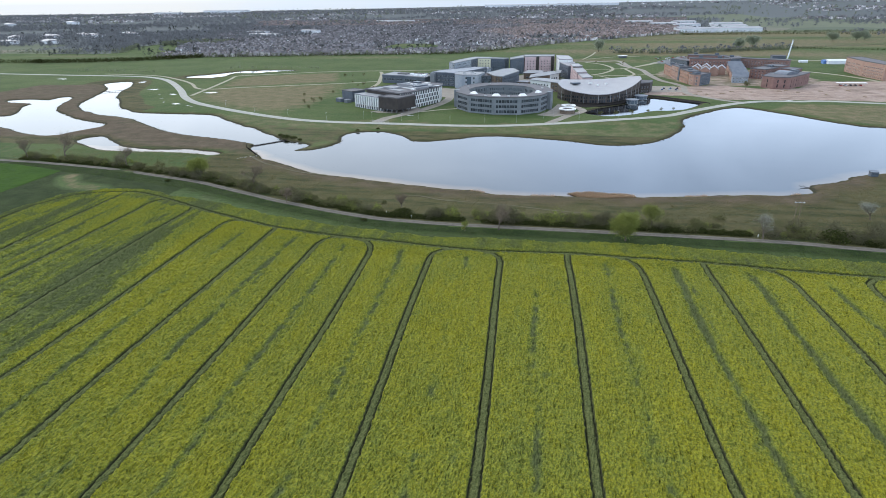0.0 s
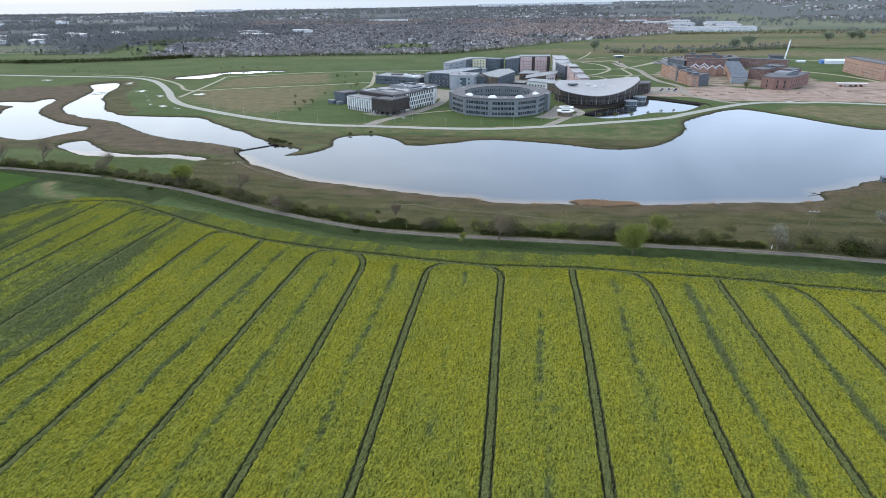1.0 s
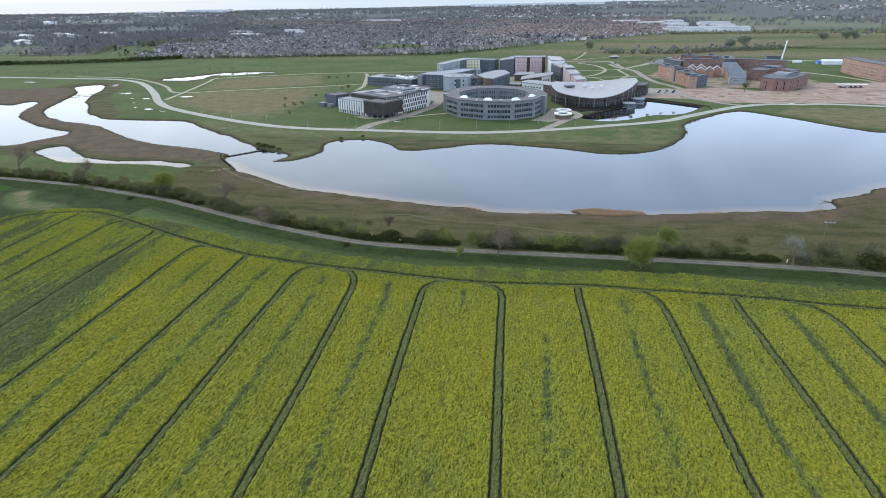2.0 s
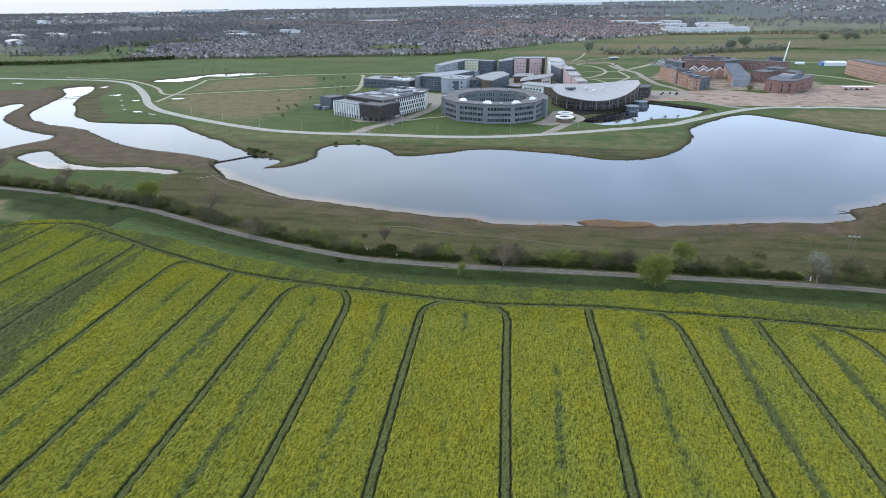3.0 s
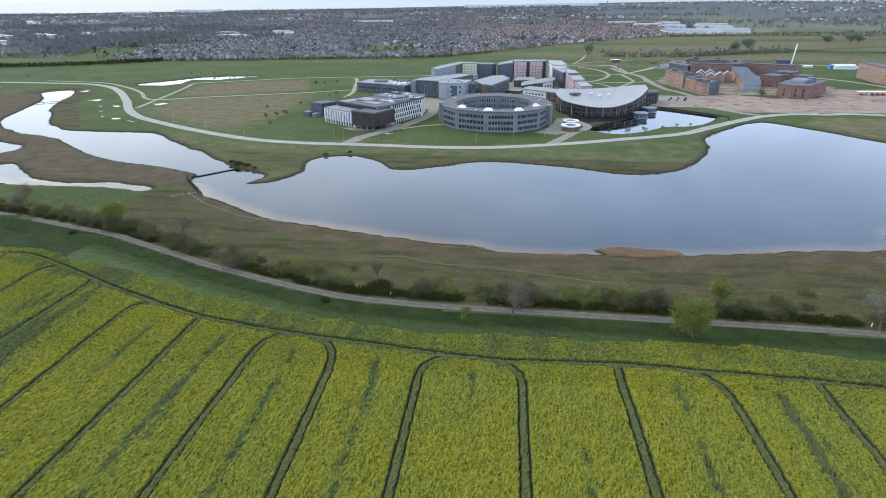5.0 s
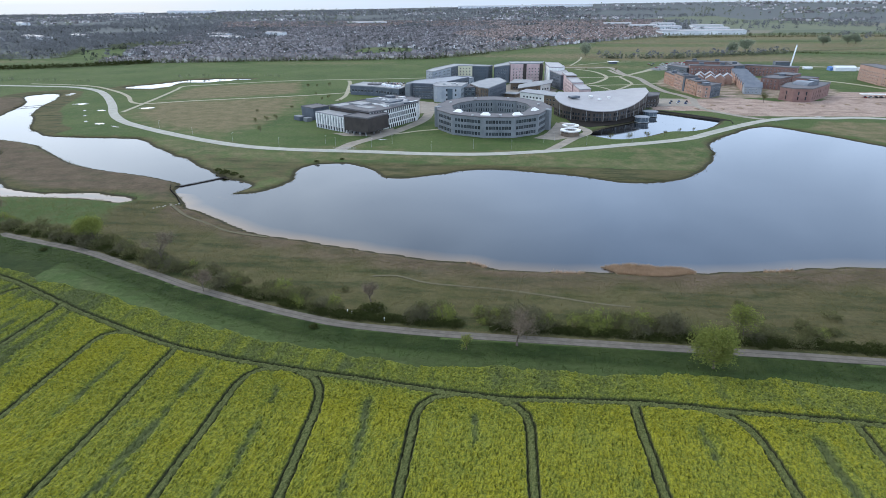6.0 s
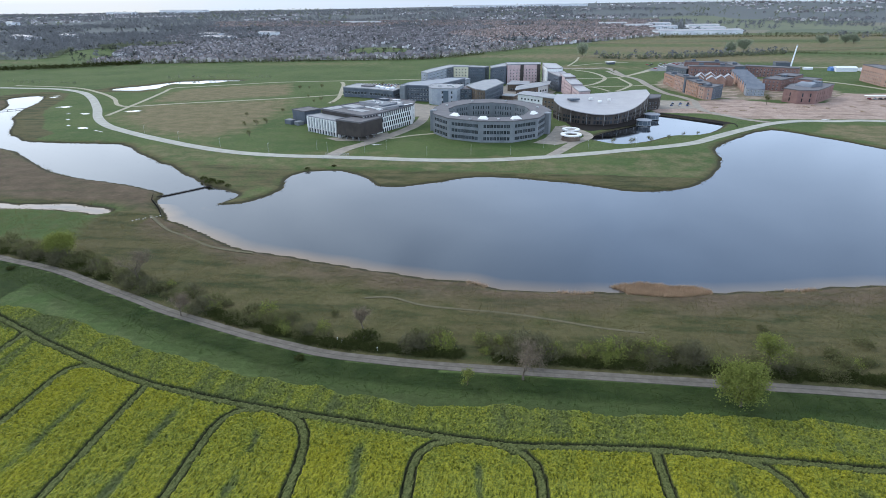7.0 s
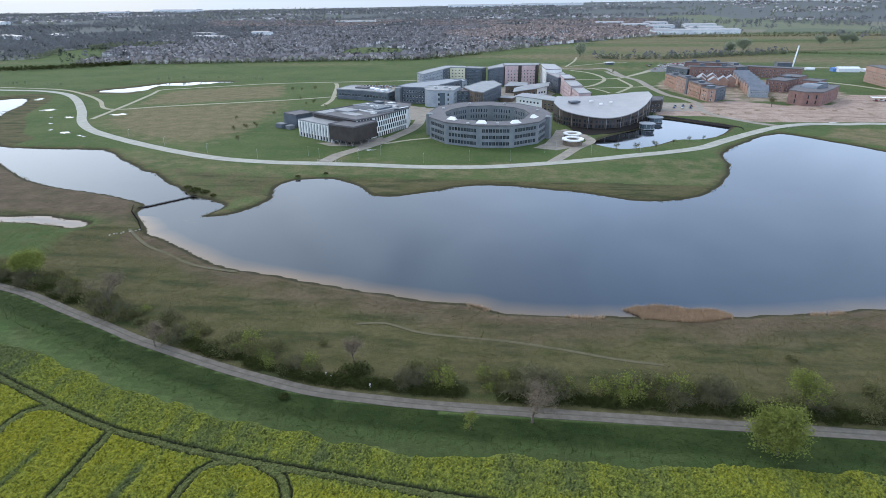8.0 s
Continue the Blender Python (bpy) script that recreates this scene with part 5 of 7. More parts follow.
# ---- computing and lecture blocks behind ----
glassy = spec(3, 3.2, 2.2, 2.2, M_GLAZING, M_STEEL, 1, 3.9, 0.6)
link = block("lecture_block", "blue-grey clad lecture block with paired square windows", "building", [(-114, 629), (-86, 622), (-78, 640), (-60, 676), (-74, 684), (-108, 648)], 13.2, M_SLATECLAD, M_BLUEROOF, spec(3, 3.0, 1.7, 1.9, M_GLASS, M_WHITE, 0, 3.9, 1.2))
unit(link, "stair_tower", -112, 626, -0.4, 5, 5, 13.8, -14, M_RINGCLAD)
cs = block("computing_school", "pale grey metal-clad block with dark stair glazing", "building", [(-86.5, 611), (-83.5, 607.4), (-79, 605.6), (-62, 605), (-58, 632), (-84, 636), (-87.5, 630), (-88, 620)], 13.4, M_LIGHTCLAD, M_PALEROOF, spec(3, 4.0, 1.6, 2.2, M_GLASS, M_STEEL, 0, 4.0, 1.4))
for x, y, s in ((-78, 618, 3), (-70, 622, 4), (-66, 614, 2)):
    unit(cs, "roof_plant", x, y, 13.8, s, 2.2, 1.3, 8, M_STEEL)
unit(cs, "stair_glazing", -71.5, 605.6, 1.0, 4.6, 0.8, 11.0, -5, M_GLAZING, "tall dark stair glazing")
block("computing_link", "recessed glazed link between two teaching blocks", "building", [(-61, 618), (-46, 622), (-46, 640), (-60, 640)], 11.0, M_SLATECLAD, M_MEMBRANE, glassy)
arm = block("computing_wing", "blue-grey finned teaching wing with a pale sloping roof", "building", [(-46, 612), (-38, 607), (-23, 650), (-30, 672), (-40, 668), (-56, 634)], 12.6, M_SLATECLAD, M_PALEROOF, spec(3, 1.8, 0.75, 2.5, M_GLASS, M_LIGHTCLAD, 0, 3.6, 0.6), slope=(0.0, 0.02), mats={0: M_TIMBER, 5: M_TIMBER})
low = block("workshop_block", "low blue-grey workshop with a pale roof and plant", "building", [(-173, 648), (-148, 641), (-121, 626), (-117, 640), (-142, 664), (-166, 674)], 8.2, M_SLATECLAD, M_PALEROOF, spec(1, 3.4, 2.4, 2.2, M_GLASS, M_STEEL, 1, 4, 3.0), mats={})
unit(low, "roof_section", -150, 655, 8.5, 12, 8, 1.4, -20, M_MEMBRANE)
for x, y in ((-134, 642), (-128, 636), (-140, 650), (-124, 640)):
    unit(low, "roof_plant", x, y, 8.5, 4, 3, 1.6, -30, M_SHED)

# ---- student residences ----
flats = spec(5, 3.4, 1.3, 1.5, M_GLASS, M_WHITE, 0, 3.1, 0.9)
cream = block("student_residence", "cream and glass student residence with a pale roof", "building", [(-106, 700), (-98, 690), (-84, 735), (-78, 752), (-62, 752), (-62, 766), (-84, 770), (-100, 728)], 16.6, M_LIGHTCLAD, M_PALEROOF, flats, mats={3: M_YELLOW, 2: M_SLATECLAD})
block("", "", "", [(-62, 752.5), (-44, 748), (-40, 758), (-60, 765)], 16.4, M_SLATECLAD, M_PALEROOF, spec(5, 2.4, 1.6, 1.8, M_GLAZING, M_STEEL, 0, 3.1, 0.6), owner=cream)
lowroof = block("residence_wing", "long low residence wing with a blue-grey metal roof", "building", [(-100, 668), (-72, 652), (-56, 690), (-62, 700), (-96, 690)], 11.4, M_LIGHTCLAD, M_BLUEROOF, spec(3, 3, 1.3, 1.5, M_GLASS, M_STEEL, 0, 3.1, 0.9))
pink = block("student_residence", "pink-clad five-storey student residence with a stair tower", "building", [(-20, 746), (14, 752), (16, 770), (-22, 768)], 19.4, M_PINK, M_PALEROOF, flats)
for u in (0.45, 0.97):
    unit(pink, "stair_tower", -20 + 34 * u, 746.5 + 6 * u, -0.4, 3.4, 3, 20, 10, M_BLACK)
block("", "", "", [(-37, 733), (-21, 745), (-23, 768), (-38, 748)], 18.0, M_SLATECLAD, M_PALEROOF, spec(5, 2.6, 1.6, 1.8, M_GLAZING, M_STEEL, 0, 3.1, 0.6), owner=pink, slope=(0.05, 0.03))
curve = block("curved_residence", "white residence curving downhill under a pale stepped roof", "building", [(18, 750), (20, 720), (30, 716), (36, 724), (32, 768), (18, 772)], 18.6, M_WHITE, M_ALU, spec(5, 3.2, 1.0, 1.9, M_GLASS, M_STEEL, 0, 3.1, 0.9))
block("", "", "", [(21, 719), (30, 690), (40, 692), (37, 722)], 14.8, M_SLATECLAD, M_ALU, spec(4, 3.0, 1.3, 1.6, M_GLASS, M_STEEL, 0, 3.1, 0.9), owner=curve, slope=(0, 0.04))
stepped_flats = block("stepped_residence", "pink and grey residence stepping down under metal roofs", "building", [(34, 672), (44, 674), (41, 700), (32, 700)], 15.6, M_PINK, M_ALU, spec(4, 3.0, 1.3, 1.6, M_GLASS, M_STEEL, 0, 3.1, 0.9), mats={0: M_TIMBER, 3: M_PINK})
block("", "", "", [(37, 640), (47, 643), (44, 674), (34, 671)], 13.4, M_PINK, M_ALU, spec(4, 3.0, 1.3, 1.6, M_GLASS, M_STEEL, 0, 3.1, 0.9), owner=stepped_flats, slope=(0, 0.03))
block("", "", "", [(41, 612), (51, 616), (47, 643), (38, 640)], 11.2, M_PINK, M_ALU, spec(3, 3.0, 1.3, 1.6, M_GLASS, M_STEEL, 0, 3.1, 0.9), owner=stepped_flats, slope=(0, 0.03))
block("college_hub", "white two-storey hub with a curved pale roof", "building", [(-10, 612), (10, 595), (20, 586), (24, 602), (10, 618), (-4, 626)], 8.8, M_WHITE, M_PALEROOF, spec(2, 3.6, 1.9, 1.5, M_GLASS, M_STEEL, 0, 3.6, 1.0), mats={1: M_TIMBER}, over=1.2, rim=0)
block("college_hub", "brown and white hub with an upswept pale roof", "building", [(-11, 662), (10, 674), (20, 684), (22, 702), (2, 694), (-10, 680)], 6.6, M_TIMBER, M_PALEROOF, spec(1, 3.6, 2.2, 1.8, M_GLASS, M_STEEL, 0, 3.6, 1.6), mats={1: M_WHITE}, slope=(0.05, 0.03), over=1.2, rim=0)
block("canteen", "low brown pavilion under a broad pale roof", "building", [(-19, 690), (0, 694), (2, 714), (-14, 718)], 6.4, M_TIMBER, M_PALEROOF, spec(1, 3.0, 2.2, 1.8, first=1.0), over=1.4, rim=0)
block("kiosk", "small pale-roofed kiosk beside the lawn", "building", [(-24, 640), (-14, 636), (-10, 646), (-20, 650)], 3.2, M_TIMBER, M_PALEROOF, None, over=1.0, rim=0)

# ---- brick housing to the east ----
brickspec = spec(4, 3.7, 1.5, 1.7, M_GLASS, M_WHITE, 0, 3.1, 0.9)
e1 = block("brick_flats", "orange brick student flats with grey flat roofs, stepping downhill", "building", [(145, 757), (146.4, 722), (158, 723), (157, 760)], 11.0, M_ORANGE, M_MEMBRANE, brickspec, group="brick flats")
block("", "", "", [(146.2, 720.8), (148.6, 694), (160.3, 695), (158, 721.8)], 13.0, M_PALEBRICK, M_MEMBRANE, brickspec, owner=e1)
block("", "", "", [(147.9, 692.8), (148.3, 688.6), (160.6, 689.4), (160.3, 693.8)], 13.7, M_SLATECLAD, M_MEMBRANE, None, owner=e1)
block("", "", "", [(148.8, 687.5), (151.4, 659), (163.2, 661), (160.8, 688.4)], 12.2, M_ORANGE, M_MEMBRANE, brickspec, owner=e1)
for x, y, sz in ((151, 742, 1.0), (153, 706, 2.6), (156, 674, 2.0)):
    unit(e1, "roof_plant", x, y, 11.2, 5, 4, sz + 1.2, 5, M_SLATECLAD)
e1b = block("brick_flats", "low orange brick flats with a grey clad corner", "building", [(151.6, 657.8), (154, 647), (160, 645), (174, 662), (166, 668), (163.4, 659.6)], 10.6, M_PALEBRICK, M_MEMBRANE, brickspec, group="brick flats", mats={2: M_SLATECLAD})
unit(e1b, "roof_plant", 158, 654, 10.6, 6, 5, 2.2, 30, M_SLATECLAD)


def gabled(name, label, x, y, long, deep, eaves, ridge, turn, wall_mat, roof_mat, group="", windows=2):
    """A pitched-roof house: walls, two roof slopes and windows as parts."""
    ob = thing(name, x, y, 0, label, "house", group, turn=turn)
    bm = bmesh.new()
    a, d = long / 2, deep / 2
    v = [bm.verts.new(c) for c in ((-a, -d, -0.5), (a, -d, -0.5), (a, d, -0.5), (-a, d, -0.5), (-a, -d, eaves), (a, -d, eaves), (a, d, eaves), (-a, d, eaves), (-a, 0, ridge), (a, 0, ridge))]
    for f in ((0, 1, 5, 4), (2, 3, 7, 6), (1, 2, 6, 9, 5), (3, 0, 4, 8, 7)):
        bm.faces.new([v[i] for i in f])
    part("wall", bm, wall_mat, ob)
    for s in (-1, 1):
        bm = bmesh.new()
        drop = (ridge - eaves) / d * 0.4
        pts = [(-a - 0.3, s * (d + 0.4), eaves - drop), (a + 0.3, s * (d + 0.4), eaves - drop), (a + 0.3, 0, ridge), (-a - 0.3, 0, ridge)]
        lo = [bm.verts.new(p) for p in pts]
        hi = [bm.verts.new((p[0], p[1], p[2] + 0.25)) for p in pts]
        bm.faces.new(lo[::-1])
        bm.faces.new(hi)
        for i in range(4):
            bm.faces.new((lo[i], lo[(i + 1) % 4], hi[(i + 1) % 4], hi[i]))
        bmesh.ops.recalc_face_normals(bm, faces=bm.faces[:])
        part("roof", bm, roof_mat, ob)
    wm = window_mesh(1.2, 1.4, M_GLASS, M_WHITE, 1)
    for level in range(windows):
        z = 1.6 + level * 2.8
        for s in (-1, 1):
            for i in range(max(1, int(long / 3))):
                w = new("window", wm)
                w.parent = ob
                w.matrix_basis = pose(-a + (i + 0.5) * long / max(1, int(long / 3)), s * (d + 0.03), z, 0, 0, 0 if s < 0 else 180)
    return ob


for i, (x, y, turn) in enumerate(((176, 742, 75), (186, 734, 75), (197, 740, 75), (207, 748, 75), (183, 760, 75), (194, 764, 75))):
    gabled("terrace_house", "pale-roofed gabled house in a row among brick flats", x, y, 13, 9.4, 7.2, 10.6, turn, M_PALEBRICK, M_PALEROOF, "gabled houses")
flat_dark = block("brick_flats", "dark brick flats round a court with small white windows", "building", [(186, 815), (232, 806), (234, 819), (188, 828)], 11.6, M_BRICK, M_MEMBRANE, brickspec, group="brick flats")
block("", "", "", [(170, 852), (183.4, 815.6), (194, 829), (184, 857)], 8.4, M_SLATECLAD, M_MEMBRANE, brickspec, owner=flat_dark)
block("", "", "", [(194, 866), (240, 852), (244, 864), (198, 880)], 11.6, M_BRICK, M_MEMBRANE, brickspec, owner=flat_dark)
block("", "", "", [(233, 806), (246, 812), (247, 846), (236, 848)], 12.0, M_SLATECLAD, M_MEMBRANE, brickspec, owner=flat_dark)
for x, y in ((200, 820), (222, 816), (205, 868), (230, 862), (240, 830)):
    unit(flat_dark, "roof_plant", x, y, 12.6, 5, 3, 2.2, -10, M_SLATECLAD)
block("brick_flats", "long dark brick flats with grey roofs", "building", [(250, 828), (298, 801), (305, 813), (257, 840)], 10.8, M_BRICK, M_MEMBRANE, brickspec, group="brick flats")
for i in range(8):
    t = i / 7
    gabled("terrace_house", "brick house with a blue-grey metal roof, stepping down in a terrace", 233 - 25 * t, 791 - 112 * t, 15, 14.4, 6.6 - 0.4 * t, 10.8 - 0.4 * t, -12.6, M_PALEBRICK if i < 7 else M_LIGHTCLAD, M_BLUEROOF, "blue-roofed terrace", 2 if i % 2 else 3)
dr = block("brick_flats", "dark brick flats with a flat grey roof", "building", [(228, 714), (240, 702), (260, 722), (248, 736)], 10.2, M_BRICK, M_MEMBRANE, brickspec, group="brick flats", mats={3: M_SLATECLAD})
block("", "", "", [(249, 737), (261, 723), (276, 740), (264, 754)], 11.2, M_BRICK, M_MEMBRANE, brickspec, owner=dr)
unit(dr, "roof_plant", 253, 728, 10.4, 6, 4, 2.4, 45, M_SLATECLAD)
dr2 = block("brick_flats", "low brick flats with a slate-clad corner", "building", [(254, 700), (264, 690), (277, 704), (267, 714)], 11.6, M_BRICK, M_MEMBRANE, brickspec, group="brick flats", mats={3: M_SLATECLAD})
nu = block("brick_college", "red brick college with a curved grey roof and dark slot windows", "building", [(217, 640), (224, 629), (238, 627), (256, 648), (272, 670), (258, 684), (234, 668)], 10.8, M_BRICK, M_MEMBRANE, spec(2, 6.0, 1.1, 3.0, M_GLASS, M_BLACK, 0, 4.2, 1.4))
bm = bmesh.new()
arch = []
for k in range(13):
    a = math.pi * k / 12
    x0, y0 = 244 - 9 * math.cos(a) * 0.8, 656 - 9 * math.cos(a) * 0.6
    arch.append([bm.verts.new((x0 + d * 0.6, y0 - d * 0.8, 11.2 + z)) for d, z in ((-7, 3.2 * math.sin(a)), (7, 3.2 * math.sin(a)))])
for p, q in zip(arch, arch[1:]):
    bm.faces.new((p[0], q[0], q[1], p[1]))
for side in (0, 1):
    bm.faces.new([p[side] for p in arch])
bmesh.ops.recalc_face_normals(bm, faces=bm.faces[:])
part("vault", bm, M_BLUEROOF, nu, "curved grey metal roof").matrix_parent_inverse = nu.matrix_basis.inverted()
unit(nu, "plant_room", 256, 668, 11.0, 8, 7, 3.0, 50, M_SLATECLAD)
block("brick_residence", "long pale pink brick residence, four storeys", "building", [(357, 790), (353, 742), (356, 700), (372, 700), (372, 790)], 16.0, M_PALEBRICK, M_MEMBRANE, brickspec)
pav = block("pavilion", "small white-roofed pavilion on the lawn", "pavilion", [(117, 954), (127, 958), (125, 963), (115, 959)], 2.8, M_SLATECLAD, M_WHITE, None, over=1.2, rim=0)
plant = block("heating_plant", "dark heating plant beside its flue", "building", [(306, 880), (322, 878), (324, 892), (308, 894)], 9.5, M_SLATECLAD, M_MEMBRANE, None)
flue = thing("flue", 334, 898, 0, "tall pale steel flue leaning slightly beside the heating plant", "chimney")
bm = bmesh.new()
tube(bm, (-3, 0, -0.5), (0, 0, 28.5), 0.95, 0.75, 14)
part("shaft", bm, M_SHED, flue)
bm = bmesh.new()
tube(bm, (0, 0, 28.0), (0.1, 0, 29.2), 0.9, 0.9, 14)
part("collar", bm, M_STEEL, flue)

# ---- trees, scrub, reeds and grass ----
def limb_mesh(seed, height, spread, levels=4, lean=0.5, thick=0.035, twig_n=3):
    """Tapered trunk and limbs as tubes; returns the mesh arrays and the tips."""
    rs = random.Random(seed)
    segs, tips = [], []

    def grow(p, d, length, r, level):
        q = p
        steps = 3 if level == 0 else 2
        for i in range(steps):
            d2 = (d + Vector((rs.uniform(-1, 1), rs.uniform(-1, 1), rs.uniform(-0.2, 0.5))) * 0.18).normalized()
            e = q + d2 * (length / steps)
            r2 = r * (0.82 if level == 0 else 0.72)
            segs.append((q, e, r, r2))
            q, r, d = e, r2, d2
            if level > 0 or i > 0:
                if level < levels:
                    for _ in range(2 if level == 0 else 1):
                        side = Vector((rs.uniform(-1, 1), rs.uniform(-1, 1), rs.uniform(0.0, 0.8))).normalized()
                        grow(q, (d * (1 - lean) + side * (lean + 0.25) * spread).normalized(), length * rs.uniform(0.5, 0.75), r * 0.6, level + 1)
        if level >= levels:
            tips.append(q)
        else:
            for _ in range(twig_n if level == levels - 1 else 2):
                side = Vector((rs.uniform(-1, 1), rs.uniform(-1, 1), rs.uniform(-0.1, 0.9))).normalized()
                grow(q, (d * (1 - lean) + side * (lean + 0.2) * spread).normalized(), length * rs.uniform(0.55, 0.8), r * 0.7, level + 1)
    grow(Vector((0, 0, -0.3)), Vector((0, 0, 1)), height * 0.36, height * thick, 0)
    tall = max(e.z for _, e, _, _ in segs)
    k = height / tall
    n = 5
    ang = np.arange(n) * math.tau / n
    verts, faces = [], []
    for a, b, r0, r1 in segs:
        a, b = a * k, b * k
        q = (b - a).to_track_quat("Z", "Y")
        ux, uy = np.array(q @ Vector((1, 0, 0))), np.array(q @ Vector((0, 1, 0)))
        base = len(verts) * n
        for c, r in ((a, max(r0, 0.02)), (b, max(r1, 0.015))):
            verts.append(np.array(c) + r * (np.cos(ang)[:, None] * ux + np.sin(ang)[:, None] * uy))
        faces += [(base + i, base + (i + 1) % n, base + n + (i + 1) % n, base + n + i) for i in range(n)]
    return np.concatenate(verts), np.array(faces), np.array([t * k for t in tips])


def leaf_cards(centres, per, scatter, size, seed, flat=0.0, slim=0.45):
    """Many small leaf-like quads scattered round the given places."""
    rs = np.random.RandomState(seed)
    c = np.repeat(np.asarray(centres, float), per, 0)
    c = c + rs.normal(0, 1, c.shape) * scatter
    n = len(c)
    a = rs.normal(0, 1, (n, 3))
    a[:, 2] *= 1 - flat
    a /= np.linalg.norm(a, axis=1)[:, None]
    b = np.cross(a, rs.normal(0, 1, (n, 3)))
    b /= np.linalg.norm(b, axis=1)[:, None]
    s = size * rs.uniform(0.55, 1.3, (n, 1))
    v = np.stack([c - a * s * 0.7, c + b * s * slim, c + a * s * 0.7, c - b * s * slim], 1).reshape(-1, 3)
    return v, np.arange(n * 4).reshape(-1, 4)


def plant_tree(name, x, y, height, seed, label, crown=None, per=14, scatter=0.5, size=0.3, spread=1.0, levels=4, group="", bark=None, twig_n=3, crown_name="crown", crown_label=""):
    ob = thing(name, x, y, 0, label, "tree", group)
    v, f, tips = limb_mesh(seed, height, spread, levels, twig_n=twig_n)
    part("trunk", mesh_of("trunk", v, f, bark or M_BARK, True), None, ob)
    if crown:
        lv, lf = leaf_cards(tips, per, scatter, size * (3.5 if crown is M_TWIG else 1), seed, 0.0, 0.035 if crown is M_TWIG else 0.45)
        lv[:, 2] = np.maximum(lv[:, 2], 0.15)
        part(crown_name, mesh_of(crown_name, lv, lf, crown), None, ob, crown_label)
    return ob


# the fresh green tree by the track, and its neighbours
green_tree = plant_tree("tree", 34.5, 208.5, 10.4, 7, "round bright green spring tree beside the farm track", M_LEAF, 20, 0.85, 0.30, 1.4, 4)
plant_tree("tree", 46, 222.5, 9.0, 8, "twiggy tree just coming into green leaf", M_LEAF, 7, 0.6, 0.26, 0.9, 4)
plant_tree("tree", -13, 213.8, 10.5, 9, "bare brown tree beside the farm track", M_TWIG, 4, 0.5, 0.2, 1.25, 4, crown_name="bare_crown", crown_label="thin bare twigs")
plant_tree("tree", -26, 210.5, 3.8, 19, "small thorny tree with pale buds in the margin", M_LEAF, 8, 0.3, 0.2, 1.2, 3)
plant_tree("tree", -110, 235, 6.5, 10, "bare brown tree overhanging the farm track", M_TWIG, 4, 0.5, 0.2, 1.3, 4, crown_name="bare_crown", crown_label="thin bare twigs")
plant_tree("tree", -134.5, 253.5, 12, 11, "tall bare tree in the meadow", M_TWIG, 4, 0.5, 0.2, 1.2, 4, crown_name="bare_crown", crown_label="thin bare twigs")
plant_tree("tree", -56, 232, 7.5, 12, "slim bare tree behind a dark bush", M_TWIG, 4, 0.5, 0.2, 0.5, 4, crown_name="bare_crown", crown_label="thin bare twigs")
plant_tree("tree", -225, 284, 12, 13, "spreading bare tree beside the long pond", M_TWIG, 3, 0.8, 0.26, 1.5, 4, crown_name="bare_crown", crown_label="thin bare twigs")
plant_tree("tree", -273, 296, 15, 14, "large bare tree between pond and track", M_TWIG, 3, 0.8, 0.26, 1.5, 4, crown_name="bare_crown", crown_label="thin bare twigs")
plant_tree("tree", -296, 293, 12, 15, "broad bare tree over the west track", M_TWIG, 3, 0.8, 0.26, 1.5, 4, crown_name="bare_crown", crown_label="thin bare twigs")
plant_tree("tree", -173, 272, 8.5, 16, "broad spreading willow in fresh green leaf", M_LEAF, 20, 1.0, 0.3, 1.9, 4)
plant_tree("tree", 85, 217, 9.5, 17, "blackthorn in white blossom beside the track", M_BLOSSOM, 3, 0.5, 0.18, 0.9, 4)
plant_tree("tree", 134, 244, 7, 18, "blossoming thorn on the far meadow", M_BLOSSOM, 4, 0.6, 0.2, 1.2, 4)
plant_tree("tree", 90, 231, 4.5, 27, "small thorn in white blossom in the meadow", M_BLOSSOM, 4, 0.5, 0.2, 1.3, 3)
plant_tree("tree", 150, 246, 5.5, 28, "low thorn in white blossom by the lake", M_BLOSSOM, 5, 0.6, 0.2, 1.4, 3)
plant_tree("tree", 198, 622, 8.0, 21, "lone old tree on a mound in bare soil", M_SCRUB, 6, 0.5, 0.35, 1.2, 3)


def shrub_mesh(name, seed, w, h, leaves, size, material, slim=0.45):
    """A low thicket: stems and leaf clumps in an uneven mound."""
    rs = np.random.RandomState(seed)
    m = 46
    a, r = rs.uniform(0, math.tau, m), np.sqrt(rs.uniform(0, 1, m))
    top = h * (1 - 0.55 * r ** 2) * rs.uniform(0.55, 1.1, m)
    c = np.stack([r * np.cos(a) * w / 2, r * np.sin(a) * w / 2, top * rs.uniform(0.35, 1.0, m)], 1)
    v, f = leaf_cards(c, leaves, np.array((0.10 * w, 0.10 * w, 0.13 * h)), size, seed + 1, 0.0, slim)
    v[:, 2] = np.maximum(v[:, 2], -0.1)
    return mesh_of(name, v, f, material)


def stem_mesh(seed, w, h):
    bm = bmesh.new()
    rs = random.Random(seed)
    for _ in range(7):
        a = rs.uniform(0, math.tau)
        tube(bm, (0.12 * w * math.cos(a), 0.12 * w * math.sin(a), -0.2), (0.32 * w * math.cos(a), 0.32 * w * math.sin(a), h * rs.uniform(0.5, 0.8)), 0.05, 0.02, 4)
    me = bpy.data.meshes.new("stem_clump")
    bm.to_mesh(me)
    bm.free()
    me.materials.append(M_BARK)
    return me


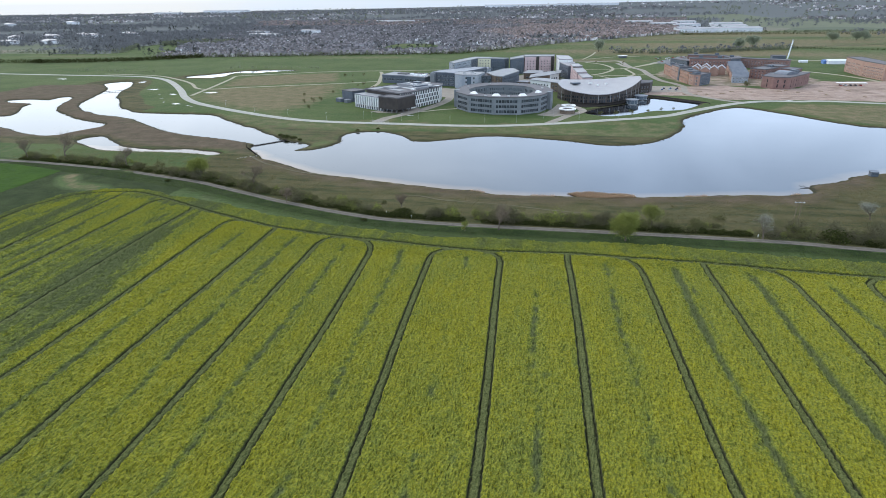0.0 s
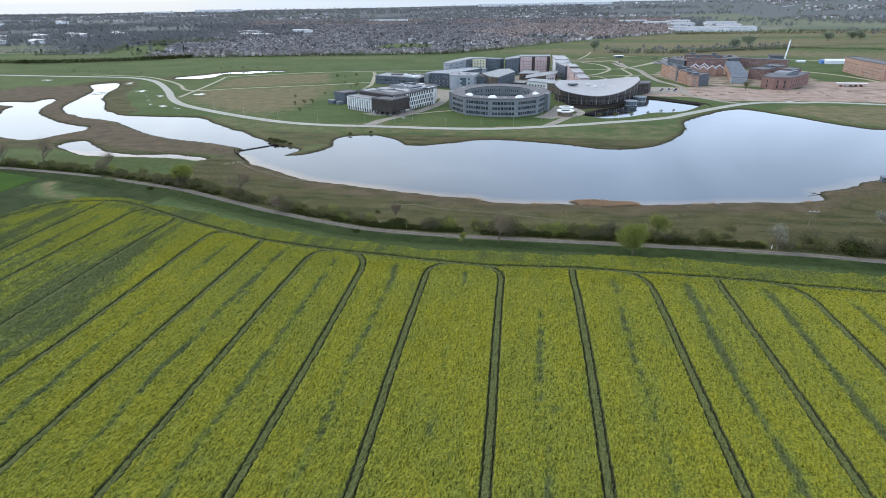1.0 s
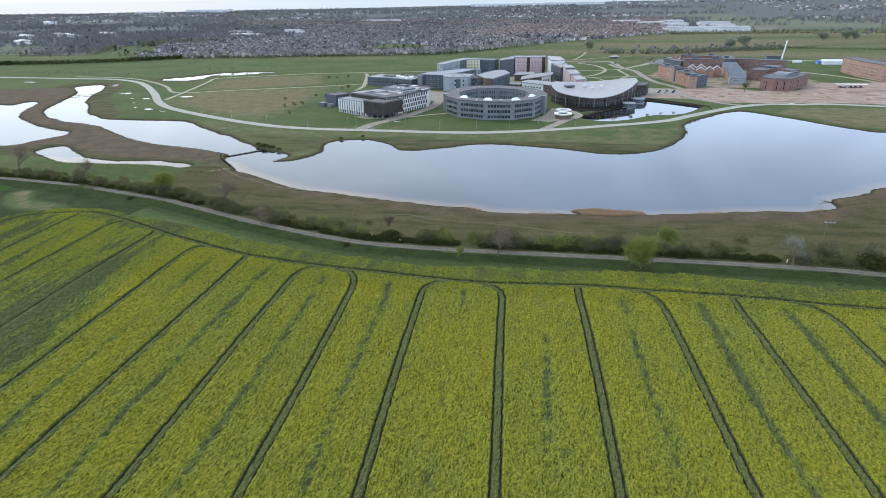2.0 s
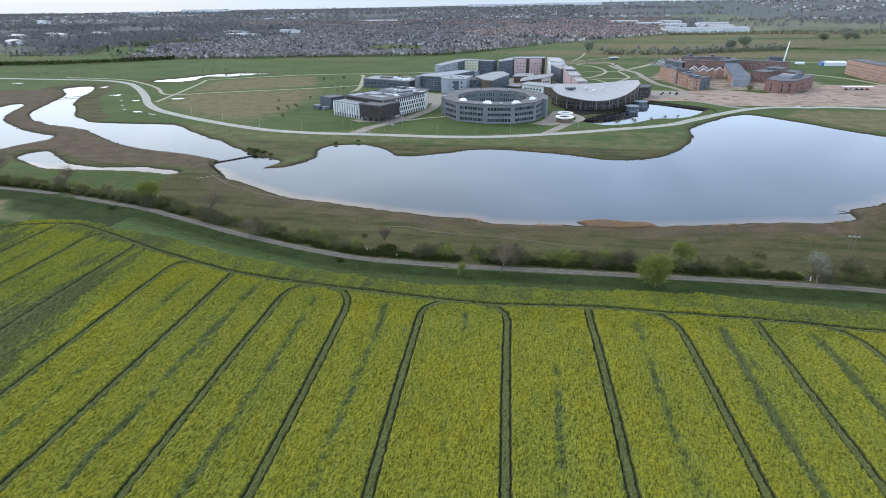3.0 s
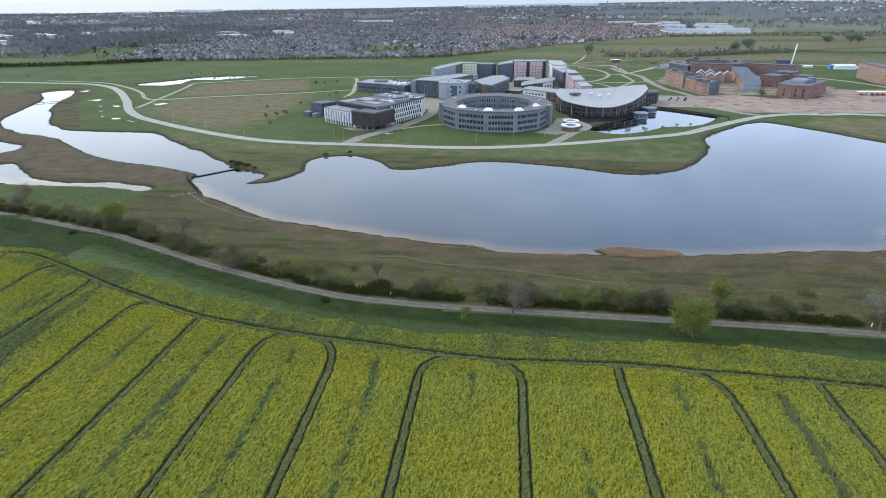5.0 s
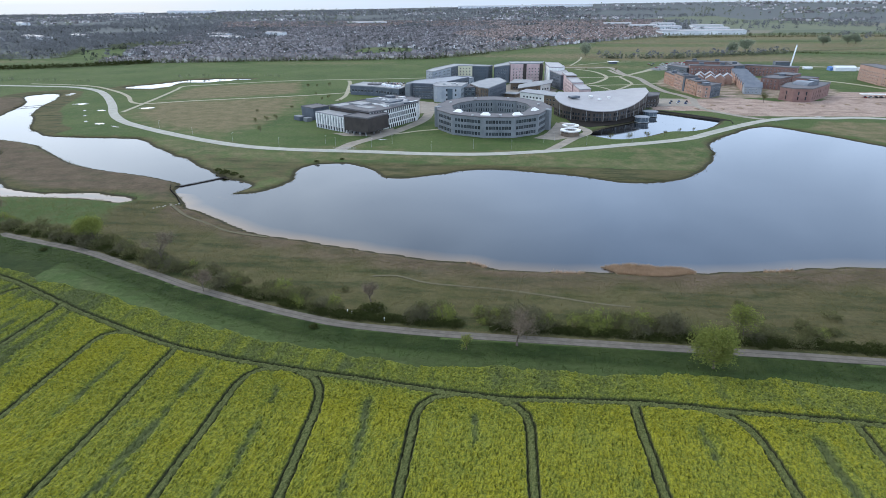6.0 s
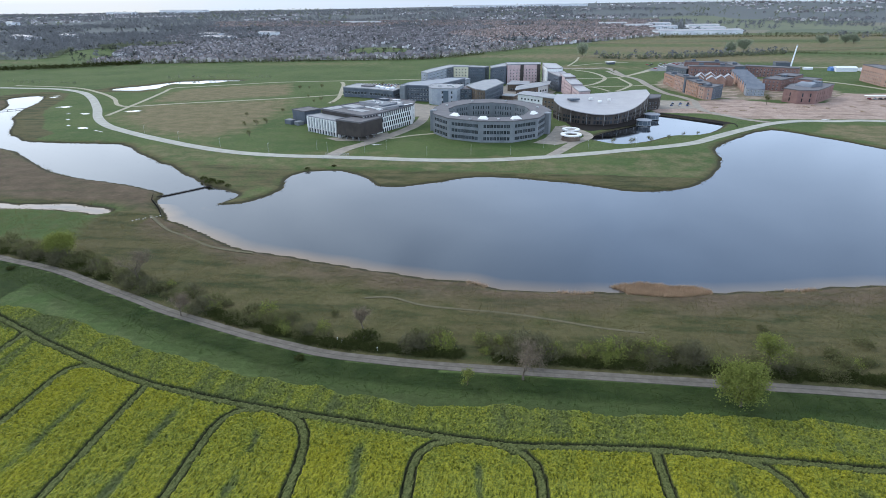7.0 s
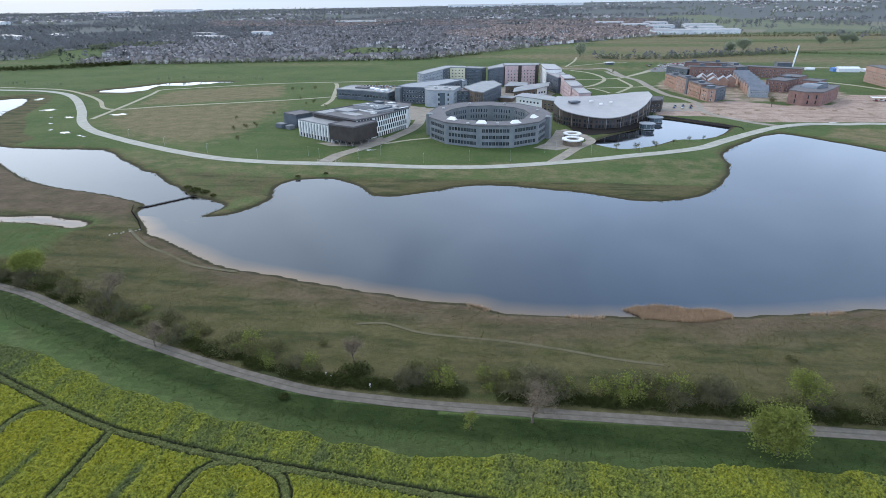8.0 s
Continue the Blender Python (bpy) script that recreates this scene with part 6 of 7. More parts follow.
SHRUBS = []
for k, (w, h, n, size, m, label) in enumerate(((3.6, 2.4, 12, 0.26, M_SCRUB, "olive-brown scrub bush in the rough meadow"), (5.0, 3.0, 13, 0.28, M_SCRUB, "broad olive-brown scrub bush in the rough meadow"),
                                               (4.0, 1.7, 12, 0.30, M_BRAMBLE, "low dark bramble thicket beside the farm track"), (3.2, 2.8, 13, 0.18, M_LEAF, "sparse willow bush in fresh green leaf"),
                                               (6.0, 3.6, 16, 1.1, M_BARETHICKET, "bare brown thicket beside the farm track"))):
    SHRUBS.append((shrub_mesh("foliage", 60 + k, w, h, n, size, m, 0.05 if k == 4 else 0.45), stem_mesh(80 + k, w, h), label))


def shrub(kind, x, y, s, turn, z=0.0):
    ob = thing("bush", x, y, z, SHRUBS[kind][2], "bush", "scrub along the farm track")
    ob.matrix_basis = pose(x, y, z, 0, 0, turn) @ Matrix.Diagonal((s, s, s * (0.8 + 0.02 * (turn % 17)), 1))
    part("foliage", SHRUBS[kind][0], None, ob)
    part("stem_clump", SHRUBS[kind][1], None, ob)


rs = random.Random(31)
track_line = flowing(TRACK, False, 2.0)
for x, y in ((-56, 227.5), (-54, 228.5)):
    shrub(2, x, y, 1.35, 40, 0)
for i in range(275):
    x = rs.uniform(-300, 170)
    k = int(np.argmin(np.abs(track_line[:, 0] - x)))
    y0 = track_line[k, 1]
    north = rs.random() < 0.985
    off = rs.choice((4.8, 5.4, 6, 6.6, 7.2, 8, 9, 10, 12)) if north else -rs.choice((4.0, 5.0, 6.0))
    kind = rs.choice((0, 0, 1, 1, 3, 4, 0, 3)) if north else rs.choice((2, 2, 0, 2))
    y = y0 + off * (1 + 0.1 * rs.random())
    if math.hypot(x - 34.5, y - 208.5) < 6 or (x > 100 and y > 228) or abs(x + 56) < 7 and off > 6:
        continue
    shrub(kind, x, y, rs.uniform(0.7, 1.35) * (0.5 if not north else 1), rs.uniform(0, 360))
# a ragged dark bramble hedge close along the north side of the track
hedge_v, hedge_f = [], []
leaf_src = SHRUBS[2][0]
leaf_v = np.array([w.co[:] for w in leaf_src.vertices])
leaf_f = np.array([p.vertices[:] for p in leaf_src.polygons])
for i in range(330):
    x = -300 + i * 1.45 + rs.uniform(-0.7, 0.7)
    if ripple_noise(np.array([x]), np.array([0.0]), 22, 85)[0] < -0.5:
        continue
    y0 = float(np.interp(x, track_line[:, 0], track_line[:, 1]))
    turn, s = rs.uniform(0, math.tau), rs.uniform(0.55, 1.05)
    c, sn = math.cos(turn) * s, math.sin(turn) * s
    hedge_f.append(leaf_f + len(leaf_v) * len(hedge_v))
    hedge_v.append(leaf_v @ np.array(((c, sn, 0), (-sn, c, 0), (0, 0, s))) + (x, y0 + rs.uniform(3.9, 6.0), 0))
tagged(new("bramble_hedge", mesh_of("bramble_hedge", np.concatenate(hedge_v), np.concatenate(hedge_f), M_BRAMBLE)), "ragged dark bramble hedge along the farm track", "hedge", kind="stuff")
# clumps of willow out in the meadow
for x, y, kind, s in ((-14, 224, 4, 1.7), (-8, 225, 4, 1.6), (3, 226, 3, 1.5), (9.3, 226.5, 3, 2.3), (21, 227.5, 3, 2.0), (15, 229, 0, 1.5), (30, 226, 4, 1.4), (-33, 225.5, 3, 1.8), (-37, 227, 3, 1.4), (-42, 225, 4, 1.1), (-86, 240, 3, 1.6), (64, 231, 0, 1.2), (75, 237, 1, 0.9),
                      (100, 228, 4, 1.2), (112, 226, 4, 1.3), (120, 222, 1, 1.5), (130, 230, 4, 1.2), (140, 236, 0, 1.3), (150, 233, 4, 1.6), (146, 222, 2, 1.6), (111, 219.5, 2, 2.2), (114, 221, 2, 1.9), (126, 219, 4, 1.7), (132, 217, 4, 1.8), (-88, 235, 3, 1.1), (-100, 243, 0, 0.9), (-150, 262, 0, 1.2), (-160, 268, 1, 1.1), (-185, 277, 0, 1.4), (-205, 284, 1, 1.2), (-245, 292, 0, 1.3), (-66, 240, 0, 0.7), (52, 243, 0, 0.7)):
    shrub(kind, x, y, s, (x * 37) % 360)
# dark water-side bushes by the footbridge and along the north shore
for x, y, s in ((-166, 366, 1.3), (-160, 364, 1.0), (-172, 371, 0.9), (-154, 360, 0.7), (-125, 394, 0.6), (-112, 400, 0.6)):
    shrub(2, x, y, s, x * 20 % 360)


def tufts(name, label, material, count, where, tall, seed, blades=4, wide=0.12):
    """Loose grass or reed: blades standing where the plan allows."""
    r = np.random.RandomState(seed)
    p = where(r, count)
    n = len(p)
    c = np.repeat(p, blades, 0) + np.concatenate([r.normal(0, 0.25, (n * blades, 2)), np.zeros((n * blades, 1))], 1)
    h = tall * r.uniform(0.5, 1.3, (n * blades, 1))
    a = r.uniform(0, math.tau, n * blades)
    side = np.stack([np.cos(a), np.sin(a), np.zeros_like(a)], 1) * wide
    lean = np.concatenate([r.normal(0, 0.35, (n * blades, 2)), np.ones((n * blades, 1))], 1) * h
    v = np.stack([c - side, c + side, c + lean], 1).reshape(-1, 3)
    return tagged(new(name, mesh_of(name, v, np.arange(len(v)).reshape(-1, 3), material)), label, "plants", kind="stuff")


def height_at(x, y):
    i = np.clip(np.searchsorted(gx, x) - 1, 0, len(gx) - 2)
    j = np.clip(np.searchsorted(gy, y) - 1, 0, len(gy) - 2)
    fx, fy = (x - gx[i]) / (gx[i + 1] - gx[i]), (y - gy[j]) / (gy[j + 1] - gy[j])
    return (GZ[j, i] * (1 - fx) + GZ[j, i + 1] * fx) * (1 - fy) + (GZ[j + 1, i] * (1 - fx) + GZ[j + 1, i + 1] * fx) * fy


def on_land(x, y):
    z = height_at(x, y)
    return np.stack([x, y, z - 0.05], 1)


def in_meadow(r, n):
    x, y = r.uniform(-310, 190, n), r.uniform(206, 345, n)
    off = y - np.interp(x, track_line[:, 0], track_line[:, 1])
    shore_y = np.interp(x, [q[0] for q in SOUTH_SHORE], [q[1] for q in SOUTH_SHORE], left=318)
    patch = ripple_noise(x, y, 8, 71) + 0.6 * ripple_noise(x, y, 2.5, 72)
    keep = (off > 2.6) & (y < shore_y + 1) & (patch > -0.6)
    p = on_land(x[keep], y[keep])
    return p[p[:, 2] > -1.0]


def in_margin(r, n):
    x, y = r.uniform(-300, 190, n), r.uniform(190, 300, n)
    off = y - np.interp(x, track_line[:, 0], track_line[:, 1])
    keep = (off < -2.6) & (off > -13)
    return on_land(x[keep], y[keep])


def at_reeds(r, n):
    """One thick bed with a ragged rim, and thin wisps along the shore."""
    a, q = r.uniform(0, math.tau, n), r.uniform(0, 1, n) ** 0.62
    ragged = 1 + 0.3 * ripple_noise(np.cos(a) * 3, np.sin(a) * 3, 1, 73)
    bx, by = 31 + 13.5 * q * ragged * np.cos(a), 265.5 + 4.6 * q * ragged * np.sin(a)
    wx = r.uniform(-30, 135, n)
    wy = np.interp(wx, [p[0] for p in SOUTH_SHORE], [p[1] for p in SOUTH_SHORE]) - np.abs(r.normal(0, 1.3, n))
    wisp = (r.uniform(0, 1, n) < 0.25) & (ripple_noise(wx, wy * 0, 7, 73) > 0.2)
    x, y = np.where(wisp, wx, bx), np.where(wisp, wy, by)
    return np.stack([x, y, np.maximum(height_at(x, y), -1.3) - 0.1], 1)


M_RUSH = leaf_material("bank_rush_blades", (0.085, 0.078, 0.034), (0.15, 0.13, 0.06), 4)
tufts("meadow_grass", "rough olive and straw-coloured meadow grass", M_GRASS, 110000, in_meadow, 0.26, 41, 3, 0.10)
tufts("margin_grass", "dark green uncut grass between crop and track", M_SEDGE, 90000, in_margin, 0.3, 42, 3, 0.10)
tufts("reeds", "straw-coloured dry reeds at the water's edge", M_REED, 7000, at_reeds, 1.05, 43, 4, 0.06)


shore_line = np.concatenate([flowing(CHANNEL_NORTH, False, 1.0), flowing(CHANNEL_SOUTH, False, 1.0), flowing(NORTH_SHORE[8:], False, 1.0), flowing(LONG_POND, True, 1.0), flowing(WEST_POND, True, 1.0)])


def at_banks(r, n):
    p = shore_line[r.randint(0, len(shore_line), n)] + r.normal(0, 0.9, (n, 2))
    p = p[ripple_noise(p[:, 0], p[:, 1], 9, 74) > 0.05]
    z = height_at(p[:, 0], p[:, 1])
    return np.column_stack([p, np.maximum(z, -1.2)])


tufts("bank_rushes", "brown and dark green rushes along the pond banks", M_RUSH, 3600, at_banks, 0.45, 44, 4, 0.08)

# ---- saplings on the campus lawns ----
young = thing("sapling", -200, 560, 0, "young tree with a stake on the lawn", "tree", "young trees on the lawns")
v, f, tips = limb_mesh(3, 3.2, 0.7, 2)
part("trunk", mesh_of("trunk", v, f, M_BARK), None, young)
lv, lf = leaf_cards(tips, 9, 0.35, 0.26, 5)
part("crown", mesh_of("crown", lv, lf, M_SCRUB), None, young)
rs = random.Random(5)
for x, y in [(-206, 500), (-200, 506), (-195, 512), (-222, 540), (-178, 545), (-172, 560), (-166, 548), (-160, 565), (-190, 610), (-185, 616), (-205, 640), (-170, 600), (-150, 590), (-230, 690), (-222, 696), (-210, 700), (-150, 720), (-190, 470),
             (58, 462), (70, 468), (84, 480), (96, 490), (106, 494), (47, 464), (110, 860), (75, 870), (40, 830), (50, 790)]:
    copy_thing(young, pose(x, y, 0, 0, 0, rs.uniform(0, 360)) @ Matrix.Scale(rs.uniform(0.7, 1.35), 4))

# ---- the town and country beyond ----
def house_set(rs, spots):
    """Gabled houses at (x, y, turn, long, deep, eaves, rise): walls and roofs as arrays."""
    wv, wf, rv, rf = [], [], [], []
    for x, y, turn, a, d, e, rise in spots:
        c, s = math.cos(turn), math.sin(turn)
        R = np.array(((c, s, 0), (-s, c, 0), (0, 0, 1)))
        z = float(height_at(np.array([x]), np.array([y]))[0])
        o = np.array((x, y, z))
        w = np.array(((-a, -d, -1), (a, -d, -1), (a, d, -1), (-a, d, -1), (-a, -d, e), (a, -d, e), (a, d, e), (-a, d, e), (-a, 0, e + rise), (a, 0, e + rise))) @ R + o
        k = len(wv) * 10
        wv.append(w)
        wf += [(k, k + 1, k + 5), (k, k + 5, k + 4), (k + 2, k + 3, k + 7), (k + 2, k + 7, k + 6), (k + 1, k + 2, k + 6), (k + 1, k + 6, k + 5), (k + 5, k + 6, k + 9), (k + 3, k, k + 4), (k + 3, k + 4, k + 7), (k + 7, k + 4, k + 8)]
        r = np.array(((-a - 0.3, -d - 0.4, e - 0.2), (a + 0.3, -d - 0.4, e - 0.2), (a + 0.3, 0, e + rise + 0.15), (-a - 0.3, 0, e + rise + 0.15), (a + 0.3, d + 0.4, e - 0.2), (-a - 0.3, d + 0.4, e - 0.2),
                      (a * 0.6, -0.4, e + rise - 0.4), (a * 0.6 + 0.9, -0.4, e + rise - 0.4), (a * 0.6 + 0.9, 0.4, e + rise - 0.4), (a * 0.6, 0.4, e + rise - 0.4),
                      (a * 0.6, -0.4, e + rise + 1.1), (a * 0.6 + 0.9, -0.4, e + rise + 1.1), (a * 0.6 + 0.9, 0.4, e + rise + 1.1), (a * 0.6, 0.4, e + rise + 1.1))) @ R + o
        k = len(rv) * 14
        rv.append(r)
        rf += [(k, k + 1, k + 2, k + 3), (k + 3, k + 2, k + 4, k + 5), (k + 6, k + 7, k + 11, k + 10), (k + 7, k + 8, k + 12, k + 11), (k + 8, k + 9, k + 13, k + 12), (k + 9, k + 6, k + 10, k + 13), (k + 10, k + 11, k + 12, k + 13)]
    return np.concatenate(wv), np.array(wf), np.concatenate(rv), np.array(rf)


FRONT_EDGE = [(-1100, 1250), (-820, 1060), (-640, 945), (-450, 975), (-151, 1040), (22, 1268), (200, 1480), (420, 1750)]


def front_y(x):
    return np.interp(x, [p[0] for p in FRONT_EDGE], [p[1] for p in FRONT_EDGE])


rs = random.Random(77)
near_spots, grey_spots, red_spots = [], [], []
for row in range(84):
    off = (row // 2) * 43 + (row % 2) * 16 + rs.uniform(-1, 1)
    x = -660 - off * 0.35
    while x < 330 + off * 0.25:
        x += rs.uniform(7.2, 10.4)
        if rs.random() < 0.05:
            x += rs.uniform(10, 26)
        y = front_y(np.clip(x, -640, 420)) + off + 9 * math.sin(x * 0.013 + row // 2) + rs.uniform(-1.2, 1.2)
        if y > 2750 or ripple_noise(np.array([x]), np.array([y]), 130, 78)[0] > (0.55 if row > 2 else 0.8):
            continue
        if any(inside(np.array(p, float), np.array([x]), np.array([y]))[0] for p in (TOWN_GREEN, WEST_PASTURE)):
            continue
        turn = -math.atan2(float(front_y(np.clip(x + 10, -640, 420)) - front_y(np.clip(x - 10, -640, 420))), 20) + rs.choice((0, 0, 0, math.pi / 2)) + rs.uniform(-0.05, 0.05)
        spot = (x, y, turn, rs.uniform(2.6, 4.2), rs.uniform(2.5, 3.6), rs.uniform(4.0, 5.4), rs.uniform(1.7, 2.7))
        if row < 3 and x < 60:
            near_spots.append(spot)
        elif (x > -120 + 60 * math.sin(y * 0.01) and y > 1330) or y > 2150:
            red_spots.append(spot)
        else:
            grey_spots.append(spot)
village = []
for _ in range(75):
    vx, vy = rs.uniform(-3800, 2400), rs.uniform(2600, 4700)
    for _ in range(rs.randint(10, 34)):
        village.append((vx + rs.gauss(0, 90), vy + rs.gauss(0, 60), rs.uniform(0, 3.1), rs.uniform(5, 11), rs.uniform(4, 6), rs.uniform(5, 8), rs.uniform(2, 3.5)))
village = [v for v in village if v[1] < 4850]
for name, spots, roof_mat, label in (("village_houses", village, M_HOUSEROOF, "pale scattered buildings far off among trees"), ("town_houses", grey_spots, M_HOUSEROOF, "close rows of grey-roofed suburban houses"), ("town_houses", red_spots, M_TILEROOF, "close rows of red-roofed suburban houses")):
    wv, wf, rv, rf = house_set(rs, spots)
    town = thing(name, 0, 0, 0, label, "houses", kind="stuff")
    part("walls", mesh_of("walls", wv, wf, M_HOUSEWALL), None, town)
    part("roofs", mesh_of("roofs", rv, rf, roof_mat), None, town)

# the nearest rows stand as houses of their own
wv, wf, rv, rf = house_set(rs, [(0, 0, 0, 5.2, 4.2, 5.2, 2.5)])
HOUSE_WALL, HOUSE_ROOF = mesh_of("wall", wv, wf, M_HOUSEWALL), mesh_of("roof", rv[:6], rf[:2], M_HOUSEROOF)
HOUSE_STACK = mesh_of("chimney", rv[6:], rf[2:] - 6, M_BRICK)
HOUSE_WALL.materials[0] = surface("house_render", (0.20, 0.165, 0.155), (0.44, 0.42, 0.40), 8, 0.9, bump=0, vary=0.6)
HOUSE_ROOF.materials[0] = surface("house_slates", (0.085, 0.080, 0.085), (0.17, 0.158, 0.162), 8, 0.7, bump=0, vary=0.5)
for x, y, turn, a, d, e, rise in near_spots[:300]:
    h = thing("house", x, y, 0, "small grey-roofed suburban house on the town's edge", "house", "houses on the town's edge")
    h.matrix_basis = pose(x, y, 0, 0, 0, -math.degrees(turn)) @ Matrix.Diagonal((a / 5.2, d / 4.2, e / 5.2, 1))
    part("wall", HOUSE_WALL, None, h)
    part("chimney", HOUSE_STACK, None, part("roof", HOUSE_ROOF, None, h))


def far_trees(name, label, material, spots, seed, cards=18):
    """Woods and hedges far off: for each tree a loose crown of leaf clumps with gaps."""
    r = np.random.RandomState(seed)
    p = np.array([s[:2] for s in spots], float)
    h = np.array([s[2] for s in spots], float)
    z = height_at(p[:, 0], p[:, 1])
    n = len(p)
    c = np.repeat(np.column_stack([p, z]), cards, 0)
    hh = np.repeat(h, cards)
    a, rad = r.uniform(0, math.tau, n * cards), np.sqrt(r.uniform(0, 1, n * cards))
    t = r.uniform(0.12, 1.0, n * cards)
    w = hh * 0.42 * np.sqrt(np.clip(1.05 - (2 * t - 0.9) ** 2, 0.05, 1)) * rad
    c = c + np.stack([w * np.cos(a), w * np.sin(a), t * hh], 1)
    d1, d2 = r.normal(0, 1, (n * cards, 3)), r.normal(0, 1, (n * cards, 3))
    d1 /= np.linalg.norm(d1, axis=1)[:, None]
    d2 /= np.linalg.norm(d2, axis=1)[:, None]
    s = (hh * 0.215 * r.uniform(0.6, 1.3, n * cards))[:, None]
    v = np.stack([c - d1 * s, c + d2 * s, c + d1 * s], 1).reshape(-1, 3)
    return tagged(new(name, mesh_of(name, v, np.arange(len(v)).reshape(-1, 3), material)), label, "trees", kind="stuff")


rs = random.Random(91)


def scatter(n, x0, x1, y0, y1, h0, h1, gate=None):
    out = []
    for _ in range(n):
        x, y = rs.uniform(x0, x1), rs.uniform(y0, y1)
        if gate is None or gate(x, y):
            out.append((x, y, rs.uniform(h0, h1)))
    return out


def hedge(points, gap, h0, h1, wide=3.0):
    line = flowing(points, False, gap)
    return [(x + rs.uniform(-wide, wide), y + rs.uniform(-wide, wide), rs.uniform(h0, h1)) for x, y in line]


clump = lambda size, seed, level: (lambda x, y: ripple_noise(np.array([x]), np.array([y]), size, seed)[0] > level)
in_town = lambda x, y: y > front_y(min(max(x, -640), 420)) + 15
bare, green = [], []
in_pasture = lambda x, y: any(inside(np.array(p, float), np.array([x]), np.array([y]))[0] for p in (WEST_PASTURE, TOWN_GREEN))
bare += scatter(7500, -1000, 600, 950, 2700, 4, 8, lambda x, y: in_town(x, y) and not in_pasture(x, y))
green += scatter(420, -830, -690, 1225, 1330, 6, 9)
bare += scatter(900, -900, 500, 1000, 2600, 8, 14, lambda x, y: in_town(x, y) and clump(130, 78, 0.45)(x, y))
bare += scatter(7000, -2400, -620, 1180, 2300, 8, 13, lambda x, y: clump(160, 79, -0.2)(x, y) and not in_pasture(x, y))
bare += scatter(900, -960, -640, 960, 1200, 6, 11, lambda x, y: not in_pasture(x, y) and (abs(y - 1056 - (x + 858) * 2.3) < 28 or y - 1180 - (x + 860) * 0.4 > 0))
bare += scatter(14000, -4500, 300, 2050, 4500, 8, 13, clump(260, 80, -0.4))
bare += scatter(6000, 200, 2900, 2050, 4500, 8, 13, clump(260, 80, 0.22))
bare += scatter(3500, -4500, 2900, 4300, 4850, 4, 7, clump(260, 80, -0.4))
bare += scatter(420, 700, 1300, 1500, 2050, 9, 14, clump(120, 83, 0.0))
bare += scatter(700, 500, 2400, 1150, 2500, 9, 15, clump(180, 81, 0.35))
lines = hedge([(-1400, 850), (-845, 838), (-767, 841), (-707, 853), (-631, 883), (-577, 924), (-560, 945)], 1.2, 4.4, 6.4, 0.8)
green += hedge([(-640, 932), (-450, 960), (-300, 990), (-151, 1022), (-60, 1120), (10, 1240), (120, 1400), (330, 1560)], 6, 3, 9, 4)
green += hedge([(120, 1040), (220, 1040), (300, 1075), (420, 1130)], 1.3, 3, 7, 7)
bare += hedge([(120, 1050), (220, 1050), (300, 1085), (420, 1140)], 5, 5, 12, 8)
green += hedge([(340, 1640), (600, 1660), (900, 1690), (1400, 1660)], 2.2, 3, 7, 5)
green += hedge([(420, 1150), (700, 1260), (1000, 1340), (1500, 1400)], 1.6, 1.6, 2.8, 1)
green += hedge([(60, 1330), (400, 1400), (800, 1440)], 1.8, 1.5, 2.6, 1)
green += scatter(2500, -4500, 3000, 2200, 4800, 9, 16, clump(300, 82, 0.1))
green += hedge([(-420, 770), (-340, 790), (-300, 785)], 5, 2, 4, 5) + hedge([(-620, 735), (-560, 728), (-500, 722)], 6, 2, 4, 4)
green += hedge([(-310, 1080), (-250, 1082), (-185, 1080)], 5, 3, 6, 3) + hedge([(-1100, 1025), (-830, 1010), (-775, 1030), (-850, 1190)], 4, 4, 8, 3)
far_trees("bare_woods", "leafless woods and garden trees coloured hazy grey", M_WOOD, bare, 92)
lines += hedge([(-640, 932), (-450, 960), (-300, 990), (-151, 1022), (-60, 1120)], 2.2, 2.4, 4.4, 1.5) + hedge([(420, 1150), (560, 1105), (800, 1120), (1200, 1100)], 2.2, 2, 3.4, 1) + hedge([(330, 1560), (800, 1590), (1500, 1560)], 3, 3, 5, 1.5)
garden = scatter(1700, -900, 500, 950, 2500, 5, 10, in_town) + scatter(160, -1800, -700, 1200, 2200, 7, 12)
far_trees("garden_trees", "dark evergreen garden trees among the houses", M_DARKTREE, garden, 95)
far_trees("field_hedges", "dark clipped hedges between fields", M_BRAMBLE, lines, 94, 24)
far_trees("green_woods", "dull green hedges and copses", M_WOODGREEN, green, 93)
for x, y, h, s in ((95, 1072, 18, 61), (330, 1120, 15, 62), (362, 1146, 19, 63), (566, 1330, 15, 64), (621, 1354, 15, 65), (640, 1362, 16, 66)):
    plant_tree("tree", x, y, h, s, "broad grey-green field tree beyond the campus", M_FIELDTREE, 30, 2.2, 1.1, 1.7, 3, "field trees")


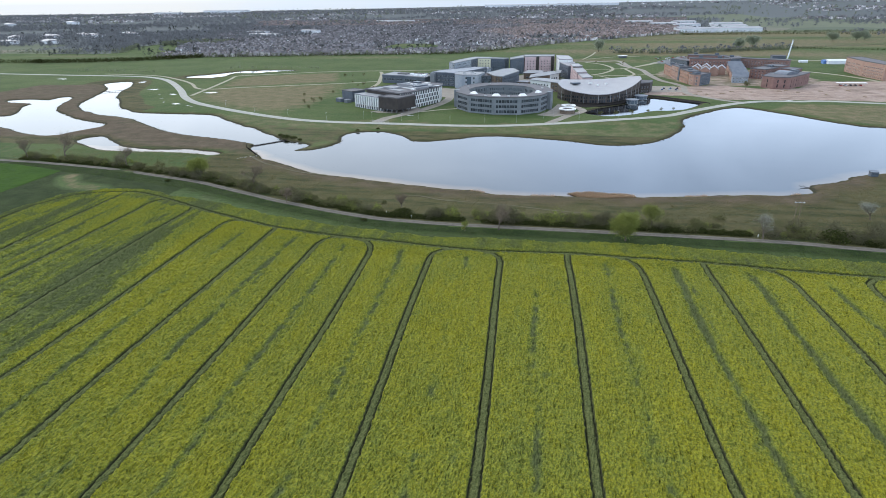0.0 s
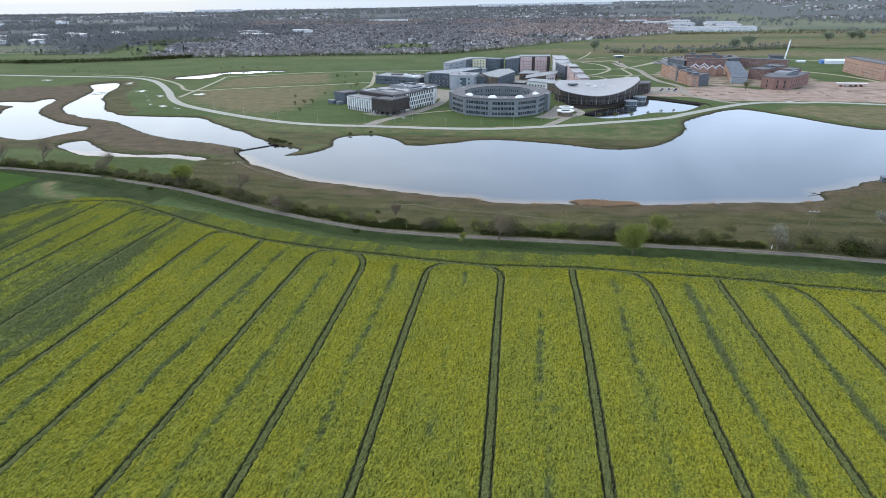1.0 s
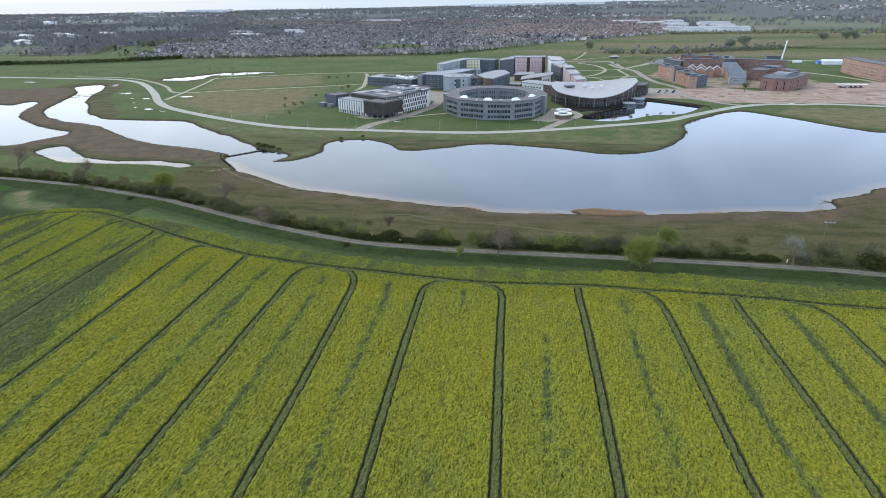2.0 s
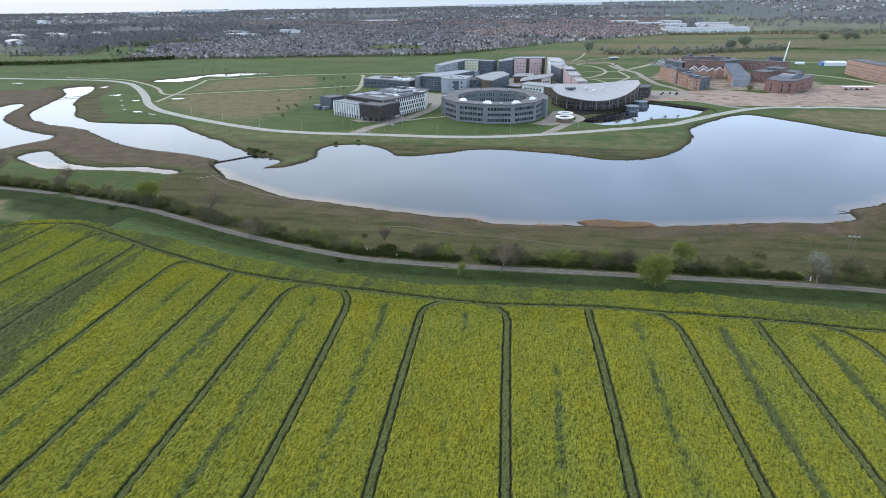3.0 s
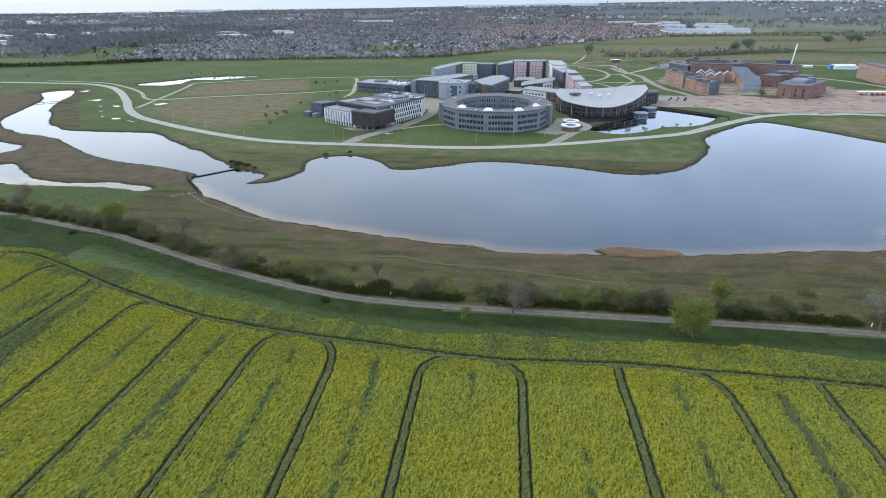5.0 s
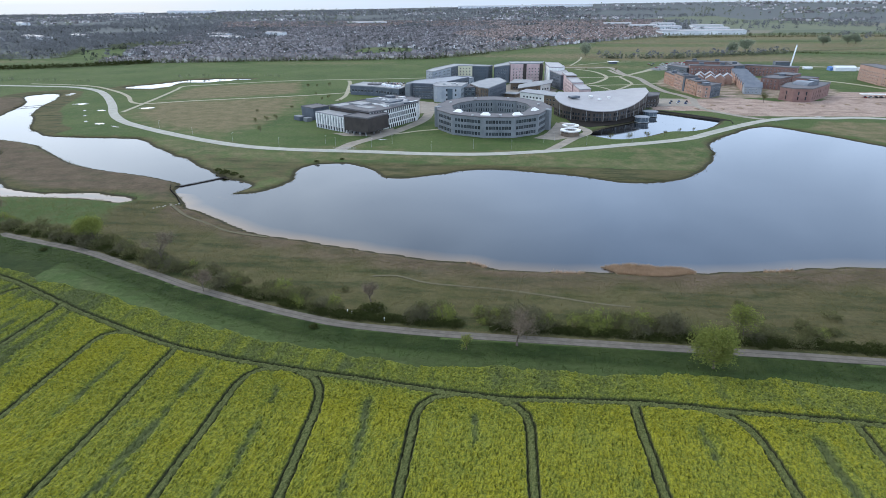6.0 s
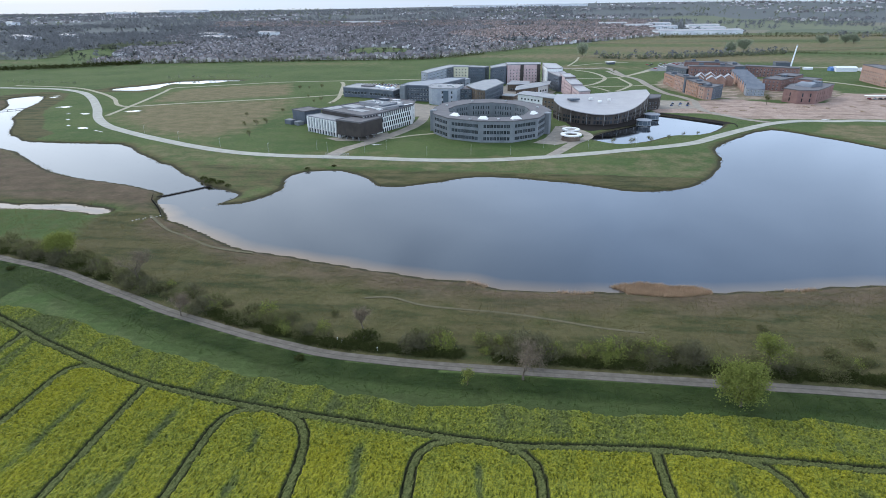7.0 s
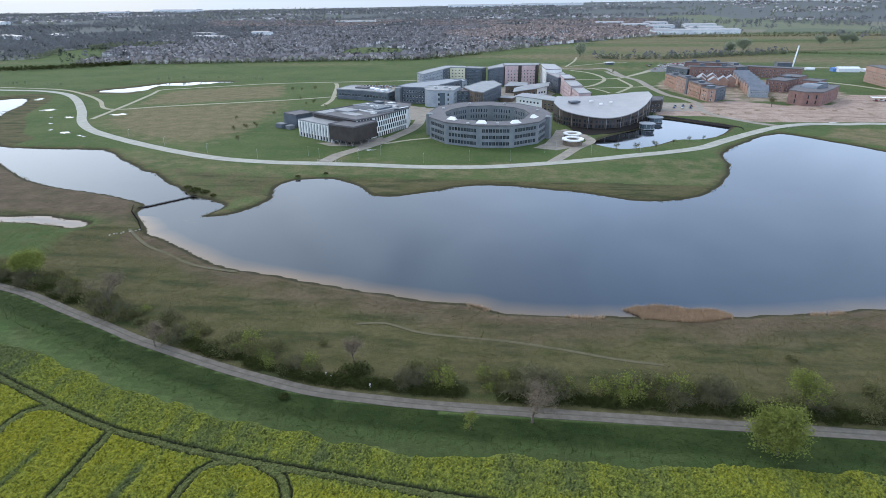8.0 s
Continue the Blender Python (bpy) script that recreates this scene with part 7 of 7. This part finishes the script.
def shed(x, y, long, deep, tall, turn, label):
    ob = thing("shed", x, y, float(height_at(np.array([x]), np.array([y]))[0]), label, "warehouse", "white sheds", turn=turn)
    bm = bmesh.new()
    box(bm, -long / 2, long / 2, -deep / 2, deep / 2, -1, tall)
    part("wall", bm, M_SHED, ob)
    bm = bmesh.new()
    v = [bm.verts.new(c) for c in ((-long / 2 - 1, -deep / 2 - 1, tall), (long / 2 + 1, -deep / 2 - 1, tall), (long / 2 + 1, deep / 2 + 1, tall), (-long / 2 - 1, deep / 2 + 1, tall), (-long / 2 - 1, 0, tall + deep * 0.06 + 0.5), (long / 2 + 1, 0, tall + deep * 0.06 + 0.5))]
    for f in ((0, 1, 5, 4), (2, 3, 4, 5), (0, 4, 3), (1, 2, 5)):
        bm.faces.new([v[i] for i in f])
    part("roof", bm, M_ALU, ob)


for x, y, l, d, h, t, n in ((445, 1700, 215, 40, 10, 11, "long white retail shed beyond the fields"), (360, 1690, 40, 34, 12, 11, "dark-fronted white retail shed"), (520, 1880, 90, 40, 9, 5, "pale shed on the trading estate"), (430, 1990, 70, 40, 9, 8, "pale shed on the trading estate"),
                            (380, 2100, 80, 34, 9, 4, "pale shed on the trading estate"), (560, 2060, 90, 40, 9, 2, "pale shed on the trading estate"), (470, 2230, 70, 40, 9, 10, "pale shed on the trading estate"), (330, 2280, 90, 30, 9, 0, "pale shed on the trading estate"),
                            (-1243, 1279, 74, 34, 6.5, -42, "white shed among bare trees"), (-1165, 1310, 70, 32, 6, -40, "white shed among bare trees"), (-1393, 1455, 84, 36, 6.5, -42, "white shed among bare trees"), (-1331, 1510, 96, 36, 7, -40, "white shed among bare trees"),
                            (-1260, 1570, 150, 34, 7, -37, "white shed among bare trees"), (-1180, 1630, 84, 30, 7, -35, "white shed among bare trees"), (-1500, 1400, 120, 44, 7, -42, "white shed among bare trees"), (-2180, 2266, 160, 30, 14, -42, "long white shed far off"), (-2068, 2482, 120, 30, 14, -40, "long white shed far off"),
                            (-706, 1503, 96, 24, 9, -22, "long white school block with ribbon windows"), (-790, 1640, 66, 24, 9, -22, "white school block behind the houses"), (-632, 1630, 54, 20, 12, -20, "white clinic block among houses"),
                            (-2300, 4300, 420, 60, 20, -20, "vast pale works shed on the horizon"), (-2700, 4200, 260, 50, 16, -20, "pale works shed on the horizon"), (-160, 4500, 520, 40, 16, -2, "long pale glasshouses on the horizon"), (300, 4550, 420, 40, 14, 2, "long pale glasshouses on the horizon"), (-600, 2500, 160, 20, 10, -5, "white flats beyond the town")):
    shed(x, y, l, d, h, t, n)

M_EARTH = surface("bare_brown_earth", (0.20, 0.145, 0.10), (0.30, 0.225, 0.165), 2, 0.95, bump=0.6)

# ---- lake-side and campus details ----
bridge = thing("footbridge", -174, 354, 0, "long dark timber footbridge across the channel", "bridge")
span_line = flowing([(-163.5, 362), (-170, 354), (-176, 347), (-181, 341.5)], False, 2.4)
for i in range(len(span_line) - 1):
    (x0, y0), (x1, y1) = span_line[i], span_line[i + 1]
    turn = math.degrees(math.atan2(y1 - y0, x1 - x0))
    unit(bridge, "deck_panel", (x0 + x1) / 2, (y0 + y1) / 2, -1.05, math.hypot(x1 - x0, y1 - y0) + 0.1, 0.9, 0.32, turn, M_DARKWOOD)
    for s in (-0.45, 0.45):
        nx, ny = -(y1 - y0) / 2.4 * s, (x1 - x0) / 2.4 * s
        bm = bmesh.new()
        tube(bm, (x0 + nx, y0 + ny, -2.2), (x0 + nx, y0 + ny, -0.5), 0.09, 0.08, 6)
        part("post", bm, M_DARKWOOD, bridge).matrix_parent_inverse = bridge.matrix_basis.inverted()
        bm = bmesh.new()
        tube(bm, (x0 + nx, y0 + ny, -0.56), (x1 + nx, y1 + ny, -0.56), 0.07, 0.07, 5)
        part("rail", bm, M_DARKWOOD, bridge).matrix_parent_inverse = bridge.matrix_basis.inverted()
edging = thing("timber_edging", -172, 325, 0, "dark timber piling along the weir bank", "edging", kind="structure")
for a, b in (((-184, 345), (-180, 337)), ((-180, 337), (-171, 327)), ((-171, 327), (-163, 316))):
    n = int(math.hypot(b[0] - a[0], b[1] - a[1]) / 0.9)
    for i in range(n):
        t = i / n
        bm = bmesh.new()
        x, y = a[0] + (b[0] - a[0]) * t, a[1] + (b[1] - a[1]) * t
        tube(bm, (x, y, -1.8), (x, y, 0.05 + 0.12 * math.sin(i * 2.3)), 0.22, 0.2, 6)
        part("pile", bm, M_DARKWOOD, edging).matrix_parent_inverse = edging.matrix_basis.inverted()
for i in range(9):
    bm = bmesh.new()
    bmesh.ops.create_icosphere(bm, subdivisions=1, radius=0.42)
    for w in bm.verts:
        w.co *= 1 + 0.3 * noise.noise(w.co * 2 + Vector((i * 3.1, 0, 0)))
        w.co.z *= 0.6
    boulder = part("boulder", bm, M_STONE, None)
    x, y = -163.5 - 1.05 * i + 0.5 * math.sin(i * 2.7), 315.5 - 0.75 * i + 0.4 * math.cos(i * 1.9)
    boulder.matrix_basis = pose(x, y, 0.0, 0, 0, i * 47)
    tagged(boulder, "pale rubble boulder beside the weir", "boulder", "boulders by the weir")
foot = thing("footbridge", -440, 564.5, 0, "small dark footbridge over the wetland channel", "bridge")
unit(foot, "deck_panel", -440, 564.5, -0.35, 30, 1.0, 0.2, 36.6, M_DARKWOOD)
for s in (-12, -6, 0, 6, 12):
    unit(foot, "post", -440 + s * 0.8, 564.5 + s * 0.6, -2.2, 0.3, 0.8, 1.9, 36.6, M_DARKWOOD)


def lamp_post(x, y, turn):
    ob = thing("street_lamp", x, y, 0.05, "slim pale street lamp beside the campus road", "lamp", "street lamps", turn=turn)
    bm = bmesh.new()
    tube(bm, (0, 0, -0.2), (0, 0, 5.4), 0.07, 0.05, 8)
    part("pole", bm, M_STEEL, ob)
    bm = bmesh.new()
    tube(bm, (0, 0, 5.35), (0.7, 0, 5.5), 0.05, 0.05, 6)
    arm_part = part("arm", bm, M_WHITE, ob)
    bm = bmesh.new()
    box(bm, 0.6, 1.1, -0.1, 0.1, 5.45, 5.55)
    part("lantern", bm, M_STEEL, arm_part)
    return ob


first = lamp_post(-102, 431, 0)
for x, y, t in ((-91, 441, 40), (-39, 432, 90), (-16, 433, 90), (4, 452, 45), (11, 458, 200), (-125, 432, 120), (-133, 437, 60), (-160, 428, 80), (-64, 425, 90), (30, 448, 100), (60, 460, 120), (-196, 440, 60), (-232, 456, 60), (-268, 476, 60)):
    copy_thing(first, pose(x, y, 0.05, 0, 0, t))


def railing(points, label):
    ob = thing("railing", points[0][0], points[0][1], 0.1, label, "railing")
    line = flowing(points, False, 2.0)
    inv = ob.matrix_basis.inverted()
    for i, (x, y) in enumerate(line):
        bm = bmesh.new()
        tube(bm, (x, y, -0.2), (x, y, 1.25), 0.07, 0.07, 5)
        part("post", bm, M_STEEL, ob).matrix_parent_inverse = inv
        if i:
            for z in (0.55, 1.2):
                bm = bmesh.new()
                tube(bm, (*line[i - 1], z), (x, y, z), 0.05, 0.05, 5)
                part("rail", bm, M_STEEL, ob).matrix_parent_inverse = inv


railing([(-126, 415.8), (-115, 415.4), (-102, 414.8)], "grey steel railing where the road meets the inlet")
railing([(-124, 424.6), (-110, 424)], "grey steel railing beside the road crossing")
railing([(174, 534), (186, 541), (200, 545)], "pale steel railing beside the lake outlet")


def puddle(x, y, w, d, turn):
    """A shallow pool standing on the grass."""
    bm = bmesh.new()
    n = 18
    r = random.Random(int(x * 7 + y))
    rim = [bm.verts.new((w / 2 * math.cos(i * math.tau / n) * r.uniform(0.35, 1.15), d / 2 * math.sin(i * math.tau / n) * r.uniform(0.3, 1.1), 0.02)) for i in range(n)]
    bm.faces.new(rim)
    bm.normal_update()
    ob = part("pool", bm, M_SHALLOW, None)
    ob.matrix_basis = pose(x, y, 0.05, 0, 0, turn)
    tagged(ob, "small pool on the grass, coloured sky-white", "pool", "pools on the grass")


# the sky's white reflection is put into the pools' base colour
M_SHALLOW = surface("pool_sky_white", (0.55, 0.55, 0.52), (0.70, 0.70, 0.68), 3, 0.25, bump=0.1, spec=0.6)
for x, y, w, d, t in ((-403, 576, 16, 11, 20), (-362, 545, 10, 8, 0), (-324, 490, 12, 6, -20), (-376, 544, 4, 4, 0), (-358, 520, 4, 4, 0), (-341, 498, 4, 4, 0), (-305, 480, 14, 2.5, -25), (-453, 628, 9, 7, 10), (-329, 559, 18, 9, 15), (-579, 654, 20, 8, 0), (-456, 636, 10, 6, 0), (-100, 453, 8, 3.5, 10), (214, 556, 9, 3, 0)):
    puddle(x, y, w, d, t)

hide = thing("bird_hide", 167, 312.5, 0, "small grey timber hide on the lake bank", "hut")
bm = bmesh.new()
box(bm, -1.7, 1.7, -1.3, 1.3, -0.4, 2.3)
part("wall", bm, M_SLATECLAD, hide)
bm = bmesh.new()
for w in box(bm, -2.0, 2.0, -1.6, 1.6, 2.3, 2.5)[4:]:
    w.co.z += 0.12 * w.co.y
part("roof", bm, M_BLUEROOF, hide)
bm = bmesh.new()
box(bm, -1.2, 1.2, -1.34, -1.28, 1.2, 1.6)
part("slot_window", bm, M_GLASS, hide)
log = thing("fallen_branch", 129, 290.5, -1.0, "dark fallen branch lying in the shallows", "branch")
bm = bmesh.new()
for a, b, r0, r1 in (((-3.4, 0.3, 0.5), (0, 0, 0.15), 0.1, 0.16), ((0, 0, 0.15), (3.2, 0.6, -0.1), 0.16, 0.2), ((-1.4, 0.1, 0.3), (-2.2, 1.2, 0.9), 0.07, 0.03), ((-3.4, 0.3, 0.5), (-4.4, 0.0, 1.2), 0.09, 0.04)):
    tube(bm, a, b, r0, r1, 6)
part("limb", bm, M_DARKWOOD, log)
# the H-shaped wooden pole on the meadow
pole = thing("utility_pole", 104, 238, 0, "weathered wooden twin pole with a crossarm", "pole")
for s in (-0.9, 0.9):
    bm = bmesh.new()
    tube(bm, (s, 0, -0.5), (s * 0.8, 0, 8.6), 0.17, 0.12, 8)
    part("post", bm, M_TWIG, pole)
bm = bmesh.new()
box(bm, -1.9, 1.9, -0.1, 0.1, 8.0, 8.25)
part("crossarm", bm, M_STEEL, pole)
for s in (-1.6, 0, 1.6):
    bm = bmesh.new()
    tube(bm, (s, 0, 8.2), (s, 0, 8.6), 0.09, 0.06, 8)
    part("insulator", bm, M_WHITE, pole)
# a kissing gate and pale tree guards by the track
for x, y in ((-60, 225), (-61.5, 226.2), (-50, 222.6), (84, 219)):
    g = thing("tree_guard", x, y, 0, "short white tube guarding a young tree", "tree guard", "tree guards")
    bm = bmesh.new()
    tube(bm, (0, 0, -0.1), (0, 0, 1.2), 0.14, 0.14, 8)
    part("sleeve", bm, M_WHITE, g)
    bm = bmesh.new()
    tube(bm, (0.16, 0, -0.1), (0.16, 0, 1.4), 0.03, 0.03, 5)
    part("stake", bm, M_BARK, g)


# ---- vehicles and site clutter ----
def car(name, x, y, turn, paint, label):
    ob = thing(name, x, y, 0.06, label, "car", "parked cars", turn=turn)
    bm = bmesh.new()
    v = box(bm, -2.1, 2.1, -0.85, 0.85, 0.3, 0.9)
    bmesh.ops.bevel(bm, geom=bm.edges[:], offset=0.15, segments=1, affect="EDGES")
    part("body", bm, paint, ob)
    bm = bmesh.new()
    c = box(bm, -1.3, 0.9, -0.75, 0.75, 0.88, 1.45)
    for w in c[4:]:
        w.co.x *= 0.72
        w.co.y *= 0.85
    part("cabin", bm, M_GLASS, ob)
    for sx in (-1.3, 1.3):
        for sy in (-0.85, 0.85):
            bm = bmesh.new()
            tube(bm, (sx, sy - 0.1, 0.28), (sx, sy + 0.1, 0.28), 0.32, 0.32, 10)
            part("wheel", bm, M_RUBBER, ob)
    return ob


def apron(name, foot, z, m, label):
    ob = thing(name, 0, 0, 0, label, "car park", kind="structure")
    roof_slab(ob, foot, lambda x, y: z - 0.4, m, 0.4, 0, "paving")


apron("paved_yard", [(-186, 700), (-182, 742), (-140, 738), (-110, 700), (-116, 648), (-130, 660), (-160, 690)], 0.07, M_PAVE, "pale paved yard behind the workshop block")
apron("paved_court", [(-138, 470), (-128, 462), (-100, 462), (-96, 480), (-100, 490), (-112, 476), (-124, 472)], 0.075, M_PAVE, "buff paving under the dark box on stilts")
apron("paved_court", [(-92, 548), (-70, 560), (-58, 600), (-84, 602), (-112, 622), (-114, 600), (-98, 570)], 0.08, M_PAVE, "buff paved court between teaching blocks")
apron("paved_court", [(-20, 620), (0, 640), (20, 660), (28, 690), (10, 735), (-20, 735), (-35, 700), (-20, 660)], 0.07, M_PAVE, "buff paved court among the residences")
apron("paved_court", [(-2, 465), (12, 460), (24, 470), (28, 500), (16, 520), (12, 500), (6, 478)], 0.07, M_PAVE, "buff paved court beside the ring canopies")
apron("car_park", [(150, 880), (165, 872), (290, 930), (300, 1000), (210, 985)], 0.07, M_TARMAC, "grey tarmac car park behind the brick flats")
apron("car_park", [(110, 640), (135, 640), (135, 600), (98, 596)], 0.07, M_PAVE, "dusty paved forecourt beside the hall")
prototypes = [car("car", -150 + 3 * i, 725, 90, p, l) for i, (p, l) in enumerate(zip(CAR_PAINTS, ("silver hatchback in the car park", "black hatchback in the car park", "dark blue hatchback in the car park", "red hatchback in the car park", "white hatchback in the car park")))]
rs = random.Random(15)
for i in range(90):
    row, col = divmod(i, 18)
    if rs.random() < 0.2:
        continue
    x, y = 168 + col * 6.6, 884 + col * 2.9 + row * 16
    copy_thing(rs.choice(prototypes), pose(x, y, 0.06, 0, 0, 25 + rs.choice((90, 270))))
for i in range(26):
    copy_thing(rs.choice(prototypes), pose(-176 + (i % 13) * 3.4, 716 + 14 * (i // 13), 0.06, 0, 0, 90))
for i in range(6):
    copy_thing(rs.choice(prototypes), pose(118 + i * 3.2, 612 + (i % 2) * 9, 0.06, 0, 0, 80))
for x, y, l, d, h, m, n in ((374, 884, 7, 8, 5, M_BLUESHEET, "blue sheeted site tent"), (386, 880, 24, 12, 6, M_SHED, "white site marquee beside the plant"), (414, 882, 20, 9, 4, M_SHED, "white site cabin on bare ground"), (352, 898, 10, 6, 3, M_SHED, "small pale site cabin")):
    ob = thing("site_shelter", x, y, 0, n, "shelter", "site shelters")
    bm = bmesh.new()
    box(bm, -l / 2, l / 2, -d / 2, d / 2, -0.3, h * 0.7)
    part("wall", bm, m, ob)
    bm = bmesh.new()
    v = [bm.verts.new(c) for c in ((-l / 2 - 0.3, -d / 2 - 0.3, h * 0.68), (l / 2 + 0.3, -d / 2 - 0.3, h * 0.68), (l / 2 + 0.3, d / 2 + 0.3, h * 0.68), (-l / 2 - 0.3, d / 2 + 0.3, h * 0.68), (-l / 2 - 0.3, 0, h), (l / 2 + 0.3, 0, h))]
    for f in ((0, 1, 5, 4), (2, 3, 4, 5), (0, 4, 3), (1, 2, 5)):
        bm.faces.new([v[i] for i in f])
    part("roof", bm, m, ob)
for x, y, turn in ((-300, 1012, 5), (-295, 1012.5, 0), (-284, 1013, 90), (-271, 1013, 0), (-265, 1014, 8), (-248, 1014, 90), (-244, 1015, 0), (-231, 1015, 0), (-340, 1003, 10), (-362, 1000, 0)):
    copy_thing(prototypes[4] if turn != 90 else prototypes[0], pose(x, y, 0.06, 0, 0, turn) @ Matrix.Scale(1.2, 4))
shelter = thing("long_canopy", 307, 657, 0, "long low white canopy over parked vehicles on bare soil", "canopy")
unit(shelter, "roof", 307, 657, 2.9, 27, 5, 0.35, -3, M_WHITE)
for i in range(7):
    for s in (-2, 2):
        bm = bmesh.new()
        tube(bm, (295 + i * 4, 657 + s, -0.2), (295 + i * 4, 657 + s, 2.95), 0.1, 0.1, 6)
        part("post", bm, M_STEEL, shelter).matrix_parent_inverse = shelter.matrix_basis.inverted()
for i in range(5):
    copy_thing(rs.choice(prototypes), pose(297 + i * 4.6, 656.5, 0.06, 0, 0, 88))
for i in range(14):
    bm = bmesh.new()
    bmesh.ops.create_icosphere(bm, subdivisions=2, radius=1.0)
    for w in bm.verts:
        k = 1 + 0.3 * noise.noise(w.co * 1.7 + Vector((i * 5, 0, 0)))
        w.co = Vector((w.co.x * 2.8 * k, w.co.y * 1.6 * k, max(w.co.z, -0.1) * 0.9 * k))
    ob = part("soil_mound", bm, M_EARTH, None)
    ob.matrix_basis = pose(108 + rs.random() * 190, 575 + rs.random() * 45, 0, 0, 0, rs.random() * 180)
    tagged(ob, "low heap of brown earth on the building site", "soil heap", "soil heaps")
